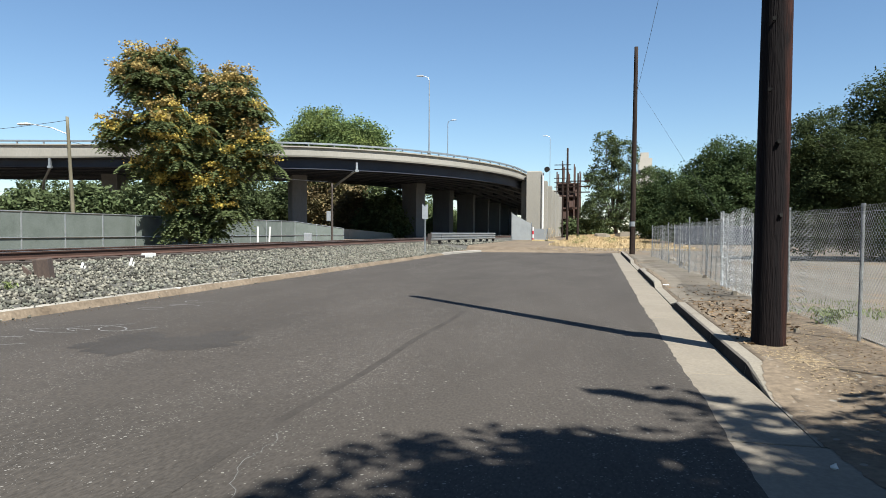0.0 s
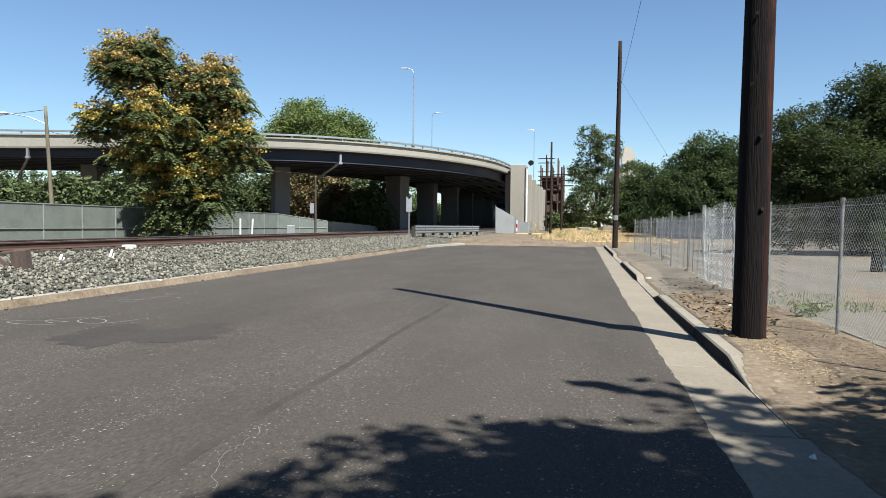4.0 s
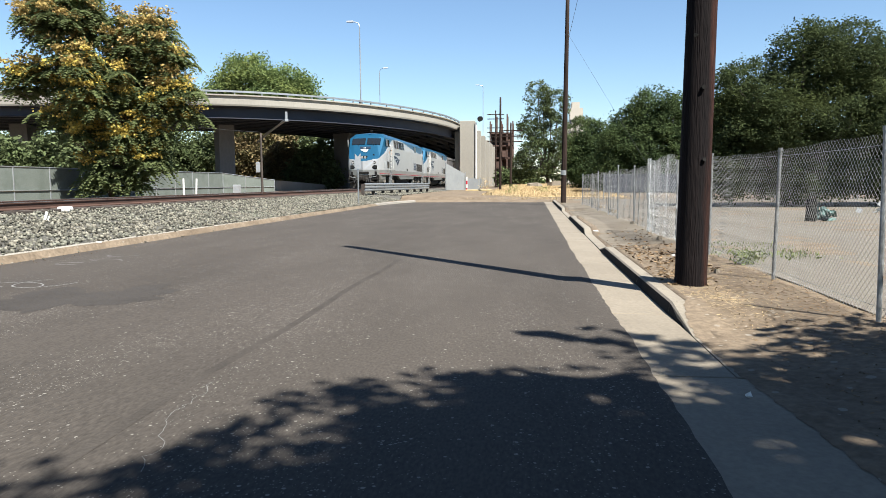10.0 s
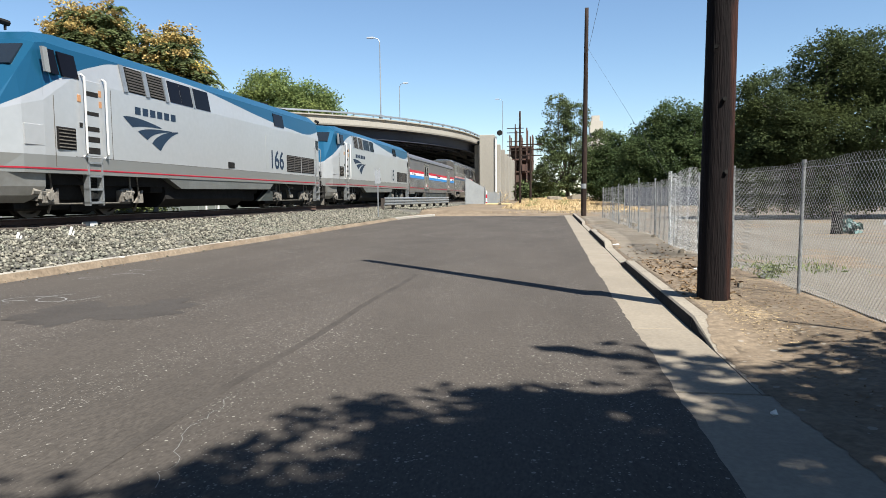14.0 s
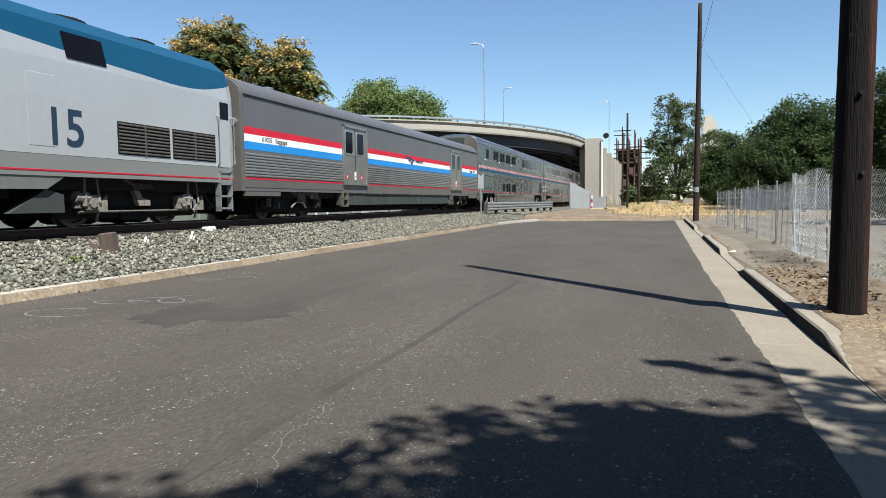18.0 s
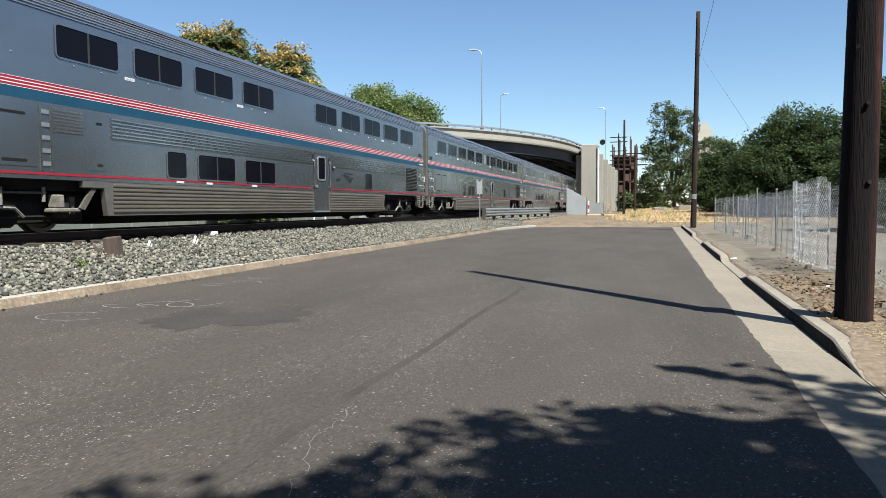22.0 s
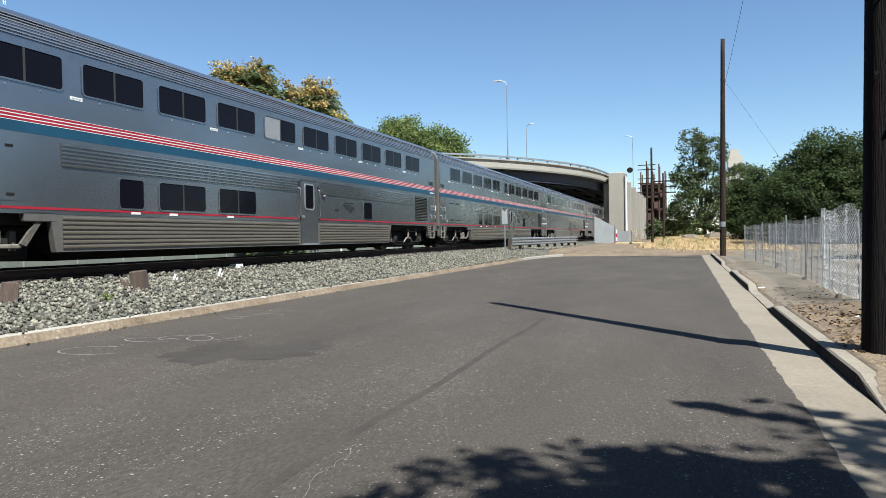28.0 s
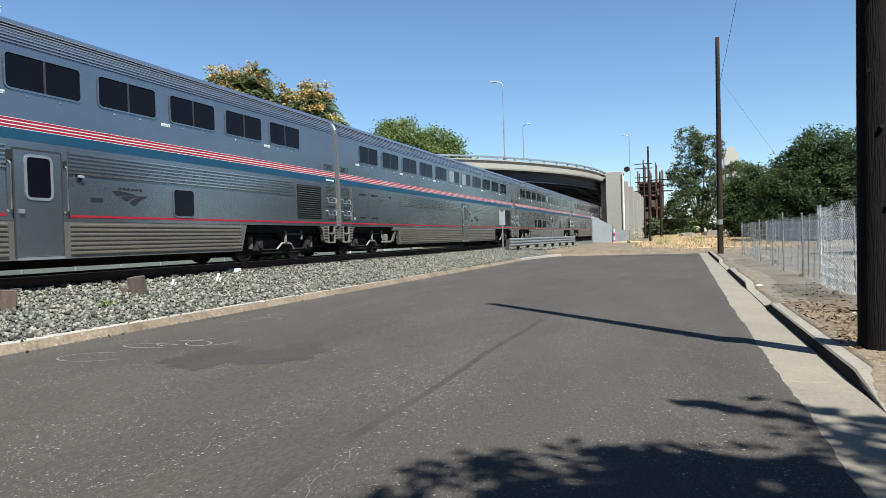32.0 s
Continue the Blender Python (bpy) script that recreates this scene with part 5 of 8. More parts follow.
# oaks of the yard
tree("oak_tree", "large dark evergreen oak behind the yard fence", (12.6, 32, 0.14), [(9.3, 31, 4.95, 1.2, 2.0, 1.35), (8.7, 31, 3.6, 1.0, 1.8, 1.4), (10.4, 31, 4.25, 1.2, 2.0, 1.5), (11.9, 31.5, 6.15, 1.5, 2.2, 1.8), (13.4, 31.5, 6.35, 1.6, 2.2, 1.6), (15.2, 32, 5.65, 1.5, 2.2, 1.8), (17.0, 32, 5.35, 1.7, 2.3, 1.8), (19.6, 32.5, 5.05, 2.2, 2.3, 2.0), (10.8, 30.5, 3.6, 2.0, 2.0, 1.4), (13.6, 30.4, 4.0, 2.2, 2.0, 1.3), (16.6, 30.8, 3.8, 2.2, 2.0, 1.4), (19.5, 31.5, 3.4, 2.6, 2.2, 1.6), (8.6, 31.2, 1.8, 1.6, 1.6, 1.4), (11.8, 31, 1.6, 2.2, 1.6, 1.3), (16.0, 31, 1.6, 2.4, 1.6, 1.3), (10.0, 31.5, 2.0, 2.0, 2, 1.5), (14.0, 32, 2.0, 3.2, 2, 1.5), (18.0, 32, 1.9, 3.0, 2, 1.5)], 2100, 90, 0.062, 0.2, LEAF_OAK, 31, 0.3, slim=0.5, skin=0.8, core=2200)
tree("oak_tree", "tall dark green oak at the edge of the yard", (10.6, 62, 0.14), [(9.0, 62, 5.35, 2.0, 2.6, 2.6), (10.9, 62, 6.85, 2.2, 2.8, 2.5), (13.4, 62.5, 6.15, 2.4, 2.8, 2.8), (16.4, 62.5, 5.55, 2.8, 2.8, 2.8), (7.6, 61, 1.8, 2.2, 2.0, 1.6), (12, 60.5, 1.8, 3.0, 2.0, 1.6), (17, 61, 1.8, 3.4, 2.0, 1.6), (8.0, 61, 3.6, 2.2, 2.4, 2.6), (11.5, 60.5, 3.8, 3.4, 2.6, 2.8), (16, 61, 3.6, 3.6, 2.6, 2.8), (20, 62, 4.6, 3.6, 2.8, 3.4)], 1400, 60, 0.11, 0.3, LEAF_DEEP, 32, 0.3, slim=0.55, skin=0.7, core=1300)
tree("tree", "dense mid-green tree beyond the yard", (6.9, 76, 0.2), [(5.6, 76, 3.6, 1.7, 2, 2.6), (7.2, 76, 4.8, 2.0, 2.2, 3.2), (9.0, 76, 3.6, 2.0, 2.2, 2.8), (6.6, 75, 2.2, 2.4, 2, 1.8)], 620, 60, 0.12, 0.3, LEAF_DEEP, 33, 0.22, slim=0.55, core=500)
tree("poplar_tree", "tall airy green tree by the dry field", (3.4, 112, 0.3), [(1.8, 112, 14.6, 2.2, 2.4, 2.8), (4.6, 112, 13.6, 2.2, 2.4, 2.6), (0.6, 112, 9.6, 2.0, 2.4, 2.6), (4.4, 112, 9.0, 2.8, 2.8, 3.2), (1.8, 111, 5.2, 3.2, 2.8, 3.4), (5.4, 111, 4.0, 2.6, 2.8, 3.0), (8.6, 112, 10.6, 2.0, 1.6, 1.0), (7.0, 112, 8.0, 2.0, 1.8, 1.6), (-0.6, 112, 4.0, 1.6, 2, 2.6)], 560, 55, 0.16, 0.34, LEAF_MID, 34, 0.4, slim=0.55, skin=0.6, core=50)
for i, (x, y, h) in enumerate(((-1.8, 128, 3.4), (0.6, 130, 3.0), (-3.6, 132, 3.8), (15.5, 108, 4.2), (19.5, 104, 4.6), (12.5, 116, 4.4))):
    tree("shrub", "dense green shrub at the edge of the field", (x, y, 0.25), [(x, y, h * 0.5, h * 0.6, h * 0.5, h * 0.55), (x + h * 0.4, y, h * 0.35, h * 0.5, h * 0.4, h * 0.4)], 160, 18, 0.3, 0.4, LEAF_MID, 40 + i, 0.08, slim=0.6)
# growth under and behind the viaduct
for i, (x, y, h, w, lf) in enumerate(((-34.5, 128, 6.6, 6, LEAF_MID), (-37.5, 149, 11, 5.5, LEAF_MID), (-35.5, 143, 6.8, 6, LEAF_LIME), (-37, 159, 7, 6.5, LEAF_MID), (-38.5, 177, 7.2, 7, LEAF_MID), (-40, 198, 7.4, 7.5, LEAF_LIME), (-31, 99, 9, 4, LEAF_MID), (-46.5, 99, 11.5, 4.5, LEAF_MID), (-55, 97, 11.5, 4.5, LEAF_MID), (-37.5, 99, 11, 4.5, LEAF_BROWN), (-41.5, 49.3, 4.9, 2.6, LEAF_MID), (-36.8, 50.6, 5.3, 2.6, LEAF_MID), (-46.2, 47.6, 4.4, 2.4, LEAF_MID), (-32.4, 52.2, 5.0, 2.4, LEAF_MID), (-31.7, 87.4, 6.4, 3.0, LEAF_BROWN), (-26.8, 84.3, 5.4, 3.2, LEAF_MID), (-38.4, 94.2, 10.1, 4.0, LEAF_BROWN), (-43.4, 96.7, 10.6, 4.7, LEAF_MID), (-52.7, 94.2, 10.9, 5.2, LEAF_MID), (-62.0, 91.8, 10.9, 5.5, LEAF_MID), (-71.9, 89.3, 10.9, 5.5, LEAF_MID), (-81.8, 86.8, 9.4, 5.7, LEAF_MID), (-93.0, 84.3, 9.6, 5.7, LEAF_MID), (-95.5, 69.4, 7.4, 6.0, LEAF_BROWN), (-94.6, 59.4, 6.7, 5.5, LEAF_MID), (-37.0, 105.8, 5.6, 5.0, LEAF_MID), (-37.0, 119.6, 5.6, 5.0, LEAF_LIME), (-37.0, 135.7, 5.6, 5.0, LEAF_MID), (-37.0, 154.1, 5.6, 5.0, LEAF_LIME), (-37.2, 109.1, 8.4, 7.4, LEAF_MID), (-49.6, 101.7, 8.4, 7.4, LEAF_MID), (-64.5, 96.7, 8.4, 8.1, LEAF_MID), (-79.4, 91.8, 8.4, 8.1, LEAF_MID), (-96.7, 86.8, 9.0, 8.7, LEAF_MID), (-24.0, 230, 6.0, 7, LEAF_MID), (-101.2, 72.6, 8.7, 8.8, LEAF_MID), (-57.0, 114.1, 9.6, 9.9, LEAF_MID), (-42.2, 121.5, 9.6, 9.9, LEAF_MID))):
    tree("shrub", ("dry brown vine-grown shrub" if lf is LEAF_BROWN else "dense green shrub") + " in the shade of the viaduct", (x, y, 0.4), [(x, y, h * 0.62, w * 0.9, w * 0.7, h * 0.42), (x - w * 0.4, y, h * 0.4, w * 0.8, w * 0.6, h * 0.38), (x + w * 0.4, y - 0.4, h * 0.36, w * 0.8, w * 0.6, h * 0.36)], 520, 18, 0.21, 0.36, lf, 60 + i, 0.1, slim=0.55, skin=0.6, core=140)
# shade tree above and behind the camera
# its low, right-hand and rear lobes are unseen, added to block sky light
shade_tree = tree("shade_tree", "leafy tree whose shadow falls on the road", (9.0, -5.4, 0.14), [(5.6, -2.4, 8.7, 1.6, 1.8, 0.7), (7.1, -2.37, 9.0, 2.5, 2.3, 1.1), (3.9, -2.87, 8.5, 1.9, 1.8, 0.8), (2.9, -4.15, 8.5, 1.5, 1.4, 0.7), (9.1, -1.97, 8.9, 2.2, 2.2, 1.1), (6.2, -4.27, 9.1, 2.6, 2.2, 1.2), (7.3, -0.17, 8.7, 1.5, 0.9, 0.3), (8.7, -0.27, 8.8, 1.8, 1.0, 0.5), (6.5, -1.0, 8.6, 1.3, 0.9, 0.3), (5.5, 0.35, 8.6, 0.4, 0.3, 0.1), (6.7, 0.5, 8.7, 0.4, 0.25, 0.12), (6.9, -0.5, 8.7, 1.3, 0.8, 0.3), (8.3, 0.0, 8.8, 1.4, 0.6, 0.3), (9.6, -0.3, 8.6, 1.6, 1.0, 0.4), (11.5, -3.5, 6.4, 3.2, 3.0, 3.2), (8.2, -7.2, 7.0, 3.2, 3.0, 3.0), (12.5, -8.0, 7.4, 3.4, 3.4, 3.6), (3.6, -8.6, 7.6, 3.2, 2.8, 2.4), (13.5, 0.0, 6.0, 2.6, 2.4, 2.8), (8.2, 3.0, 4.4, 2.2, 2.0, 2.2), (10.2, 1.2, 4.2, 2.6, 2.2, 2.4), (-0.8, -8.4, 8.2, 2.8, 2.6, 2.0), (0.6, -7.2, 9.4, 2.2, 1.8, 1.0), (10.4, 5.2, 4.0, 2.2, 2.0, 2.2), (8.2, -4.8, 10.8, 2.6, 2.6, 1.4), (10.6, -3.8, 11.2, 3.0, 2.6, 1.4), (4.8, 2.2, 3.7, 1.4, 1.4, 0.9), (3.0, -0.6, 4.4, 1.3, 1.3, 0.8), (5.9, 3.0, 3.4, 1.3, 1.2, 0.9), (2.4, -2.2, 4.8, 1.6, 1.4, 0.8), (0.5, -11.5, 8.5, 4.0, 3.2, 2.4), (7.0, -11.5, 8.5, 4.0, 3.2, 2.6), (-5.0, -11.5, 7.6, 3.4, 2.8, 2.2), (4.2, 0.8, 3.2, 1.5, 1.3, 0.7), (5.7, 0.6, 3.0, 1.5, 1.3, 0.8), (3.0, -2.2, 3.7, 1.4, 1.2, 0.7), (6.4, 2.4, 2.8, 1.2, 1.1, 0.9)], 14500, 44, 0.095, 0.2, LEAF_OAK, 71, 0.25, slim=0.6, skin=0.1, thin_at=FLECKS)

# outer sprays of the shade tree, given by where their shadow lies on the road: x, y, half widths
SPRAYS = [(0.2, 3.1, 1.1, 0.95), (-0.7, 3.0, 0.62, 0.72), (-0.2, 2.1, 1.3, 1.0), (-1.0, 2.2, 0.6, 0.5), (0.5, 3.9, 0.5, 0.3), (-0.1, 3.95, 0.5, 0.3)]
SPRAYS += [(-1.2, 3.45, 0.18, 0.2), (-0.98, 3.75, 0.2, 0.12), (-0.55, 4.0, 0.28, 0.15), (0.1, 4.24, 0.3, 0.14), (0.55, 4.2, 0.26, 0.1), (-1.36, 2.75, 0.2, 0.2), (-1.75, 2.38, 0.3, 0.14), (-2.25, 2.32, 0.14, 0.12), (-1.3, 3.1, 0.14, 0.16)]
SPRAYS += [(1.2, 4.45, 0.3, 0.3), (1.65, 4.75, 0.3, 0.26), (2.2, 5.0, 0.4, 0.3), (2.8, 5.2, 0.5, 0.36), (3.3, 5.0, 0.6, 0.6), (1.0, 4.85, 0.22, 0.1), (2.3, 4.3, 0.5, 0.4)]
TWIGS = [(0.12, 5.44, 0.1, 0.03), (0.35, 5.33, 0.13, 0.04), (0.6, 5.2, 0.14, 0.04), (0.82, 5.05, 0.13, 0.06), (0.5, 5.66, 0.12, 0.02), (0.72, 5.5, 0.12, 0.025), (0.95, 5.3, 0.14, 0.05), (1.2, 5.1, 0.16, 0.06)]
cast = 1 / math.tan(radians(SUN_EL))
for group_, clumps_, per_, near_, seed_ in ((SPRAYS, 620, 26, 0.075, 72), (TWIGS, 30, 9, 0.04, 73)):
    lob = [(x + 8.5 * cast * math.sin(radians(SUN_AZ)), y + 8.5 * cast * math.cos(radians(SUN_AZ)), 8.5, a, b, 0.12) for x, y, a, b in group_]
    rngt = np.random.default_rng(seed_)
    v, f = leaves(lobes_points(lob, clumps_, per_, near_, rngt, 0.1), 0.085, rngt, 0.0, 0.55)
    v, f = flecked(v, FLECKS, 90, seed_)
    raw("spray", v, f, LEAF_OAK, shade_tree)["kind"] = "stuff"

# ---- field and far things ----


def blades(rng, n, x0, x1, y0, y1, z, h, wide=0.05):
    x, y = rng.uniform(x0, x1, n), rng.uniform(y0, y1, n)
    c = np.stack([x, y, np.full(n, z)], 1)
    a = rng.uniform(0, 6.28, n)
    w = np.stack([np.cos(a), np.sin(a), 0 * a], 1) * wide
    hh = h * rng.uniform(0.4, 1.2, (n, 1))
    tip = c + np.concatenate([rng.normal(size=(n, 2)) * 0.2 * hh, hh], 1)
    return np.stack([c - w, c + w, tip], 1).reshape(-1, 3), np.arange(3 * n).reshape(n, 3)


def field_z(x, y):
    return 0.2 + 0.011 * np.clip(y - 47, 0, 60) + 0.07 * np.sin(x * 0.5) * np.sin(y * 0.19)


sheet("grass_field", np.linspace(-3.4, 7.0, 14), np.linspace(47, 128, 30), lambda x, y: np.where(x < -3, 0.1, field_z(x, y)), STRAW, "golden dry grass field past the road's end", "field")
v, f = blades(np.random.default_rng(6), 22000, -3.3, 6.8, 47.5, 120, 0.0, 0.17)
v[:, 2] += field_z(v[:, 0], v[:, 1]) - 0.02
tagged(raw("dry_grass", v, f, STRAW), "straw-coloured dry grass", "grass", kind="stuff")
v, f = blades(np.random.default_rng(7), 1800, -4.5, 7, 44.2, 48, 0.12, 0.16, 0.02)
tagged(raw("dry_grass", v, f, STRAW), "sparse straw tufts on the dirt", "grass", kind="stuff")


def weed(x, y, z, r, h, n, material, seed, label):
    rng = np.random.default_rng(seed)
    p = np.stack([rng.normal(0, r, n), rng.normal(0, r, n), rng.random(n) * h], 1) + np.array([x, y, z])
    v, f = leaves(p, 0.05 if r < 0.4 else 0.09, rng, -0.8, 0.25)
    return tagged(raw("weed", v, f, material), label, "weed", kind="stuff")


weed(2.9, 9.25, 0.14, 0.085, 0.17, 190, WEED, 1, "small green weed at the fence foot")
weed(3.55, 10.3, 0.14, 0.3, 0.06, 120, WEED, 2, "thin patch of green weeds in the gravel")
weed(-1.2, 56, 0.3, 0.4, 0.8, 220, WEED, 3, "green bush in the dry field")
weed(1.4, 62, 0.3, 0.4, 0.6, 180, WEED, 4, "green bush in the dry field")
weed(-9.3, 9.2, 0.3, 0.06, 0.12, 60, WEED, 5, "tiny weed among the ballast")
weed(-4.6, 75, 0.25, 0.4, 1.6, 300, STRAW, 6, "tall dry weeds by the abutment")


def litter(rng, n):
    x = np.where(rng.random(n) < 0.7, rng.uniform(1.6, 5, n), rng.uniform(-8.05, -7.6, n))
    y = 3 + 30 * rng.random(n) ** 1.6
    return np.stack([x, y, np.where(x > 0, ground_z(x, y) + 0.004, 0.008)], 1)


pebbles("pebbles", 2200, litter, 0.004, 0.011, SOIL, "small pebbles and crumbs on the dirt", 9)
rng = np.random.default_rng(12)
c = np.concatenate([np.stack([rng.normal(2.0, 0.35, 700), rng.normal(8.6, 0.9, 700)], 1), np.stack([rng.uniform(1.6, 2.8, 500), rng.uniform(5.2, 13, 500)], 1), np.stack([rng.normal(2.6, 0.25, 500), rng.normal(6.6, 0.8, 500)], 1), np.stack([rng.uniform(1.75, 4.2, 1600), rng.uniform(2.6, 7.5, 1600)], 1)])
c = np.concatenate([c, ground_z(c[:, :1], c[:, 1:]) + 0.006], 1)
v, f = leaves(c, 0.022, rng, 0.0, 0.3)
v[:, 2] = np.repeat(c[:, 2], 4) + 0.25 * (v[:, 2] - np.repeat(c[:, 2], 4))
tagged(raw("leaf_litter", v, f, DEBRIS), "brown leaf litter and trampled straw on the dirt verge", "leaf litter", kind="stuff")
c = np.concatenate([np.stack([rng.uniform(1.55, 2.4, 380), rng.normal(9.9, 0.8, 380)], 1), np.stack([rng.normal(1.75, 0.16, 160), rng.normal(8.0, 0.35, 160)], 1), np.stack([rng.uniform(1.6, 2.7, 160), rng.uniform(11, 16, 160)], 1)])
c = np.concatenate([c, ground_z(c[:, :1], c[:, 1:]) + 0.012], 1)
v, f = leaves(c, 0.04, rng, 0.0, 0.5)
v[:, 2] = np.repeat(c[:, 2], 4) + 0.5 * (v[:, 2] - np.repeat(c[:, 2], 4))
tagged(raw("leaf_litter", v, f, DEBRIS), "drifts of curled brown leaves behind the pole", "leaf litter", kind="stuff")
c = np.concatenate([np.stack([rng.normal(1.85, 0.22, 1300), rng.normal(6.5, 0.55, 1300)], 1), np.stack([rng.normal(2.5, 0.3, 500), rng.normal(8.3, 0.8, 500)], 1)])
c = c[c[:, 0] > 1.52]
c = np.concatenate([c, ground_z(c[:, :1], c[:, 1:]) + 0.006], 1)
v, f = leaves(c, 0.035, rng, 0.0, 0.07)
v[:, 2] = np.repeat(c[:, 2], 4) + 0.2 * (v[:, 2] - np.repeat(c[:, 2], 4))
tagged(raw("straw", v, f, STRAW), "trampled pale straw on the dirt verge", "straw", kind="stuff")
for i, (x, y, s) in enumerate(((1.0, 92, 0.9), (4.2, 96, 1.2), (6.6, 95, 0.8), (8.8, 97, 1.3), (10.2, 90, 1.1), (11.6, 93, 0.9))):
    rr = random.Random(i)
    vs = [(x + s * 1.5 * rr.uniform(0.8, 1.1) * math.cos(k * 1.047), y + s * math.sin(k * 1.047), z) for z in (0.3,) for k in range(6)]
    vs += [(x + s * 1.2 * rr.uniform(0.7, 1.0) * math.cos(k * 1.047), y + s * 0.8 * math.sin(k * 1.047), 0.5 + s * rr.uniform(0.5, 0.8)) for k in range(6)]
    tagged(part("boulder", Build().add(vs, [tuple(range(6, 12))] + [(k, (k + 1) % 6, (k + 1) % 6 + 6, k + 6) for k in range(6)]), CONCRETE), "pale boulder at the back of the field", "boulder", group="boulders of the field")
for i, (x, y, s) in enumerate(((1.26, 3.83, 0.02), (1.49, 14.77, 0.07), (2.1, 9.9, 0.025))):
    tagged(part("paper_scrap", Build().add([(x - s, y - s * 0.5, 0.03 + (0.15 if x > 1.4 else 0)), (x + s, y - s * 0.6, 0.026 + (0.15 if x > 1.4 else 0)), (x + s * 0.8, y + s * 0.6, 0.05 + (0.15 if x > 1.4 else 0)), (x - s * 0.7, y + s * 0.5, 0.034 + (0.15 if x > 1.4 else 0)), (x, y, 0.016 + (0.15 if x > 1.4 else 0))], [(0, 1, 4), (1, 2, 4), (2, 3, 4), (3, 0, 4)]), WHITE_PAINT), "crumpled white paper scrap on the ground", "litter")
for i, (x, y, s) in enumerate(((2.79, 17.9, 0.12), (3.1, 24.6, 0.2), (3.1, 28.7, 0.16), (2.56, 13.3, 0.08), (2.3, 8.4, 0.04), (1.95, 11.3, 0.05))):
    rr = random.Random(i + 20)
    vs = [(x + s * rr.uniform(0.8, 1.3) * math.cos(k * 1.047), y + s * rr.uniform(0.6, 1.0) * math.sin(k * 1.047), 0.1) for k in range(6)]
    vs += [(x + s * rr.uniform(0.5, 0.9) * math.cos(k * 1.047), y + s * 0.6 * math.sin(k * 1.047), 0.15 + s * rr.uniform(0.4, 0.7)) for k in range(6)]
    tagged(part("concrete_lump", Build().add(vs, [tuple(range(6, 12))] + [(k, (k + 1) % 6, (k + 1) % 6 + 6, k + 6) for k in range(6)]), CONCRETE), "broken concrete lump at the fence foot", "rubble", group="rubble along the fence")
# oak trunk cut short; its shade is put into the black colour
stump = thing("tree_stump", "low black foot of an oak trunk in the gravel yard", "stump", pose(7.66, 19.43, 0.12))
part("wood", Build().tube([(0, 0, -0.1), (0.02, 0, 0.2), (0.03, 0.02, 0.62)], 0.15, 10, 0.13), BLACK, stump)
rng2 = np.random.default_rng(31)
v, f = leaves(np.stack([rng2.normal(8.05, 0.12, 70), rng2.normal(19.5, 0.1, 70), 0.18 + np.abs(rng2.normal(0, 0.14, 70))], 1), 0.1, rng2, 0, 0.8)
tagged(raw("tarpaulin", v, f, TARP), "crumpled teal tarpaulin leaning on the trunk", "tarpaulin")
v, f = blades(np.random.default_rng(14), 420, 2.75, 4.4, 9.9, 12.6, 0.14, 0.05, 0.008)
tagged(raw("dry_grass", v, f, WEED), "sparse green and dry grass along the fence", "grass", kind="stuff")
# rusty plant building and pale tower
plant = thing("industrial_building", "rusty brown plant building with open steel frames", "building", pose(-10.2, 190, 0))
for k in range(5):
    part("floor_slab", Build().box(0, 6.6, 0, 12, 1 + 3.4 * k, 1.35 + 3.4 * k), BRICK, plant)
for i in range(5):
    for j in range(2):
        part("column", Build().box(i * 1.55, i * 1.55 + 0.35, j * 8, j * 8 + 0.35, 0, 18 + 2 * (i % 2)), BRICK, plant)
part("wall", Build().box(0.2, 6.5, 8.5, 9, 0, 15.5), BRICK, plant)
for i in range(4):
    part("duct", Build().box(0.3 + i * 1.6, 1.3 + i * 1.6, -0.5, 1.0, 2 + 3.1 * i, 4.0 + 3.0 * i), BRICK, plant)
tower = thing("tower_building", "pale stepped tower building behind the trees", "building", pose(17.5, 300, 0))
part("wall", Build().box(0, 8.6, 0, 9, 0, 27).box(0.8, 6.4, 1.0, 8, 27, 33).box(1.6, 5.0, 2, 7, 33, 35.5), TOWER, tower)
for i in range(4):
    for k in range(4):
        part("window", Build().box(0.7 + i * 2.0, 1.5 + i * 2.0, -0.06, 0.05, 10 + 5 * k, 13 + 5 * k), GIRDER, tower)
# lumpy pile in the yard
for i, (x, y, l, mtl, lab) in enumerate(((12.6, 24.5, 1.6, SHEET, "blue-grey tarpaulin bundle on the yard"), (14.2, 24.2, 0.5, WHITE_PAINT, "white crumpled bag on the yard"), (15.0, 24.6, 0.4, WHITE_PAINT, "white crumpled bag on the yard"), (16.2, 24.4, 1.2, GALV, "low heap of pipes on the yard"))):
    rng2 = np.random.default_rng(i)
    v, f = leaves(np.stack([rng2.normal(x, l * 0.35, 60), rng2.normal(y, 0.2, 60), 0.16 + np.abs(rng2.normal(0, 0.14, 60))], 1), 0.16, rng2, 0, 0.8)
    tagged(raw("bundle", v, f, mtl), lab, "bundle")

# ---- train ----
# car space: x to the side, y backwards from the front coupling, z from 0.18 m under the rail head
LIFT = 0.64


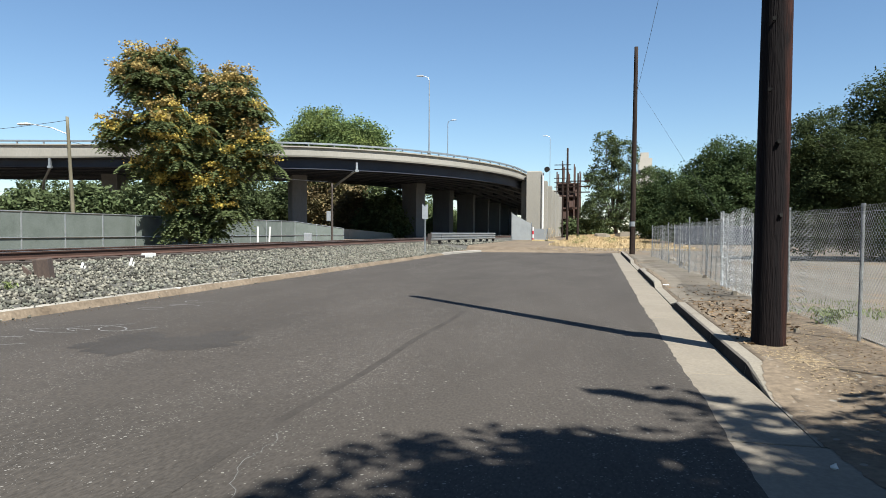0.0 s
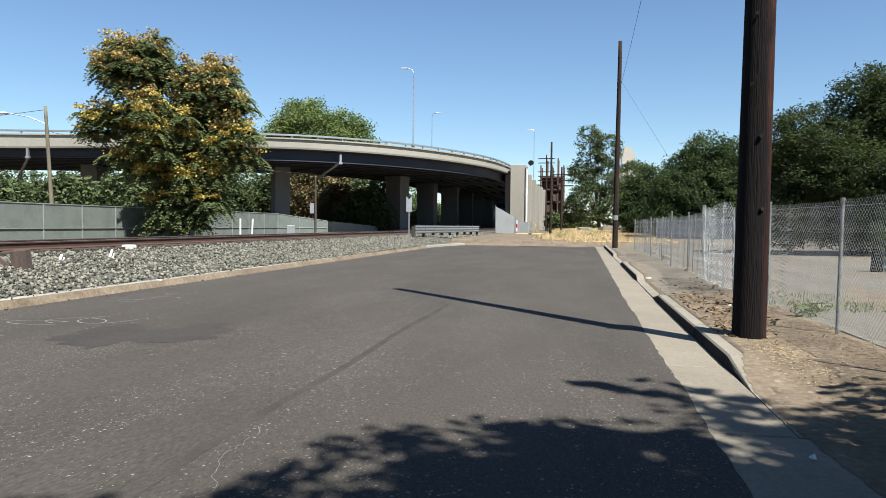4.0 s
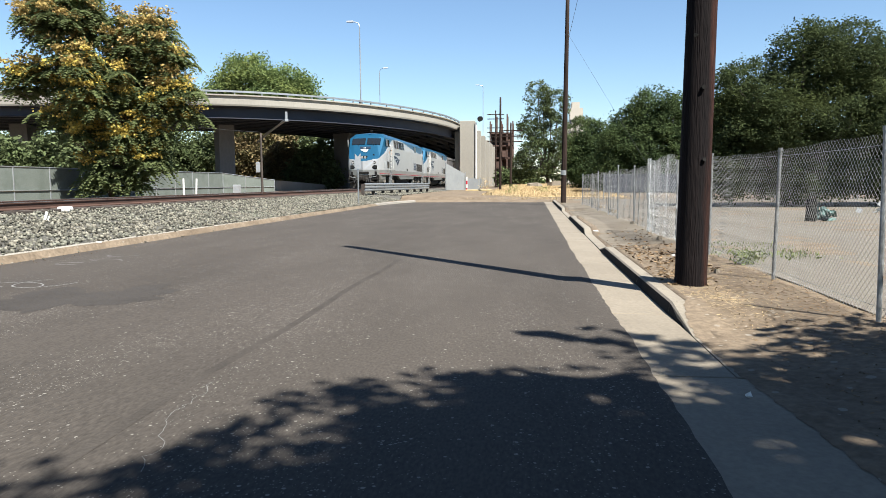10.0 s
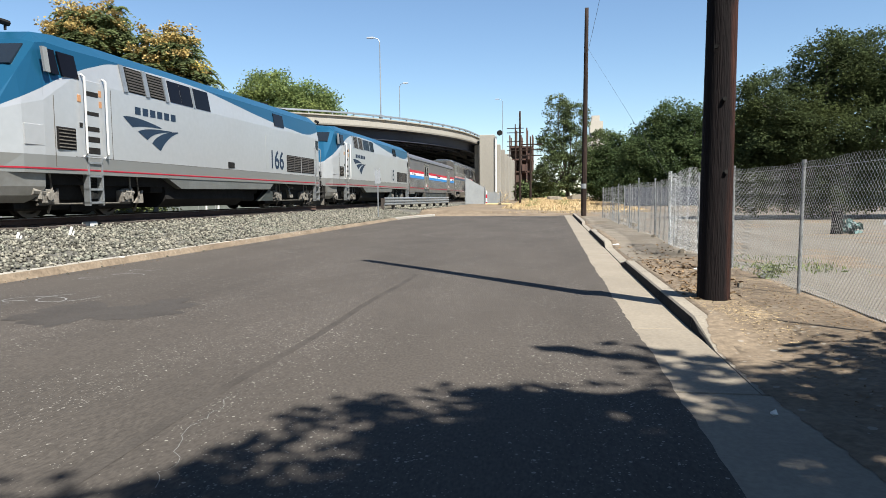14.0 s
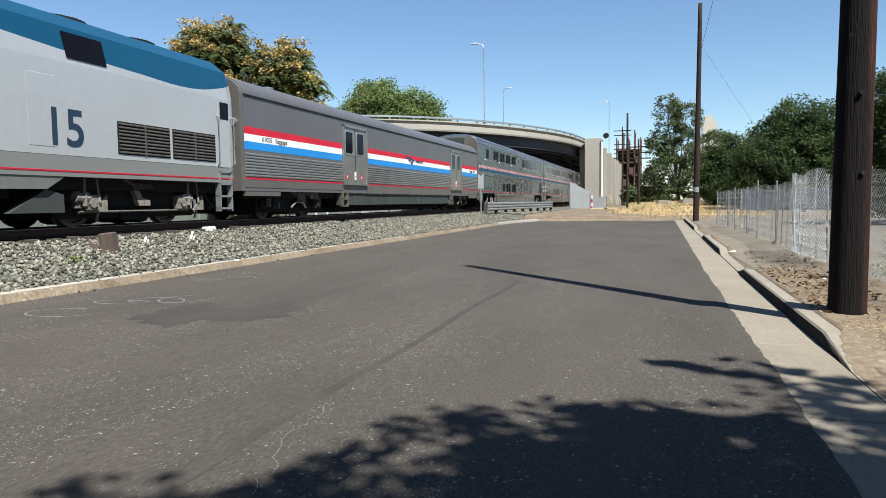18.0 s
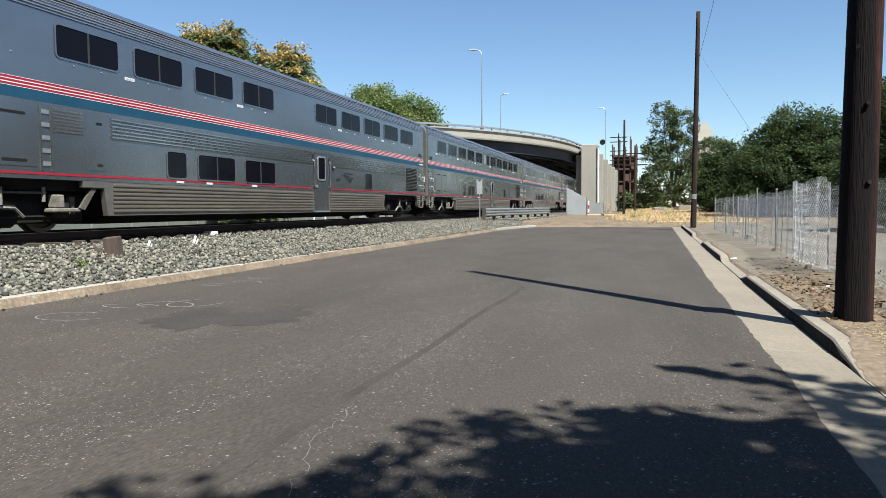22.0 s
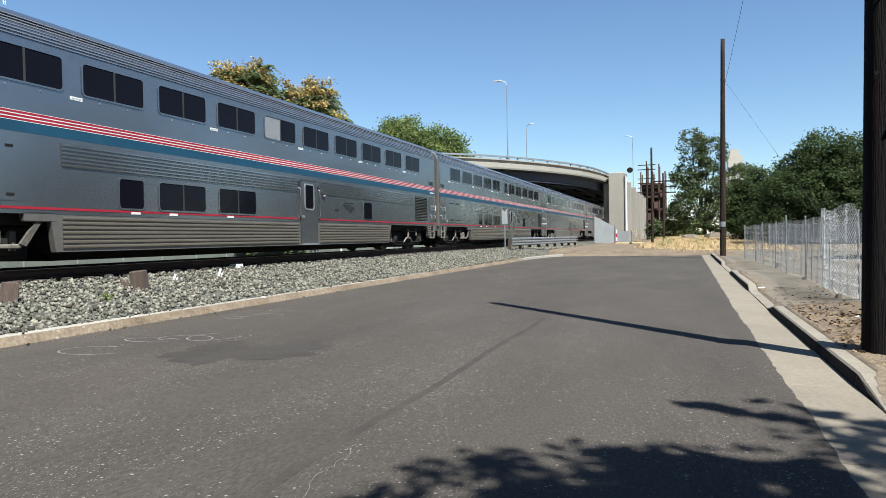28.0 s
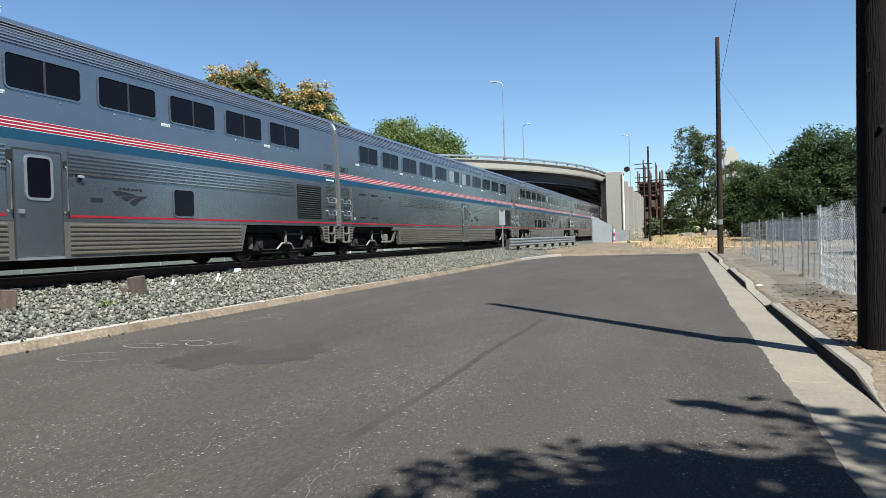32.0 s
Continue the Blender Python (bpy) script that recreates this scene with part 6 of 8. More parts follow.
def ribs(b, x, y0, y1, z0, z1, pitch, depth):
    """Fluted siding: one corrugated sheet with ridges along the car."""
    n = max(1, round((z1 - z0) / pitch))
    h = (z1 - z0) / n
    prof = [(x - depth, z0)]
    for i in range(n):
        a = z0 + h * i
        prof += [(x - depth * 0.6, a + 0.02 * h), (x + depth * 0.3, a + 0.06 * h), (x + depth, a + 0.24 * h), (x + depth, a + 0.58 * h), (x + depth * 0.3, a + 0.8 * h), (x - depth * 0.6, a + 0.86 * h)]
    prof += [(x - depth, z1)]
    m = len(prof)
    vs = [(px_, y, z) for y in (y0, y1) for px_, z in prof]
    return b.add(vs, [(i, i + 1, m + i + 1, m + i) for i in range(m - 1)] + [tuple(range(m - 1, -1, -1)), tuple(range(m, 2 * m))])


def panel(b, x, y0, y1, z0, z1, t=0.012, both=False):
    for sx in ((1, -1) if both else (1,)):
        b.box(min(x * sx, (x + t) * sx), max(x * sx, (x + t) * sx), y0, y1, z0, z1)
    return b


def ring(y0, y1, z0, z1, w, x0, x1, r=0.07):
    """A rounded frame round an opening on the side."""
    def loop(a0, a1, c0, c1, rad):
        pts = []
        for cy, cz, s in ((a1 - rad, c1 - rad, 0), (a0 + rad, c1 - rad, 1), (a0 + rad, c0 + rad, 2), (a1 - rad, c0 + rad, 3)):
            for k in range(4):
                an = (s + k / 3) * math.pi / 2
                pts.append((cy + rad * math.cos(an), cz + rad * math.sin(an)))
        return pts
    o, i_ = loop(y0 - w, y1 + w, z0 - w, z1 + w, r + w), loop(y0, y1, z0, z1, r)
    n = len(o)
    vs = [(x1, *p) for p in o] + [(x1, *p) for p in i_] + [(x0, *p) for p in o] + [(x0, *p) for p in i_]
    fs = []
    for k in range(n):
        j = (k + 1) % n
        fs += [(k, j, n + j, n + k), (k, 2 * n + k, 2 * n + j, j), (n + k, n + j, 3 * n + j, 3 * n + k)]
    return vs, fs


def pane_mesh(y0, y1, z0, z1, x, r=0.07):
    pts = []
    for cy, cz, s in ((y1 - r, z1 - r, 0), (y0 + r, z1 - r, 1), (y0 + r, z0 + r, 2), (y1 - r, z0 + r, 3)):
        for k in range(4):
            an = (s + k / 3) * math.pi / 2
            pts.append((cy + r * math.cos(an), cz + r * math.sin(an)))
    n = len(pts)
    return [(x, *p) for p in pts] + [(x - 0.02, *p) for p in pts], [tuple(range(n)), tuple(range(2 * n - 1, n - 1, -1))] + [(i, i + n, (i + 1) % n + n, (i + 1) % n) for i in range(n)]


def window(car, y0, y1, z0, z1, x, split=True, material=None, frame_mat=None, w=0.035):
    o = part("window", Build().add(*ring(y0, y1, z0, z1, w, x - 0.02, x + 0.016)), frame_mat or STEEL, car)
    if split:
        m = (y0 + y1) / 2
        part("pane", Build().add(*pane_mesh(y0 - 0.01, m, z0 - 0.01, z1 + 0.01, x + 0.005)), material or TINT, o)
        part("pane", Build().add(*pane_mesh(m, y1 + 0.01, z0 - 0.01, z1 + 0.01, x + 0.005)), TINT, o)
        part("mullion", Build().box(x, x + 0.014, m - 0.022, m + 0.022, z0, z1), RUBBER, o)
    else:
        part("pane", Build().add(*pane_mesh(y0 - 0.01, y1 + 0.01, z0 - 0.01, z1 + 0.01, x + 0.005)), material or TINT, o)
    return o


def wheel_mesh(r, x, w=0.14):
    """Two wheels on an axle, round the origin."""
    b = Build()
    for sx in (1, -1):
        n = 20
        prof = [(x - w / 2 - 0.03, r + 0.025), (x - w / 2, r + 0.025), (x - w / 2 + 0.01, r), (x + w / 2, r - 0.004), (x + w / 2, r * 0.82), (x + w / 2 - 0.05, r * 0.78), (x + w / 2 - 0.04, r * 0.3), (x + w / 2 + 0.02, r * 0.25), (x + w / 2 + 0.02, 0.0)]
        vs, fs = [], []
        for px_, pr in prof:
            vs += [(sx * px_, pr * math.cos(2 * math.pi * i / n), pr * math.sin(2 * math.pi * i / n)) for i in range(n)]
        for k in range(len(prof) - 1):
            for i in range(n):
                j = (i + 1) % n
                fs.append((k * n + i, k * n + j, k * n + n + j, k * n + n + i) if sx > 0 else (k * n + i, k * n + n + i, k * n + n + j, k * n + j))
        b.add(vs, fs)
    return b.tube([(-x, 0, 0), (x, 0, 0)], 0.08, 8)


def truck(car, yc, base, r, heavy=False):
    """A two-axle bogie."""
    fr = Build()
    for sx in (1, -1):
        x0, x1 = (1.0, 1.16) if sx > 0 else (-1.16, -1.0)
        zt = 0.18 + r + (0.34 if heavy else 0.16)
        fr.prism_x([(yc - base / 2 - 0.6, zt - 0.28), (yc - base / 2 - 0.2, zt - 0.36), (yc - 0.5, zt - 0.42), (yc + 0.5, zt - 0.42), (yc + base / 2 + 0.2, zt - 0.36), (yc + base / 2 + 0.6, zt - 0.28), (yc + base / 2 + 0.6, zt - 0.06), (yc + 0.6, zt), (yc - 0.6, zt), (yc - base / 2 - 0.6, zt - 0.06)], x0, x1)
    fr.box(-1.0, 1.0, yc - 0.3, yc + 0.3, 0.5, 0.85)
    t = part("bogie", fr, BLACK, car, "dark steel bogie")
    # added solid black block that stops daylight showing between the wheels
    part("bolster", Build().box(-1.05, 1.05, yc - base / 2 - 0.75, yc + base / 2 + 0.75, 0.36, 1.0, 0.05), BLACK, t)
    if heavy:
        for ym in (yc - base / 2 + 0.62, yc + base / 2 - 0.62):
            part("traction_motor", Build().tube([(-0.6, ym, 0.56), (0.6, ym, 0.56)], 0.34, 12), BLACK, t)
    part("spring_plank", Build().box(-1.1, 1.1, yc - 0.42, yc + 0.42, 0.3, 0.5, 0.04), BLACK, t)
    for s in (-1, 1):
        ya = yc + s * base / 2
        a = part("wheelset", wheel_mesh(r, 0.72), WHEEL, t)
        a.matrix_basis = pose(0, ya, 0.18 + r)
        for sx in (1, -1):
            jb = Build().box(min(1.16 * sx, 1.32 * sx), max(1.16 * sx, 1.32 * sx), ya - 0.16, ya + 0.16, 0.18 + r - 0.17, 0.18 + r + 0.17, 0.03)
            jb.tube([(1.3 * sx, ya, 0.18 + r), (1.36 * sx, ya, 0.18 + r)], 0.1, 8)
            part("journal_box", jb, GEAR_PALE if heavy else GEAR_DARK, t)
            part("spring", Build().tube([(1.2 * sx, ya + s * 0.3, 0.18 + r - 0.1), (1.2 * sx, ya + s * 0.3, 0.18 + r + 0.25)], 0.09, 8), GEAR, t)
    for sx in (1, -1):
        part("swing_hanger", Build().prism_x([(yc - 0.55, 1.18), (yc - 0.3, 1.18), (yc - 0.05, 0.62), (yc + 0.3, 0.62), (yc + 0.3, 0.74), (yc + 0.05, 0.8), (yc - 0.05, 1.0), (yc + 0.4, 1.0), (yc + 0.4, 1.1), (yc - 0.2, 1.12)], min(1.18 * sx, 1.3 * sx), max(1.18 * sx, 1.3 * sx)), GEAR_PALE if heavy else GEAR_DARK, t)
        part("brake_rod", Build().tube([(1.24 * sx, yc - base / 2 - 0.3, 0.5), (1.24 * sx, yc + base / 2 + 0.3, 0.5)], 0.03, 6), GEAR if heavy else BLACK, t)
    if not heavy:
        part("damper", Build().tube([(1.36, yc - 0.05, 0.72), (1.36, yc - 0.05, 1.04)], 0.04, 8).tube([(1.36, yc + 0.85, 0.78), (1.36, yc + 0.85, 1.06)], 0.035, 8), GEAR_PALE, t)
        part("yaw_rod", Build().tube([(1.36, yc - 0.1, 0.95), (1.36, yc + 0.9, 0.95)], 0.025, 6), GEAR, t)
        part("anchor_rod", Build().tube([(1.34, yc - 0.5, 0.5), (1.34, yc - 0.2, 0.68), (1.34, yc + 0.25, 0.66), (1.34, yc + 0.42, 0.5)], 0.032, 6), GEAR_PALE, t)
    return t


def swoosh(car, x, y, z, s, material, label):
    """Three curved fins that sweep to thin tips, s metres wide; y, z: the upper front corner."""
    def bow(p, q, r, t):
        return tuple((1 - t) ** 2 * a + 2 * t * (1 - t) * (2 * b - (a + c) / 2) + t * t * c for a, b, c in zip(p, q, r))
    for top, low in ((((0, 0), (0.67, 0.01), (1.66, -0.13)), ((0.37, -0.23), (1.0, -0.165), (1.66, -0.155))),
                     (((0.6, -0.32), (1.15, -0.21), (2.18, -0.185)), ((1.0, -0.5), (1.46, -0.3), (2.18, -0.21))),
                     (((1.2, -0.57), (1.7, -0.3), (2.5, -0.17)), ((1.59, -0.75), (2.0, -0.4), (2.5, -0.2)))):
        n = 10
        k = s / 2.5
        vs = [(x + 0.007, y + k * u, z + k * w) for u, w in (bow(*top, i / n) for i in range(n + 1))]
        vs += [(x + 0.007, y + k * u, z + k * w) for u, w in (bow(*low, i / n) for i in range(n + 1))]
        m = n + 1
        part("emblem_fin", Build().add(vs, [(m + i, m + i + 1, i + 1, i) for i in range(n)]), material, car, label)


def word_bars(car, x, y, z, w, h, n, material, label):
    """A row of plain bars in place of a name."""
    for i in range(n):
        part("name_bar", Build().box(x, x + 0.006, y + w * i / n, y + w * (i + 0.72) / n, z, z + h), material, car, label)


SIDE_TEXT = lambda x, y, z: Matrix(((0, 0, 1, x), (1, 0, 0, y), (0, 1, 0, z), (0, 0, 0, 1)))


def end_gear(car, y, sgn):
    """Coupler, hoses and diaphragm at a car's end."""
    part("coupler", Build().box(-0.13, 0.13, min(y, y + 0.6 * sgn), max(y, y + 0.6 * sgn), 0.95, 1.2, 0.03).box(-0.2, 0.2, min(y - 0.28 * sgn, y), max(y - 0.28 * sgn, y), 0.9, 1.26, 0.05), GEAR, car)
    for k in (-0.5, 0.45, 0.62):
        part("hose", Build().tube([(k, y + 0.35 * sgn, 1.05), (k, y + 0.1 * sgn, 0.7), (k + 0.05, y - 0.12 * sgn, 0.52), (k + 0.1, y - 0.28 * sgn, 0.6)], 0.03, 6), RUBBER, car)


def superliner(label, number, uppers, lowers, door_y, panels=True, blinds=(), lower_single=18.4, vent=True, ladder=False, emblem=2.15):
    car = thing("passenger_coach", label, "railway coach", group="coaches of the train")
    Y0, Y1 = 0.25, 25.68
    roofp = [(1.53, 4.28), (1.50, 4.52), (1.38, 4.72), (1.1, 4.88), (0.6, 4.98), (0.0, 5.0)]
    full = [(1.53, 1.2)] + roofp + [(-x, z) for x, z in roofp[-2::-1]] + [(-1.53, 1.2)]
    b = Build()
    n = len(full)
    vs, fs = [], []
    for y, k, dz in ((Y0 - 0.1, 0.955, 0.1), (Y0, 0.99, 0.02), (Y0 + 0.08, 1.0, 0.0), (Y1 - 0.08, 1.0, 0.0), (Y1, 0.99, 0.02), (Y1 + 0.1, 0.955, 0.1)):
        vs += [(x * k, y, z - (dz if z > 4 else 0)) for x, z in full]
    for r in range(5):
        for i in range(n):
            j = (i + 1) % n
            fs.append((r * n + i, r * n + n + i, r * n + n + j, r * n + j))
    fs += [tuple(range(n)), tuple(range(6 * n - 1, 5 * n - 1, -1))]
    body = part("body", b.add(vs, fs), STEEL, car)
    for ya, yb, yc in ((Y0 - 0.13, Y0 - 0.08, Y0 - 0.04), (Y1 + 0.08, Y1 + 0.13, Y1 + 0.04)):
        part("end_sheet", Build().prism_y([(1.45, 1.22), (1.45, 4.45), (1.3, 4.65), (1.0, 4.8), (-1.0, 4.8), (-1.3, 4.65), (-1.45, 4.45), (-1.45, 1.22)], ya, yb), END_SHADED, car, "grimy stained end sheet, darkened for the gap's shade")
        part("corner_post", Build().tube([(1.47, yc, 1.25), (1.47, yc, 4.3), (1.33, yc, 4.62)], 0.05, 8), END_SHADED, car)
        part("diaphragm", Build().box(-0.6, 0.6, min(ya, ya + (ya - yc) * 2.6), max(ya, ya + (ya - yc) * 2.6), 2.75, 4.75, 0.05), RUBBER, car, "black rubber gangway diaphragm")
    # lower side between the bogies, arched ends
    for sx in (1, -1):
        low = Build()
        low.prism_x([(5.35, 0.5), (20.4, 0.5), (20.65, 1.21), (5.25, 1.21)], min(1.40 * sx, 1.525 * sx), max(1.40 * sx, 1.525 * sx))
        part("lower_side", low, STEEL_DIRTY, car)
        for flip in (0, 1):
            for prof, fl in (([(0.25, 0.76), (0.43, 0.66), (0.43, 1.21), (0.25, 1.21)], (0.27, 0.43)), ([(0.89, 0.66), (1.05, 0.66), (1.13, 0.74), (1.2, 1.0), (1.28, 1.12), (1.42, 1.21), (0.89, 1.21)], (0.89, 1.12))):
                if flip:
                    prof, fl = [(25.93 - y, z) for y, z in prof[::-1]], (25.93 - fl[1], 25.93 - fl[0])
                part("lower_side", Build().prism_x(prof, min(1.40 * sx, 1.52 * sx), max(1.40 * sx, 1.52 * sx)), GEAR, car)
                if sx > 0:
                    for k in range(5):
                        part("step_tread", Build().box(1.5, 1.545, fl[0], fl[1], 0.78 + 0.092 * k, 0.818 + 0.092 * k, 0.008), DOOR_STEEL, car)
    part("underfloor", Build().box(-1.4, 1.4, 5.5, 20.2, 0.47, 1.2), BLACK, car)
    part("floor_frame", Build().box(-1.3, 1.3, 0.5, 25.4, 1.0, 1.22), BLACK, car)
    part("keel_tank", Build().box(-0.8, 0.8, 5.8, 20.0, 0.32, 0.5, 0.04), BLACK, car)
    dl, dr = door_y - 0.16, door_y + 1.12
    for y0, y1, z0, pt, dp in ((5.5, dl, 2.1, 0.075, 0.028), (dr, 23.0, 2.1, 0.075, 0.028), (24.95, 25.6, 2.14, 0.075, 0.022), (0.34, 0.98, 2.14, 0.075, 0.022)) + ((4.05, 4.75, 2.1, 0.06, 0.018) if ladder else (3.49, 4.11, 2.1, 0.06, 0.018),):
        rb = Build()
        ribs(rb, 1.53, y0, y1, z0, 2.55, pt, dp)
        part("fluted_panel", rb, STEEL_RIB, car, "fluted stainless siding")
    for y0, y1 in ((5.5, dl), (dr, 20.35)):
        rb = Build()
        ribs(rb, 1.525, y0, y1, 0.56, 1.18, 0.09, 0.03)
        part("fluted_skirt", rb, SKIRT_RIB, car, "fluted stainless skirt")
    rb = Build()
    for i in range(7):
        q0, q1 = i / 7, (i + 0.7) / 7
        for sx in (1, -1):
            x0, z0_ = 1.515 - 0.13 * q0 ** 1.6, 4.3 + 0.42 * q0
            x1, z1_ = 1.515 - 0.13 * q1 ** 1.6, 4.3 + 0.42 * q1
            rb.add([(sx * (x0 - 0.01), 0.33, z0_), (sx * (x0 + 0.03), 0.33, z0_ + 0.01), (sx * (x1 + 0.03), 0.33, z1_ - 0.01), (sx * (x1 - 0.01), 0.33, z1_), (sx * (x0 - 0.01), 25.6, z0_), (sx * (x0 + 0.03), 25.6, z0_ + 0.01), (sx * (x1 + 0.03), 25.6, z1_ - 0.01), (sx * (x1 - 0.01), 25.6, z1_)], [(0, 1, 5, 4), (1, 2, 6, 5), (2, 3, 7, 6)] if sx < 0 else [(0, 4, 5, 1), (1, 5, 6, 2), (2, 6, 7, 3)])
    part("roof_ribs", rb, ROOF_STEEL, car)
    # stripes
    part("teal_band", panel(Build(), 1.53, 0.31, 25.62, 2.63, 2.82, 0.004), TEAL, car, "teal painted band")
    part("white_band", panel(Build(), 1.53, 0.31, 25.62, 2.82, 3.0, 0.004), WHITE, car, "white painted band")
    for k in range(3):
        part("red_line", panel(Build(), 1.534, 0.31, 25.62, 2.835 + k * 0.06, 2.872 + k * 0.06, 0.003), RED_DEEP, car, "thin red painted line")
    part("red_sill_line", panel(panel(Build(), 1.53, 0.3, dl, 1.28, 1.325, 0.006), 1.53, dr, 25.63, 1.28, 1.325, 0.006), RED_DEEP, car, "thin red painted line")
    # windows
    for i, y in enumerate(uppers):
        half = isinstance(y, tuple)
        y = y[0] if half else y
        window(car, y, y + (0.72 if half else 1.55), 3.53, 4.13, 1.53, not half, BLIND if i in blinds else None)
        if i % 2 == 0:
            lp = part("label_plate", Build().box(1.53, 1.536, y - 0.3, y - 0.02, 3.39, 3.455), WHITE_PAINT, car)
            part("text_bar", Build().box(1.535, 1.538, y - 0.26, y - 0.2, 3.405, 3.435).box(1.535, 1.538, y - 0.17, y - 0.12, 3.405, 3.435).box(1.535, 1.538, y - 0.1, y - 0.06, 3.405, 3.435), SIGN_GREY, lp)
        part("rivets", Build().tube([(1.53, y + 0.4, 3.42), (1.545, y + 0.4, 3.42)], 0.014, 6).tube([(1.53, y + 1.1, 3.42), (1.545, y + 1.1, 3.42)], 0.014, 6), GALV, car)
    for i, y in enumerate(lowers):
        window(car, y, y + (0.66 if i == 0 else 1.53), 1.37, 1.97, 1.53, i > 0)
        part("label_plate", Build().box(1.53, 1.538, y + 0.3, y + 0.56, 1.25, 1.3), WHITE_PAINT, car)
    if lower_single:
        window(car, lower_single, lower_single + 0.66, 1.37, 1.97, 1.53, False)
    # door
    d = part("door", Build().box(1.5, 1.545, door_y, door_y + 0.95, 0.56, 2.46, 0.01), STEEL, car)
    part("door_seal", Build().box(1.53, 1.541, door_y - 0.03, door_y, 0.56, 2.49).box(1.53, 1.541, door_y + 0.95, door_y + 0.98, 0.56, 2.49).box(1.53, 1.541, door_y, door_y + 0.95, 2.46, 2.49), RUBBER, d)
    part("door_pocket", Build().box(1.53, 1.56, door_y - 0.12, door_y - 0.05, 2.26, 2.44, 0.008).box(1.53, 1.56, door_y + 1.0, door_y + 1.07, 2.24, 2.34, 0.008), INK, d)
    window(d, door_y + 0.24, door_y + 0.72, 1.62, 2.34, 1.545, False, frame_mat=GALV, w=0.05)
    for yy in (door_y - 0.1, door_y + 1.05):
        part("grab_rail", Build().tube([(1.53, yy, 1.35), (1.59, yy, 1.4), (1.59, yy, 2.2), (1.53, yy, 2.25)], 0.018, 6), STEEL_DIRTY, d)
    part("latch", Build().box(1.545, 1.575, door_y + 0.06, door_y + 0.16, 1.32, 1.4, 0.01), GALV, d)
    part("step", Build().box(1.4, 1.6, door_y + 0.02, door_y + 0.93, 0.5, 0.55), GALV_DULL, d)
    part("marker_lamp", Build().box(1.53, 1.56, door_y + 1.3, door_y + 1.4, 1.98, 2.1, 0.01), INK, car)
    part("lamp_lens", Build().box(1.55, 1.6, door_y + 1.31, door_y + 1.43, 2.04, 2.09, 0.01), SIGN_GREY, car)
    part("name_plate", Build().box(1.53, 1.537, door_y + 1.62 + max(0.0, emblem - 2.15), door_y + 1.92 + max(0.0, emblem - 2.15), 1.6, 1.68), INK, car, "small dark plate")
    # equipment panels, vent
    if panels:
        for a in ((1.55, 2.72, 4.85) if ladder else (1.5, 2.5, 4.14)):
            pb = part("service_panel", Build().box(1.53, 1.538, a, a + (0.95 if a < 4 else 0.5), 1.42, 2.52), STEEL, car)
            for zz in (1.5, 2.34):
                part("slot", Build().box(1.537, 1.543, a + 0.25, a + 0.75 if a < 4 else a + 0.4, zz, zz + 0.05), BLACK, pb)
    if ladder:
        lad = part("ladder", Build().box(1.53, 1.548, 3.76, 3.8, 1.36, 2.56).box(1.53, 1.548, 3.98, 4.02, 1.36, 2.56), STEEL_RIB, car, "slotted steel ladder")
        for k in range(5):
            part("rung", Build().box(1.53, 1.545, 3.8, 3.98, 1.45 + k * 0.24, 1.53 + k * 0.24), GALV, lad)
    br = part("hanger_bracket", Build().box(1.42, 1.53, 4.72, 5.36, 1.06, 1.24, 0.015), STEEL_DIRTY, car, "dusty steel hanger beside the bogie")
    part("strut", Build().add([(1.44, 4.98, 1.06), (1.5, 4.98, 1.06), (1.5, 5.1, 1.06), (1.44, 5.1, 1.06), (1.44, 4.66, 0.66), (1.5, 4.66, 0.66), (1.5, 4.78, 0.62), (1.44, 4.78, 0.62)], [(0, 1, 5, 4), (1, 2, 6, 5), (2, 3, 7, 6), (3, 0, 4, 7), (4, 5, 6, 7)]), GEAR, br)
    part("cradle", Build().box(1.3, 1.46, 4.0, 4.72, 0.58, 0.66, 0.02).box(1.3, 1.44, 4.1, 4.34, 0.66, 0.92, 0.02), GEAR_PALE, br)
    if vent:
        vb = part("vent", Build().box(1.525, 1.534, 23.2, 24.65, 1.42, 2.46), BLACK, car, "dark louvred vent")
        for i in range(15):
            part("louvre", Build().box(1.533, 1.55, 23.22, 24.63, 1.45 + i * 0.068, 1.468 + i * 0.068), STEEL_RIB, vb)
    for yy in (0.66, 25.27):
        st = part("stirrup", Build().box(1.5, 1.55, yy - 0.23, yy - 0.19, 0.64, 1.2).box(1.5, 1.55, yy + 0.19, yy + 0.23, 0.64, 1.2), GEAR_PALE, car, "steel boarding stirrup")
        for zz in (0.64, 0.94):
            part("rung", Build().box(1.47, 1.55, yy - 0.19, yy + 0.19, zz, zz + 0.04), GEAR_PALE, st)
        for zz in (1.56, 1.97):
            part("grab_iron", Build().tube([(1.53, yy - 0.27, zz + 0.15), (1.6, yy - 0.27, zz + 0.13), (1.6, yy - 0.24, zz), (1.6, yy + 0.24, zz), (1.6, yy + 0.27, zz + 0.13), (1.53, yy + 0.27, zz + 0.15)], 0.017, 6), GALV, car)
    lad = part("end_ladder", Build().box(1.53, 1.55, 1.02, 1.045, 1.4, 2.6).box(1.53, 1.55, 1.14, 1.165, 1.4, 2.6), STEEL_DIRTY, car)
    for k in range(5):
        part("rung", Build().box(1.53, 1.548, 1.045, 1.14, 1.48 + k * 0.24, 1.51 + k * 0.24), GALV, lad)
    notice = part("end_notice", Build().box(1.14, 1.4, 0.09, 0.122, 1.92, 2.18), WHITE_PAINT, car, "white square notice with dark marks")
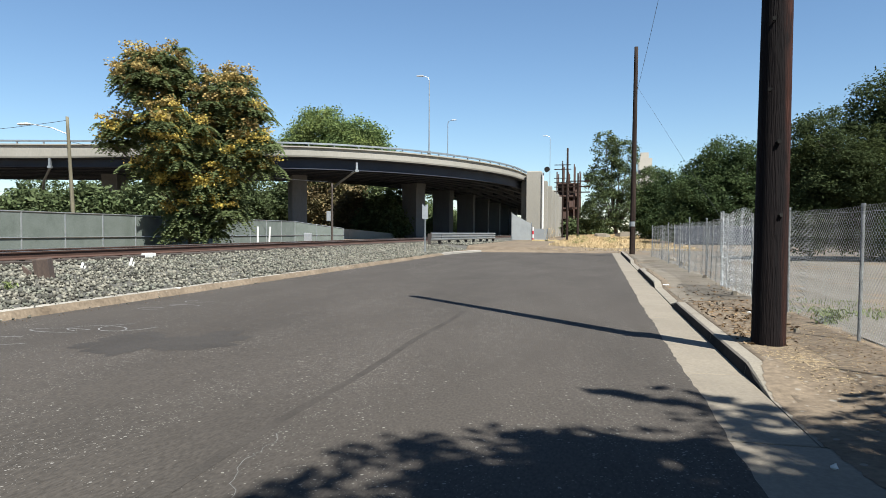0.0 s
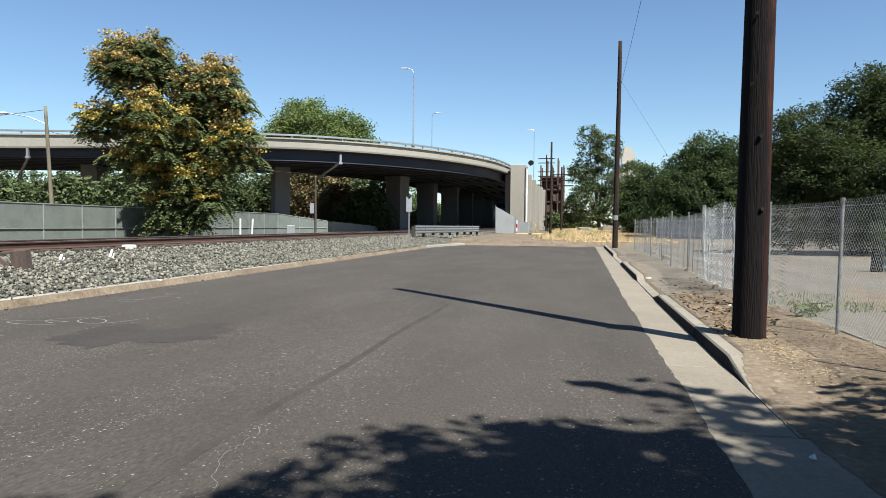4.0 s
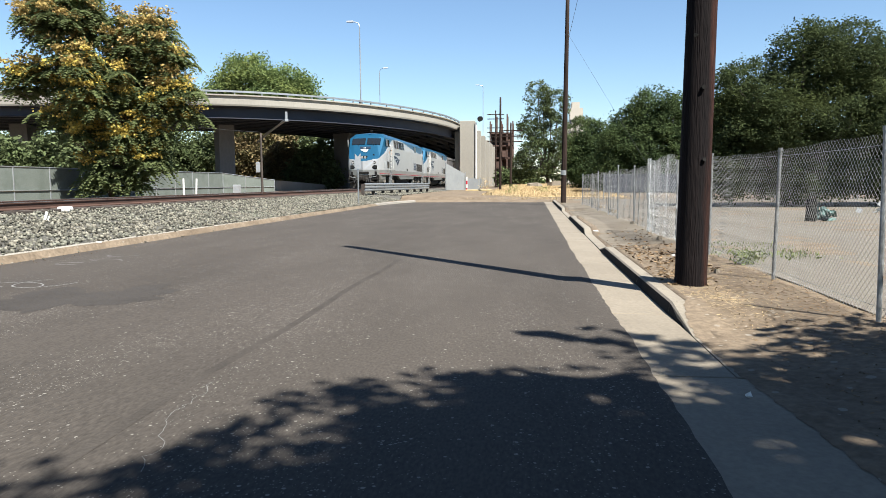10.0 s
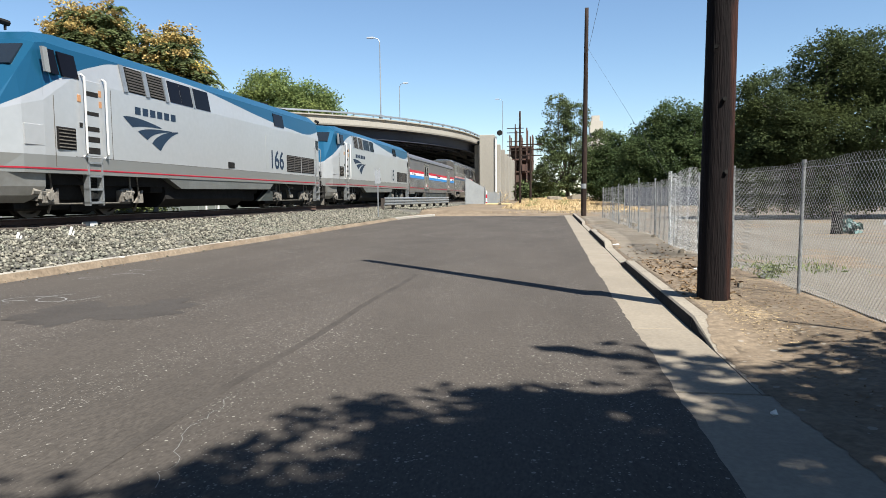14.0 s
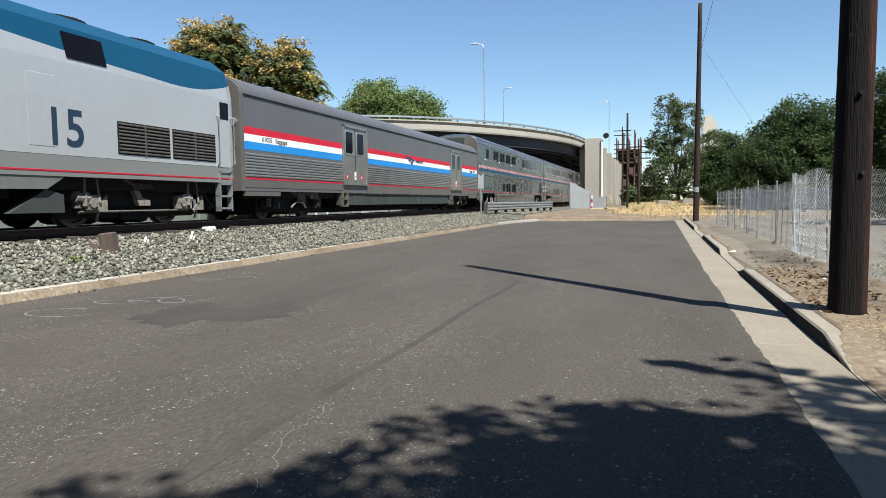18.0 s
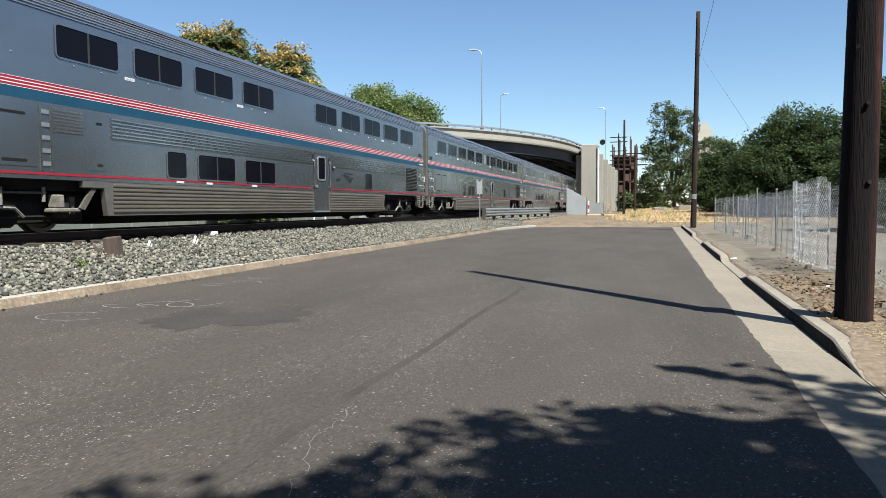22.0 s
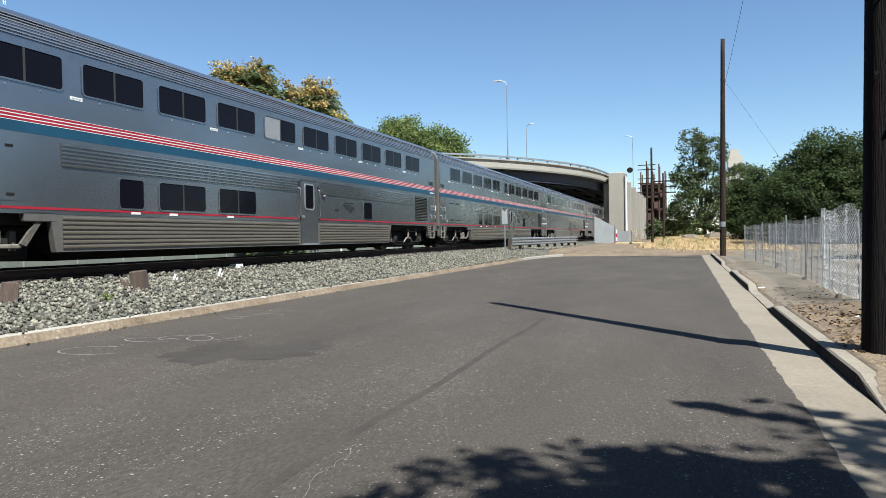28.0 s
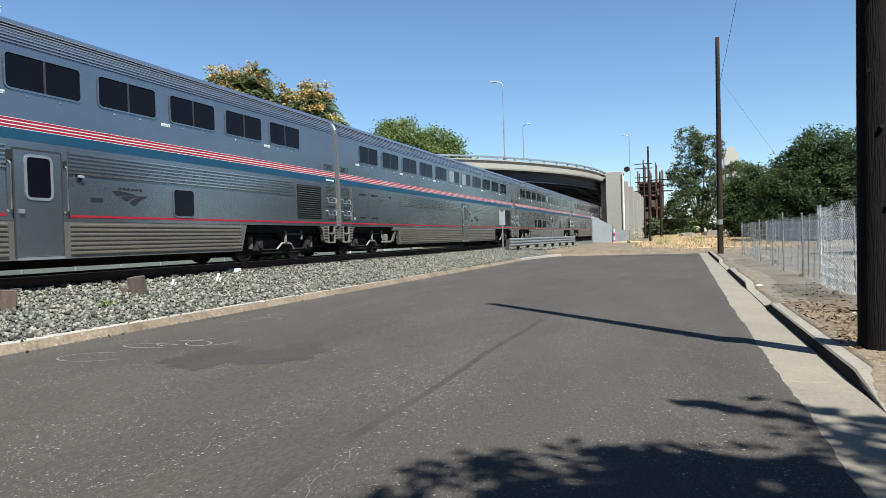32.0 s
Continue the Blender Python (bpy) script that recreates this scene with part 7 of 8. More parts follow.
    part("mark", Build().box(1.2, 1.26, 0.08, 0.092, 2.08, 2.13).box(1.3, 1.36, 0.08, 0.092, 2.0, 2.06).box(1.18, 1.24, 0.08, 0.092, 1.95, 2.0), INK, notice)
    part("buffer_beam", Build().box(-1.4, 1.4, -0.02, 0.3, 0.98, 1.37, 0.02), END_SHADED, car)
    # flat panel; the opening's darkness is painted as black, not hollowed out
    part("end_recess", Build().box(0.85, 1.4, 0.1, 0.122, 1.4, 1.8), BLACK, car)
    part("jumper_box", Build().box(1.06, 1.3, -0.06, 0.14, 1.37, 1.52, 0.02), GALV_DULL, car)
    part("access_plate", Build().box(1.525, 1.537, 1.3, 1.4, 1.44, 1.52), SIGN_GREY, car)
    part("end_lamp", Build().tube([(1.28, 0.2, 3.02), (1.28, 0.06, 3.02)], 0.055, 10), BLACK, car)
    swoosh(car, 1.53, door_y + emblem, 1.84, 0.98, INK, "dark three-finned emblem")
    word_bars(car, 1.53, door_y + emblem + 0.18, 1.875, 0.68, 0.045, 6, INK, "dark bar of a painted name")
    word_bars(car, 1.535, 25.0, 2.69, 0.55, 0.05, 8, WHITE, "small white bar of a painted word")
    lettering("car_number", number, 0.24, INK, SIDE_TEXT(1.533, 0.36, 3.06), car, "dark painted car number")
    lettering("car_number", number, 0.24, INK, SIDE_TEXT(1.533, 24.87, 3.06), car, "dark painted car number")
    truck(car, 3.1, 2.6, 0.457)
    truck(car, 22.8, 2.6, 0.457)
    end_gear(car, 0.0, 1)
    end_gear(car, 25.91, -1)
    return car


UP = [1.85 + 2.02 * k for k in range(11)]
LOW = [6.83, 7.96, 10.02]
dorm = superliner("stainless double-deck coach with red, white and teal stripes", "39014", [(2.15,), 4.21, 6.25, 8.3, 10.35, 14.55, 16.55, 18.55, 20.6, 22.55], [7.2, 8.33, 10.37], 14.4, lower_single=18.55, ladder=True)
sleeper = superliner("stainless double-deck sleeping coach with dark paired windows", "32048", UP, LOW, 13.95, blinds=(5,), lower_single=18.2, emblem=-1.75)
sleeper_c = superliner("stainless double-deck sleeping coach with one drawn blind", "32002", [y + 0.15 for y in UP], [y + 0.05 for y in LOW], 13.9, blinds=(5,), lower_single=18.2, emblem=2.65)
sleeper_b = superliner("stainless double-deck coach with a half window amid paired ones", "32085", [1.9, 3.92, 5.93, 7.92, 9.9, (12.72,), 13.86, 15.86, 17.88, 19.88, 21.86], [6.77, 7.9, 9.92], 13.95, lower_single=17.9)
diner = superliner("stainless double-deck coach without lower windows", "38015", UP, [], 13.9, blinds=(5, 6), lower_single=0)

# baggage car


def baggage_car():
    car = thing("baggage_car", "grey baggage car with broad red, white and blue stripes", "railway car")
    arc = [(1.53 * math.cos(a) ** 0.8, 3.66 + 0.62 * math.sin(a) ** 0.9) for a in (radians(q) for q in (0, 8, 16, 24, 33, 43, 54, 66, 78))]
    prof = [(1.53, 1.0)] + arc + [(0, 4.28)] + [(-x, z) for x, z in arc[::-1]] + [(-1.53, 1.0)]
    part("body", Build().prism_y(prof, 0.35, 25.65), BAG_SIDE, car)
    for ya, yb in ((0.2, 0.36), (25.64, 25.8)):
        part("end_wall", Build().prism_y([(x * 0.99, z if z < 3 else z - 0.02) for x, z in prof], ya, yb), STEEL_DIRTY, car, "brown-grimed end wall")
        part("diaphragm", Build().box(-0.6, 0.6, ya - 0.2 if ya < 1 else yb - 0.02, ya + 0.02 if ya < 1 else yb + 0.2, 1.4, 3.7, 0.05), RUBBER, car)
    part("end_lamp", Build().tube([(1.3, 0.22, 2.9), (1.3, 0.14, 2.9)], 0.12, 10), GALV, car)
    part("drip_rail", panel(Build(), 1.53, 0.35, 25.65, 3.64, 3.68, 0.03), BLACK, car)
    segs = [(0.36, 6.47), (8.6, 19.9), (22.0, 25.64)]
    for a, c in segs:
        part("red_band", panel(Build(), 1.53, a, c, 2.59, 2.79, 0.004), RED, car, "red painted band")
        part("white_band", panel(Build(), 1.53, a, c, 2.385, 2.59, 0.004), WHITE, car, "white painted band")
        part("blue_band", panel(Build(), 1.53, a, c, 2.16, 2.385, 0.004), BLUE, car, "bright blue painted band")
        part("red_line", panel(Build(), 1.53, a, c, 1.33, 1.37, 0.006), RED, car, "thin red painted line")
        part("side_ribs", ribs(Build(), 1.53, a + 0.02, c - 0.02, 1.4, 2.08, 0.085, 0.028), BAG_RIB, car, "fluted stainless siding")
        part("sill", panel(Build(), 1.53, a, c, 1.0 if 1 < a < 20 else 1.1, 1.32, 0.012), STEEL_DIRTY, car)
    for y in (6.49, 19.92):
        d = part("door", Build().box(1.5, 1.56, y + 0.05, y + 2.05, 1.38, 3.4, 0.01), DOOR_STEEL, car, "dull steel double door")
        part("door_frame", Build().box(1.5, 1.6, y, y + 0.1, 1.34, 3.48).box(1.5, 1.6, y + 2.02, y + 2.12, 1.34, 3.48).box(1.5, 1.6, y, y + 2.12, 3.4, 3.48).box(1.5, 1.62, y, y + 2.12, 1.3, 1.38), DOOR_STEEL, d)
        part("door_seam", Build().box(1.555, 1.565, y + 1.04, y + 1.07, 1.4, 3.4), BLACK, d)
        for k in (0.22, 1.2):
            window(d, y + k, y + k + 0.6, 2.46, 3.24, 1.562, False, frame_mat=GALV, w=0.045)
        for k, mtl in ((0.25, RED), (0.95, WHITE_PAINT), (1.5, RED)):
            part("notice", Build().box(1.56, 1.568, y + k, y + k + 0.15, 1.5, 1.7 if mtl is RED else 1.8), mtl, d)
            part("notice_mark", Build().box(1.567, 1.571, y + k + 0.04, y + k + 0.11, 1.6, 1.64).box(1.567, 1.571, y + k + 0.07, y + k + 0.1, 1.53, 1.6), WHITE_PAINT if mtl is RED else RED, d)
        part("latch", Build().tube([(1.56, y + 0.98, 2.42), (1.6, y + 0.98, 2.42)], 0.025, 6), GALV_DULL, d)
        part("step_ladder", Build().box(1.42, 1.58, y - 0.1, y - 0.05, 0.5, 1.05).box(1.42, 1.58, y + 0.3, y + 0.35, 0.5, 1.05).box(1.42, 1.58, y - 0.1, y + 0.35, 0.5, 0.55).box(1.42, 1.58, y - 0.1, y + 0.35, 0.76, 0.8), GEAR, car)
    for sx in (1, -1):
        part("skirt", Build().prism_x([(6.3, 0.56), (19.6, 0.56), (19.6, 1.0), (6.3, 1.0)], min(1.34 * sx, 1.48 * sx), max(1.34 * sx, 1.48 * sx)), BAG_LOW, car, "dark green-grey equipment skirt")
    part("floor_frame", Build().box(-1.3, 1.3, 0.5, 25.5, 0.8, 1.02), BLACK, car)
    part("underfloor", Build().box(-1.3, 1.3, 6.4, 19.5, 0.5, 0.79), BLACK, car)
    part("keel_tank", Build().box(-0.8, 0.8, 6.0, 19.8, 0.3, 0.49, 0.03), BLACK, car)
    for yc in (3.6, 22.4):
        for pr in ([(-0.5, 1.0), (0.45, 1.0), (0.45, 0.6)], [(0.6, 1.0), (1.3, 1.0), (1.45, 0.74), (0.85, 0.8)]):
            part("gusset", Build().prism_x([(yc + a, c) for a, c in pr], 1.28, 1.34), GEAR, car, "dusty steel gusset plate")
    for k in range(7):
        part("skirt_seam", Build().box(1.475, 1.486, 7.6 + 1.78 * k, 7.63 + 1.78 * k, 0.57, 1.0), STEEL_DIRTY, car)
        part("skirt_latch", Build().box(1.475, 1.49, 8.3 + 1.78 * k, 8.42 + 1.78 * k, 0.95, 0.98), GALV, car)
    for a, c in ((0.36, 2.2), (23.8, 25.64)):
        part("end_skirt", panel(Build(), 1.42, a, c, 0.86, 1.11, 0.1), STEEL_DIRTY, car)
    part("roof_vent", Build().tube([(0.7, 2.9, 4.0), (0.7, 2.9, 4.27)], 0.22, 12), ROOF_STEEL, car)
    part("roof_vent", Build().tube([(0.7, 21, 4.0), (0.7, 21, 4.27)], 0.22, 12), ROOF_STEEL, car)
    swoosh(car, 1.536, 13.0, 2.72, 1.25, TEAL, "blue three-finned emblem")
    word_bars(car, 1.536, 14.3, 2.5, 1.05, 0.1, 6, INK, "dark bar of a painted name")
    lettering("car_words", "61055   Baggage", 0.19, INK, SIDE_TEXT(1.536, 1.25, 2.435) @ Matrix.Diagonal((1.13, 1, 1, 1)), car, "dark painted number and word")
    lettering("car_words", "Baggage  61055", 0.2, INK, SIDE_TEXT(1.536, 23.9, 2.43), car, "dark painted word and number")
    truck(car, 3.6, 2.6, 0.457)
    truck(car, 22.4, 2.6, 0.457)
    end_gear(car, 0.0, 1)
    end_gear(car, 26.0, -1)
    return car


baggage = baggage_car()

# locomotives


def loco_paint():
    """Silver side, blue above a swept line, grey sill band."""
    m = mat("locomotive_paint", (0.4, 0.4, 0.398), 0.32, 0.5, var=0.12, scale=0.5, grain=0.03, gscale=6, bump=0, col2=(0.355, 0.35, 0.338))
    n, l = m.node_tree.nodes, m.node_tree.links
    b = n["Principled BSDF"]
    src = b.inputs["Base Color"].links[0].from_socket
    tc, sep = n.new("ShaderNodeTexCoord"), n.new("ShaderNodeSeparateXYZ")
    l.new(tc.outputs["Object"], sep.inputs[0])
    ny = n.new("ShaderNodeMapRange")
    ny.inputs[1].default_value, ny.inputs[2].default_value = -1.0, 21.0
    l.new(sep.outputs[1], ny.inputs[0])
    fc = n.new("ShaderNodeFloatCurve")
    cv = fc.mapping.curves[0]
    pts = [(-1.0, 2.16), (1.2, 2.24), (1.5, 2.37), (1.75, 2.52), (2.65, 2.98), (3.5, 3.42), (4.6, 3.84), (5.4, 4.04), (6.5, 4.1), (9.8, 4.1), (10.8, 4.03), (12, 3.92), (14.5, 3.7), (17.5, 3.53), (19.2, 3.48), (20.4, 3.66), (21.0, 3.85)]
    cv.points[0].location, cv.points[1].location = ((pts[0][0] + 1) / 22, pts[0][1] / 5), ((pts[-1][0] + 1) / 22, pts[-1][1] / 5)
    for y, z in pts[1:-1]:
        cv.points.new((y + 1) / 22, z / 5)
    fc.mapping.update()
    l.new(ny.outputs[0], fc.inputs["Value"])
    nz = n.new("ShaderNodeMath")
    nz.operation = "MULTIPLY"
    nz.inputs[1].default_value = 0.2
    l.new(sep.outputs[2], nz.inputs[0])
    up = n.new("ShaderNodeMath")
    up.operation = "GREATER_THAN"
    l.new(nz.outputs[0], up.inputs[0])
    l.new(fc.outputs[0], up.inputs[1])
    mx = n.new("ShaderNodeMix")
    mx.data_type = "RGBA"
    mx.inputs[7].default_value = (0.012, 0.078, 0.145, 1)
    l.new(up.outputs[0], mx.inputs[0])
    l.new(src, mx.inputs[6])
    lo = n.new("ShaderNodeMath")
    lo.operation = "LESS_THAN"
    lo.inputs[1].default_value = 1.6
    l.new(sep.outputs[2], lo.inputs[0])
    mx2 = n.new("ShaderNodeMix")
    mx2.data_type = "RGBA"
    mx2.inputs[7].default_value = (0.215, 0.213, 0.2, 1)
    l.new(lo.outputs[0], mx2.inputs[0])
    l.new(mx.outputs[2], mx2.inputs[6])
    l.new(mx2.outputs[2], b.inputs["Base Color"])
    return m


LOCO = loco_paint()
SILL_GREY = mat("grimed_sill_paint", (0.14, 0.143, 0.134), 0.4, 0.4, var=0.25, scale=1.5, grain=0.06, gscale=10, bump=0, col2=(0.1, 0.1, 0.092))
PILOT_GREY = mat("dusty_silver_pilot", (0.215, 0.21, 0.196), 0.34, 0.55, var=0.3, scale=1.5, grain=0.06, gscale=10, bump=0, col2=(0.15, 0.14, 0.12))


NOSE_PARTS = ("body", "windscreen", "wiper", "headlamp", "lamp_lens", "number_light", "marker_light", "headlight_pair", "headlight_bezel", "number_board", "nose_emblem", "pilot", "belt_seam", "hatch", "nose_line", "coupler", "coupler_pocket", "walk_step", "grab_rail", "hose", "cut_lever", "pilot_side", "ditch_lamp", "lamp_bezel", "plough", "buffer_plate", "step_hanger", "corner_light", "hose_end", "jumper_socket")


def nose_y(y):
    """Depth of the cab front: the nose sits well behind the coupler's face."""
    return float(np.interp(y, [-0.75, -0.24, -0.12, 0.12, 0.83, 1.22, 1.75, 3.0, 5.0], [0.4, 1.23, 1.5, 1.72, 2.35, 2.75, 3.1, 3.7, 5.0]))


def shape_nose(car):
    """Draw the cab front in to its short form, tapered towards the prow."""
    for o in car.children:
        kind = o.name.split(".")[0]
        if kind in NOSE_PARTS:
            for v in o.data.vertices:
                y = v.co.y
                if y < 5.0:
                    v.co.x *= float(np.interp(y, [-0.3, 0.12, 0.75, 1.32, 2.2], [0.88, 0.84, 0.92, 0.97, 1.0]))
                    v.co.y = nose_y(y)
        elif kind == "board_number":
            m = o.matrix_basis.copy()
            m[1][3] = nose_y(m[1][3])
            o.matrix_basis = m


def locomotive(number, label):
    car = thing("locomotive", label, "locomotive", group="locomotives of the train")
    H = 1.52
    # rings of (x, z): bottom, belt, shoulder, eave, roof edge, roof
    rings = [
        (0.0, [(1.27, 1.2), (1.31, 1.6), (1.33, 2.38), (1.31, 2.43), (1.0, 2.39), (0.0, 2.36)]),
        (0.12, [(1.38, 1.2), (1.42, 1.6), (1.42, 2.46), (1.38, 2.58), (1.0, 2.6), (0.0, 2.62)]),
        (0.75, [(1.5, 1.2), (1.5, 1.6), (1.5, 2.65), (1.40, 3.34), (1.0, 3.42), (0.0, 3.44)]),
        (1.32, [(H, 1.2), (H, 1.6), (H, 2.8), (1.38, 4.05), (1.0, 4.14), (0.0, 4.16)]),
        (1.75, [(H, 1.2), (H, 1.6), (H, 3.0), (1.36, 4.12), (1.0, 4.36), (0.0, 4.4)]),
        (3.0, [(H, 1.2), (H, 1.6), (H, 3.4), (1.42, 4.08), (1.05, 4.42), (0.0, 4.5)]),
        (5.0, [(H, 1.2), (H, 1.6), (H, 3.4), (1.45, 4.1), (1.05, 4.42), (0.0, 4.5)]),
        (20.7, [(H, 1.2), (H, 1.6), (H, 3.4), (1.45, 4.1), (1.05, 4.42), (0.0, 4.5)]),
        (20.95, [(H - 0.06, 1.2), (H - 0.06, 1.6), (H - 0.06, 3.4), (1.36, 3.94), (1.0, 4.32), (0.0, 4.4)]),
    ]
    vs, fs = [], []
    n = 11
    for y, r in rings:
        vs += [(x, y, z) for x, z in r] + [(-x, y, z) for x, z in r[-2::-1]]
    # pointed prow: the middle of the front sits ahead of its sides
    vs[5] = (0.0, -0.24, 2.24)
    for i, sx in ((4, 1), (6, -1)):
        vs[i] = (sx, -0.072, 2.38)
    for r in range(len(rings) - 1):
        for i in range(n - 1):
            fs.append((r * n + i, r * n + n + i, r * n + n + i + 1, r * n + i + 1))
        fs.append((r * n + n - 1, r * n + 2 * n - 1, r * n + n, r * n))
    k = (len(rings) - 1) * n
    fs.append(tuple(range(k + n - 1, k - 1, -1)))
    o = len(vs)
    vs += [(0.0, -0.24, 1.2), (0.0, -0.24, 1.6)]
    fs += [(0, 1, o + 1, o), (1, 2, 3, 4, 5, o + 1), (o, o + 1, 9, 10), (o + 1, 5, 6, 7, 8, 9), (0, o, 10)]
    part("body", Build().add(vs, fs), LOCO, car)
    # windscreens, on the sloped face
    for sx in (1, -1):
        a, c = 0.07 * sx, 1.2 * sx
        pts = [(a, 0.83, 3.55), (c, 0.83, 3.51), (c * 0.97, 1.22, 4.0), (a * 0.97, 1.22, 4.03)]
        pts = pts if sx > 0 else pts[::-1]
        nv = Vector((0, -0.8, 0.6)) * 0.035
        part("windscreen", Build().add([tuple(Vector(p) + nv) for p in pts] + [tuple(Vector(p) - nv) for p in pts], [(0, 1, 2, 3), (7, 6, 5, 4), (0, 4, 5, 1), (1, 5, 6, 2), (2, 6, 7, 3), (3, 7, 4, 0)]), CAB_GLASS, car, "dark slanted windscreen")
        part("wiper", Build().tube([(a * 0.5 + c * 0.5, 0.74, 3.44), (a * 0.6 + c * 0.4, 0.96, 3.78)], 0.014, 5), BLACK, car)
        x = 0.95 * sx
        part("headlamp", Build().tube([(x, 0.1, 2.15), (x, -0.1, 2.14)], 0.145, 14), PILOT_GREY, car)
        part("lamp_bezel", Build().tube([(x, 0.1, 2.15), (x, -0.125, 2.14)], 0.11, 14), BLACK, car)
        part("lamp_lens", Build().tube([(x, 0.0, 2.145), (x, -0.14, 2.14)], 0.075, 12), LAMP_GLASS, car)
        part("number_light", Build().box(x - 0.24, x + 0.24, -0.13, 0.1, 1.65, 1.94, 0.02), BLACK, car)
        for dx in (-0.11, 0.11):
            part("ditch_lamp", Build().tube([(x + dx, 0.1, 1.78), (x + dx, -0.142, 1.78)], 0.075, 12), CAB_GLASS, car)
        part("marker_light", Build().tube([(0.85 * sx, 0.3, 2.72), (0.85 * sx, 0.18, 2.7)], 0.08, 10), BLACK, car)
        part("mirror", Build().add([(sx * x, y - 0.16 * (z - 3.4), z) for x in (1.5, 1.56) for y in (2.84, 2.99) for z in (3.42, 3.95)], [(0, 1, 3, 2), (4, 6, 7, 5), (0, 4, 5, 1), (2, 3, 7, 6), (0, 2, 6, 4), (1, 5, 7, 3)] if sx > 0 else [(2, 3, 1, 0), (5, 7, 6, 4), (1, 5, 4, 0), (6, 7, 3, 2), (4, 6, 2, 0), (3, 7, 5, 1)]), SHEET, car, "pale folding mirror")
        # cab side windows, grilles, doors
        s = 1 if sx > 0 else -1

        def side(name, y0, y1, z0, z1, mtl, t=0.03, xx=H, parent=car, lab=""):
            return part(name, Build().box(min(s * (xx - 0.03), s * (xx + t)), max(s * (xx - 0.03), s * (xx + t)), y0, y1, z0, z1, 0.008), mtl, parent, lab)
        def leaning(name, y0, y1, z0, z1, mtl, t, parent=car, lab=""):
            """Panel lying on the inclined upper side, its ends raked forward."""
            def at(y, z, out):
                x = H - 0.01 - (z - 3.4) / 0.7 * (H - 1.45) if z > 3.4 else H - 0.01
                return (s * (x + out), y - 0.16 * (z - 3.4), z)
            vs = [at(y, z, out) for out in (-0.02, t + 0.01) for y, z in ((y0, z0), (y1, z0), (y1, z1), (y0, z1))]
            fs = [(4, 5, 6, 7), (3, 2, 1, 0), (0, 1, 5, 4), (1, 2, 6, 5), (2, 3, 7, 6), (3, 0, 4, 7)]
            return part(name, Build().add(vs, fs if s > 0 else [f[::-1] for f in fs]), mtl, parent, lab)
        leaning("cab_window", 3.06, 3.3, 3.42, 3.95, TINT, 0.012)
        leaning("cab_window", 3.4, 3.95, 3.42, 3.95, TINT, 0.012)
        for a0 in (5.88, 6.86):
            g = leaning("roof_grille", a0, a0 + 0.76, 3.42, 4.06, BLACK, 0.012, car, "dark intake grille")
            for i in range(8):
                leaning("louvre", a0 + 0.02, a0 + 0.74, 3.45 + i * 0.075, 3.49 + i * 0.075, GRILLE, 0.03, g)
        for a0, a1 in ((5.66, 5.84), (6.66, 6.84), (7.64, 7.8)):
            leaning("grille_post", a0, a1, 3.4, 4.08, GALV, 0.03)
        for a0, a1 in ((7.9, 8.52), (8.55, 9.18), (9.36, 10.28)):
            leaning("roof_window", a0, a1, 3.43, 4.04, TINT, 0.014)
        leaning("window_post", 9.22, 9.31, 3.42, 4.06, GALV, 0.02)
        leaning("roof_window", 15.55, 16.55, 3.5, 4.0, TINT, 0.02)
        for a0 in (16.75, 18.47):
            g = side("radiator_grille", a0, a0 + 1.62, 1.72, 2.42, BLACK, 0.012, H, car, "dark louvred radiator grille")
            for i in range(9):
                side("louvre", a0 + 0.03, a0 + 1.59, 1.745 + i * 0.075, 1.785 + i * 0.075, GRILLE, 0.03, H, g)
            side("mullion", a0 + 0.79, a0 + 0.83, 1.72, 2.42, GRILLE, 0.032, H, g)
        g = side("cab_vent", 3.15, 3.75, 1.75, 2.26, BLACK, 0.012, H, car, "dark louvred vent")
        for i in range(6):
            side("louvre", 3.18, 3.72, 1.78 + i * 0.08, 1.81 + i * 0.08, GEAR, 0.03, H, g)
        d = side("cab_door", 4.1, 4.72, 1.65, 3.45, LOCO, 0.008)
        for z0, z1 in ((1.7, 1.86), (1.98, 2.12), (2.24, 2.36), (2.62, 2.72), (3.08, 3.2)):
            side("step_slot", 4.18, 4.6, z0, z1, BLACK, 0.014, H, d)
        for y0, z0 in ((4.62, 2.84), (4.62, 3.1), (3.86, 2.9)):
            side("notice", y0, y0 + 0.11, z0, z0 + 0.17, ORANGE, 0.012, H, d)
        side("builder_plate", 3.9, 4.0, 2.3, 2.42, BLACK, 0.01)
        side("belt_seam", 1.74, 1.76, 1.35, 2.95, GEAR, 0.008)
        side("belt_seam", 5.1, 5.115, 1.6, 3.35, GEAR, 0.004)
        side("sill_seam", 3.72, 20.1, 1.6, 1.615, GEAR, 0.004)
        for y0 in (2.75, 6.05, 16.0, 19.2):
            part("brake_cylinder", Build().tube([(s * 1.25, y0 - 0.2, 0.8), (s * 1.25, y0 + 0.16, 0.78)], 0.1, 10).box(min(s * 1.2, s * 1.32), max(s * 1.2, s * 1.32), y0 + 0.06, y0 + 0.14, 0.52, 0.9, 0.02), GEAR_PALE, car)
            part("damper", Build().tube([(s * 1.3, y0 + 0.02, 0.62), (s * 1.3, y0 + 0.02, 0.9)], 0.055, 8).tube([(s * 1.3, y0 + 0.02, 0.88), (s * 1.3, y0 + 0.02, 1.2)], 0.03, 8), GEAR_PALE, car)
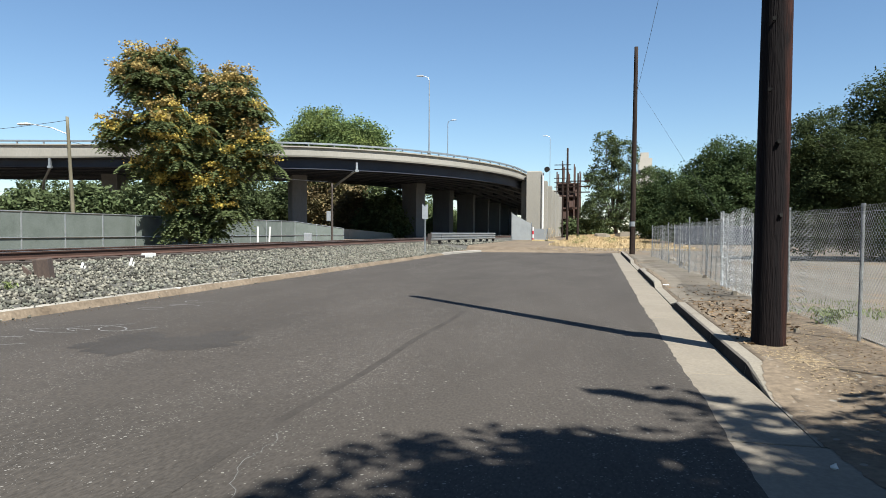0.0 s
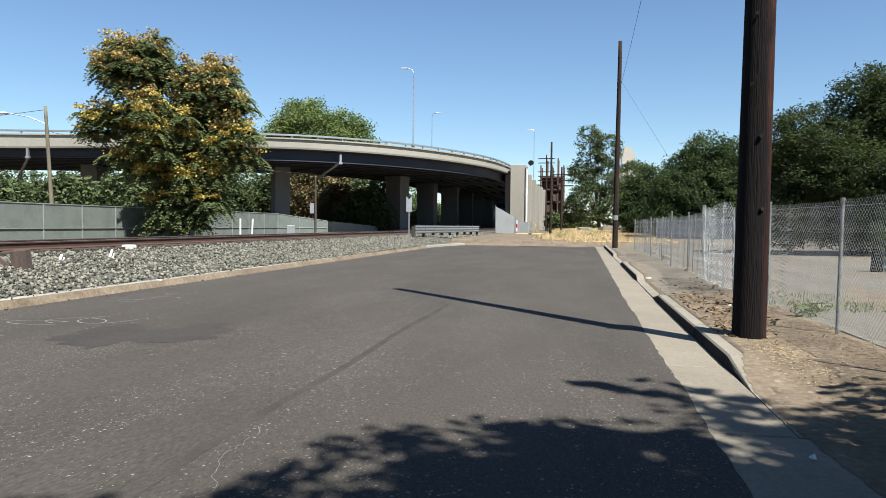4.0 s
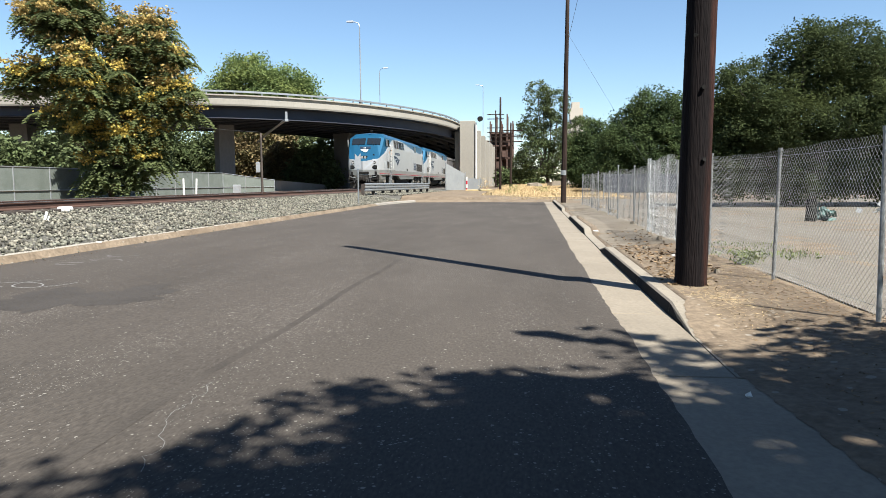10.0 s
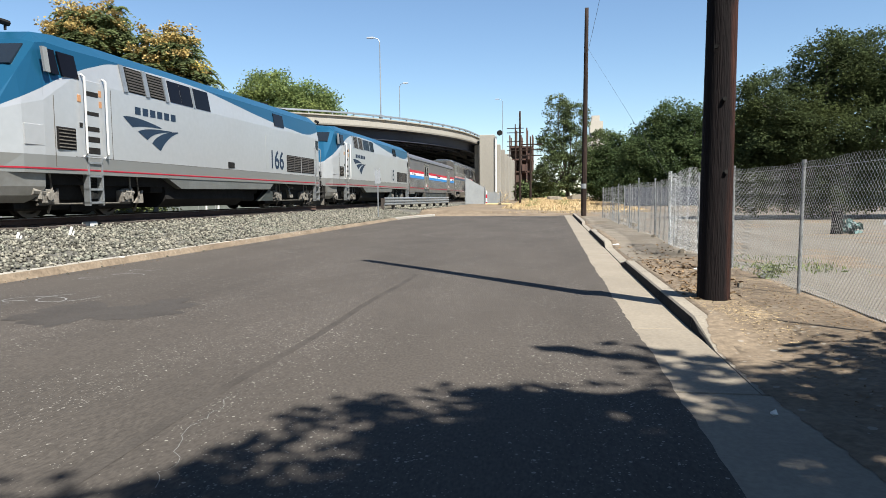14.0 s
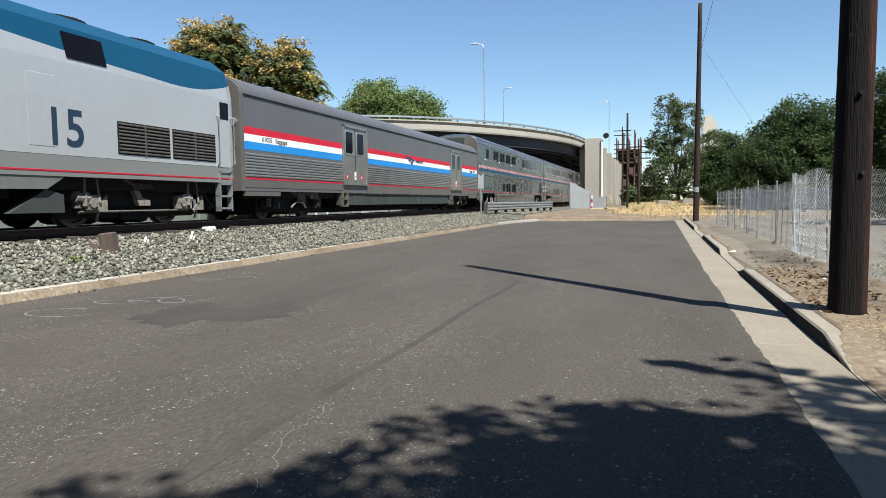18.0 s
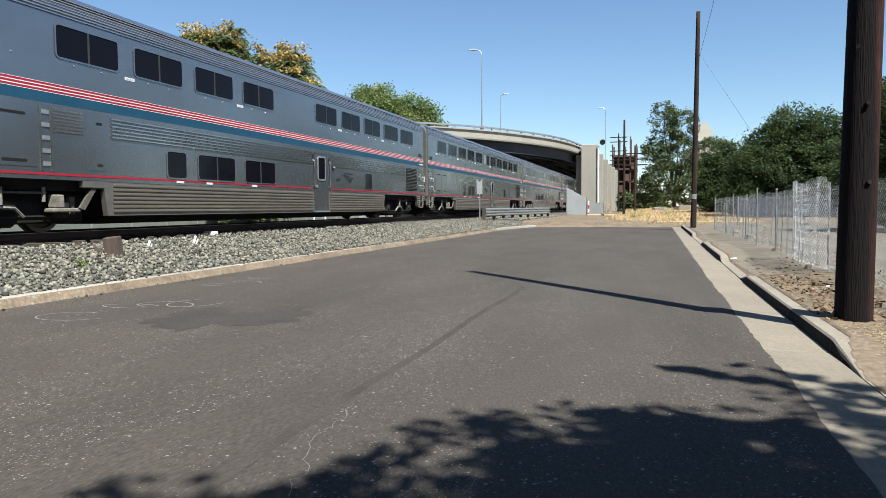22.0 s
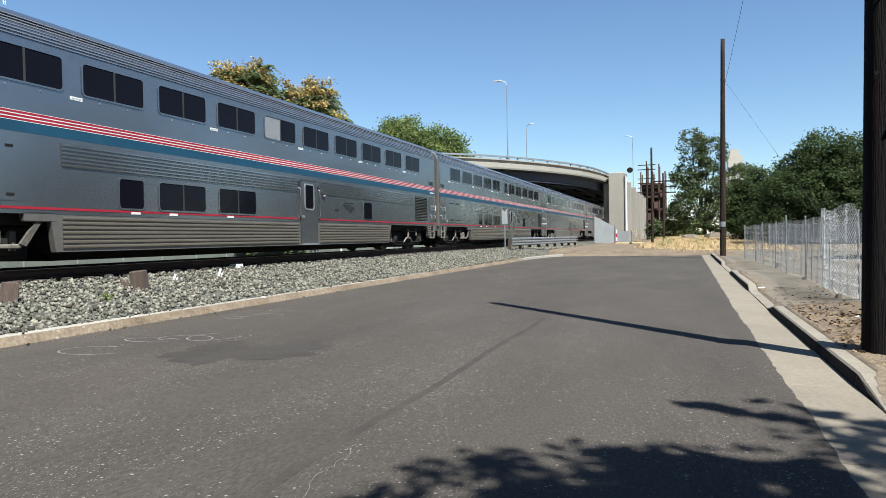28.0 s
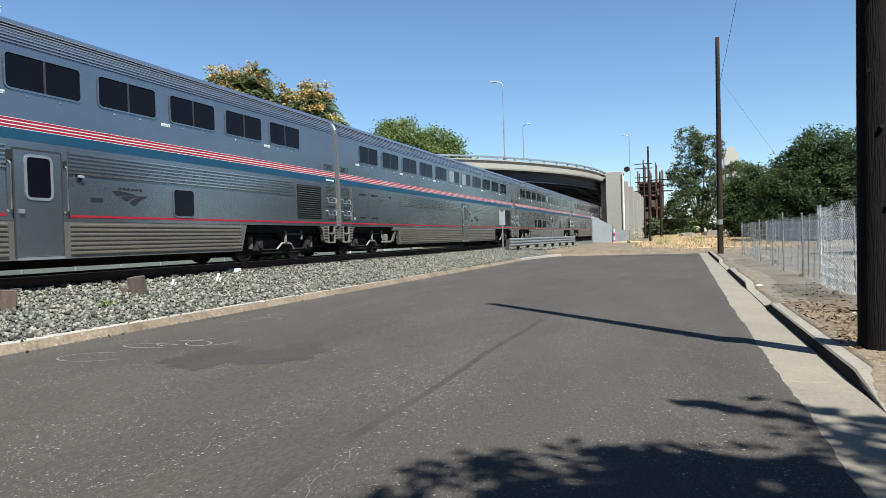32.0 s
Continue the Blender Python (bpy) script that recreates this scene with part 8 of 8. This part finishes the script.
            part("bracket", Build().prism_x([(y0 + 0.24, 0.5), (y0 + 0.62, 0.5), (y0 + 0.62, 0.86)], min(s * 1.24, s * 1.3), max(s * 1.24, s * 1.3)), GEAR_PALE, car)
            part("sand_pipe", Build().tube([(s * 1.3, y0 + 0.34, 1.2), (s * 1.32, y0 + 0.4, 0.7), (s * 1.1, y0 + 0.5, 0.3)], 0.03, 6), GEAR_PALE, car)
        for yy in (4.02, 4.8):
            part("handrail", Build().tube([(s * H, yy, 1.62), (s * (H + 0.09), yy, 1.7), (s * (H + 0.09), yy, 3.5), (s * H, yy, 3.56)], 0.025, 6), WHITE_PAINT, d)
        d = side("rear_door", 20.25, 20.75, 1.6, 3.4, LOCO, 0.01)
        side("door_window", 20.32, 20.68, 2.85, 3.3, TINT, 0.016, H, d)
        for yy in (20.18, 20.82):
            part("handrail", Build().tube([(s * (H - 0.02), yy, 1.62), (s * (H + 0.08), yy, 1.7), (s * (H + 0.08), yy, 2.9), (s * (H - 0.02), yy, 2.95)], 0.02, 6), GALV_DULL, d)
        for y0 in (4.1, 20.2):
            lad = part("ladder", Build().box(min(s * 1.4, s * 1.55), max(s * 1.4, s * 1.55), y0, y0 + 0.05, 0.45, 1.62).box(min(s * 1.4, s * 1.55), max(s * 1.4, s * 1.55), y0 + 0.5, y0 + 0.55, 0.45, 1.62), GALV, car)
            for i in range(4):
                part("rung", Build().box(min(s * 1.4, s * 1.55), max(s * 1.4, s * 1.55), y0, y0 + 0.55, 0.5 + i * 0.32, 0.55 + i * 0.32), GALV, lad)
        side("side_box", 11.4, 11.85, 1.66, 1.86, BLACK, 0.02)
        side("hatch", 14.6, 15.2, 1.75, 3.1, LOCO, 0.006)
        side("hatch", 0.78, 1.28, 1.8, 2.25, LOCO, 0.006)
        part("nose_line", Build().add([(s * (x + o), y, z) for o in (-0.01, 0.012) for z in (1.285, 1.32) for y, x in ((0.13, 1.39), (0.75, 1.5), (1.32, H), (1.75, H), (3.02, H))], [(10 + i, 11 + i, 16 + i, 15 + i) if s > 0 else (15 + i, 16 + i, 11 + i, 10 + i) for i in range(4)]), RED_DULL, car, "thin red painted line")
        side("red_line", 3.7, 20.9, 1.28, 1.325, RED_DULL, 0.006, H, car, "thin red painted line")
        part("under_sill", Build().prism_x([(7.6, 1.21), (8.35, 0.9), (14.95, 0.95), (15.4, 1.21)], min(s * 1.3, s * 1.5), max(s * 1.3, s * 1.5)), SILL_GREY, car)
        part("pilot_side", Build().prism_x([(0.15, 0.9), (1.39, 0.9), (1.4, 1.21), (0.1, 1.21)], min(s * 1.2, s * 1.43), max(s * 1.2, s * 1.43)), PILOT_GREY, car)
        skirt = [(s * x, y, z) for y0, y1, x, z in ((0.15, 1.39, 1.43, 0.9), (0.15, 1.3, 1.36, 0.7), (0.2, 0.98, 1.2, 0.54)) for y in (y0, y1)]
        skirt += [(x - s * 0.05, y, z) for x, y, z in skirt]
        sf = [(0, 2, 3, 1), (2, 4, 5, 3), (6, 7, 9, 8), (8, 9, 11, 10), (0, 6, 8, 2), (2, 8, 10, 4), (1, 3, 9, 7), (3, 5, 11, 9), (4, 10, 11, 5)]
        part("pilot_side", Build().add(skirt, sf if s < 0 else [q[::-1] for q in sf]), PILOT_GREY, car, "curled lower edge of the pilot")
        part("sand_box", Build().prism_x([(14.2, 0.5), (15.4, 0.5), (15.4, 0.85), (15.0, 0.95)], min(s * 1.2, s * 1.42), max(s * 1.2, s * 1.42)), BAG_LOW, car)
    part("headlight_pair", Build().tube([(-0.15, 0.2, 2.56), (-0.15, -0.13, 2.52)], 0.1, 14).tube([(0.15, 0.2, 2.56), (0.15, -0.13, 2.52)], 0.1, 14), LAMP_GLASS, car, "paired round headlights")
    part("headlight_bezel", Build().box(-0.31, 0.31, -0.08, 0.3, 2.4, 2.66, 0.05), BLACK, car)
    # number board and emblem on the nose
    part("number_board", Build().add([(-0.46, 0.54, 3.22), (0.46, 0.54, 3.22), (0.46, 0.66, 3.38), (-0.46, 0.66, 3.38), (-0.46, 0.66, 3.2), (0.46, 0.66, 3.2), (0.46, 0.76, 3.35), (-0.46, 0.76, 3.35)], [(0, 1, 2, 3), (7, 6, 5, 4), (0, 4, 5, 1), (1, 5, 6, 2), (2, 6, 7, 3), (3, 7, 4, 0)]), NAVY, car)
    lettering("board_number", number, 0.15, WHITE, Matrix(((1, 0, 0, -0.16 if len(number) > 2 else -0.1), (0, 0.61, -0.79, 0.535), (0, 0.79, 0.61, 3.235), (0, 0, 0, 1))), car, "white figures on the nose")
    for k in range(3):
        part("nose_emblem", Build().add([(-0.4 + 0.22 * k, 0.46 - 0.02 * k, 3.14 - 0.02 * k), (-0.14 + 0.22 * k, 0.49, 3.17), (0.02 + 0.08 * k, 0.3, 2.94)], [(0, 2, 1)]), WHITE, car, "white finned emblem")
    part("pilot", Build().add([(-1.35, 0.1, 0.32), (1.35, 0.1, 0.32), (1.35, 0.1, 1.2), (-1.35, 0.1, 1.2), (0, -0.2, 0.32), (0, -0.1, 0.8)], [(0, 4, 5), (4, 1, 5), (0, 5, 3), (5, 1, 2), (5, 2, 3)]), BLACK, car)
    part("plough", Build().add([(-1.3, 0.0, 0.24), (0, -0.3, 0.22), (1.3, 0.0, 0.24), (-1.3, 0.06, 0.6), (0, -0.2, 0.56), (1.3, 0.06, 0.6), (-1.3, 0.1, 0.24), (0, -0.16, 0.22), (1.3, 0.1, 0.24), (-1.3, 0.1, 0.6), (0, -0.12, 0.56), (1.3, 0.1, 0.6)], [(0, 1, 4, 3), (1, 2, 5, 4), (7, 6, 9, 10), (8, 7, 10, 11), (3, 4, 10, 9), (4, 5, 11, 10), (0, 6, 7, 1), (1, 7, 8, 2)]), GEAR, car, "dusty steel plough blade")
    part("coupler_pocket", Build().box(-0.5, 0.5, -0.27, 0.1, 1.3, 1.46, 0.02), BLACK, car)
    part("buffer_plate", Build().box(-0.42, 0.42, -0.3, 0.1, 0.72, 1.2, 0.03), GEAR_DARK, car)
    for sx in (1, -1):
        for z0 in (0.6, 0.86):
            part("walk_step", Build().box(min(0.82 * sx, 1.3 * sx), max(0.82 * sx, 1.3 * sx), -0.28, 0.05, z0, z0 + 0.07, 0.01), GEAR_DARK, car)
        part("step_hanger", Build().box(min(1.24 * sx, 1.28 * sx), max(1.24 * sx, 1.28 * sx), -0.14, -0.04, 0.6, 1.25, 0.01), GEAR_DARK, car)
        part("corner_light", Build().box(min(0.98 * sx, 1.18 * sx), max(0.98 * sx, 1.18 * sx), -0.12, 0.05, 1.22, 1.47, 0.02), BLACK, car)
        part("grab_rail", Build().tube([(0.5 * sx, -0.3, 0.84), (0.62 * sx, -0.38, 1.0), (0.95 * sx, -0.36, 1.05), (1.2 * sx, -0.2, 1.12)], 0.022, 6), GALV_DULL, car)
        part("cut_lever", Build().tube([(0.3 * sx, -0.4, 0.98), (0.8 * sx, -0.3, 0.72), (1.28 * sx, -0.1, 0.7)], 0.022, 6), GEAR, car)
        for k, low in ((0.36, 0.42), (0.55, 0.5), (0.7, 0.36)):
            part("hose", Build().tube([(k * sx, -0.15, 1.15), (k * 1.06 * sx, -0.36, 0.98), (k * 0.98 * sx, -0.4, 0.7), (k * 0.8 * sx, -0.34, low)], 0.038, 6), RUBBER, car)
            part("hose_end", Build().box(k * 0.8 * sx - 0.05, k * 0.8 * sx + 0.05, -0.4, -0.28, low - 0.09, low + 0.02, 0.015), GEAR_DARK, car)
        part("jumper_socket", Build().box(min(0.52 * sx, 0.72 * sx), max(0.52 * sx, 0.72 * sx), -0.24, 0.0, 1.02, 1.18, 0.02), GEAR, car)
    part("coupler", Build().box(-0.11, 0.11, -0.6, 0.1, 0.84, 1.06, 0.03).box(-0.2, 0.06, -0.74, -0.5, 0.8, 1.1, 0.05).box(0.1, 0.22, -0.66, -0.46, 0.82, 1.08, 0.03), GEAR_DARK, car)
    part("fuel_tank", Build().prism_y([(-1.25, 1.1), (-1.3, 0.6), (-1.0, 0.36), (1.0, 0.36), (1.3, 0.6), (1.25, 1.1)][::-1], 7.8, 13.0), BLACK, car)
    part("air_reservoir", Build().box(-1.2, 1.2, 13.05, 14.1, 0.5, 1.1, 0.05), BLACK, car)
    part("equipment_box", Build().box(-1.2, 1.2, 7.2, 14.4, 0.78, 1.0, 0.03), BLACK, car)
    part("underframe", Build().box(-1.3, 1.3, 2.6, 20.8, 0.95, 1.22), BLACK, car)
    part("horn", Build().tube([(0.3, 3.2, 4.45), (0.3, 3.2, 4.62)], 0.03, 6).tube([(0.3, 3.3, 4.62), (0.3, 2.9, 4.62)], 0.07, 8), BLACK, car)
    part("roof_fan", Build().tube([(0, 16.5, 4.44), (0, 16.5, 4.56)], 0.8, 16).tube([(0, 18.6, 4.44), (0, 18.6, 4.56)], 0.8, 16), BLACK, car)
    part("exhaust", Build().box(-0.3, 0.3, 11.5, 12.3, 4.45, 4.62, 0.03), BLACK, car)
    swoosh(car, H, 5.58, 2.76, 2.66, NAVY, "navy three-finned emblem")
    word_bars(car, H, 6.12, 2.87, 2.1, 0.2, 6, NAVY, "navy bar of a painted name")
    lettering("fleet_number", number, 1.02, NAVY, SIDE_TEXT(H + 0.004, 14.92 if len(number) < 3 else 14.95, 1.8) @ Matrix.Diagonal((0.96, 1, 1, 1)), car, "navy painted fleet number", bold=0.014)
    shape_nose(car)
    truck(car, 4.44, 2.8, 0.5, True)
    truck(car, 17.6, 2.8, 0.5, True)
    end_gear(car, 21.03, -1)
    return car


loco_a = locomotive("166", "silver and blue diesel locomotive with a sloped cab front")
loco_b = locomotive("15", "silver and blue diesel locomotive with navy number")

# ---- what moves ----
NOSE = [(0, 147.6), (2, 127.9), (4, 108.3), (6, 88.6), (7, 78.6), (8, 68.8), (9, 59.0), (10, 49.2), (11, 39.55), (12, 29.95), (13, 20.3), (14, 10.85), (15, 1.6), (16, -7.6), (17, -16.75), (18, -25.8), (19, -34.75), (20, -43.75), (21, -52.8), (22, -61.9), (23, -71.0), (24, -80.0), (25, -89.05), (26, -98.05), (27, -107.05), (28, -116.0), (29, -124.85), (30, -133.7), (31, -142.6), (32, -151.4)]
couple = [0, 21.03, 42.06, 68.06] + [68.26 + 25.91 * k + (0.0, 0.15, 0.3, 0.05, 0.0, 0.0, 0.0)[k - 1] for k in range(1, 8)]
consist = [loco_a, loco_b, baggage, dorm, sleeper]
consist += [sleeper_c, sleeper_b, diner] + [copy_thing(src, Matrix()) for src in (sleeper, sleeper_b, sleeper)]


def motions():
    pace = np.array(NOSE)
    steps = [k / 15 for k in range(481)]
    run = np.interp(steps, pace[:, 0], pace[:, 1])
    for car, c in zip(consist, couple):
        rows = []
        for t, s in NOSE:
            y = s + c
            rows.append((t, pose(track(y), y, LIFT, 0, 0, -0.252)))
        walk(car, rows)
        for axle in [o for o in car.children_recursive if o.name.startswith("wheelset")]:
            hub = axle.matrix_basis.translation.copy()
            r = hub.z - 0.18
            walk(axle, [(t, pose(*hub, math.degrees((run[0] - d) / r), 0, 0)) for t, d in zip(steps, run)])


motions()
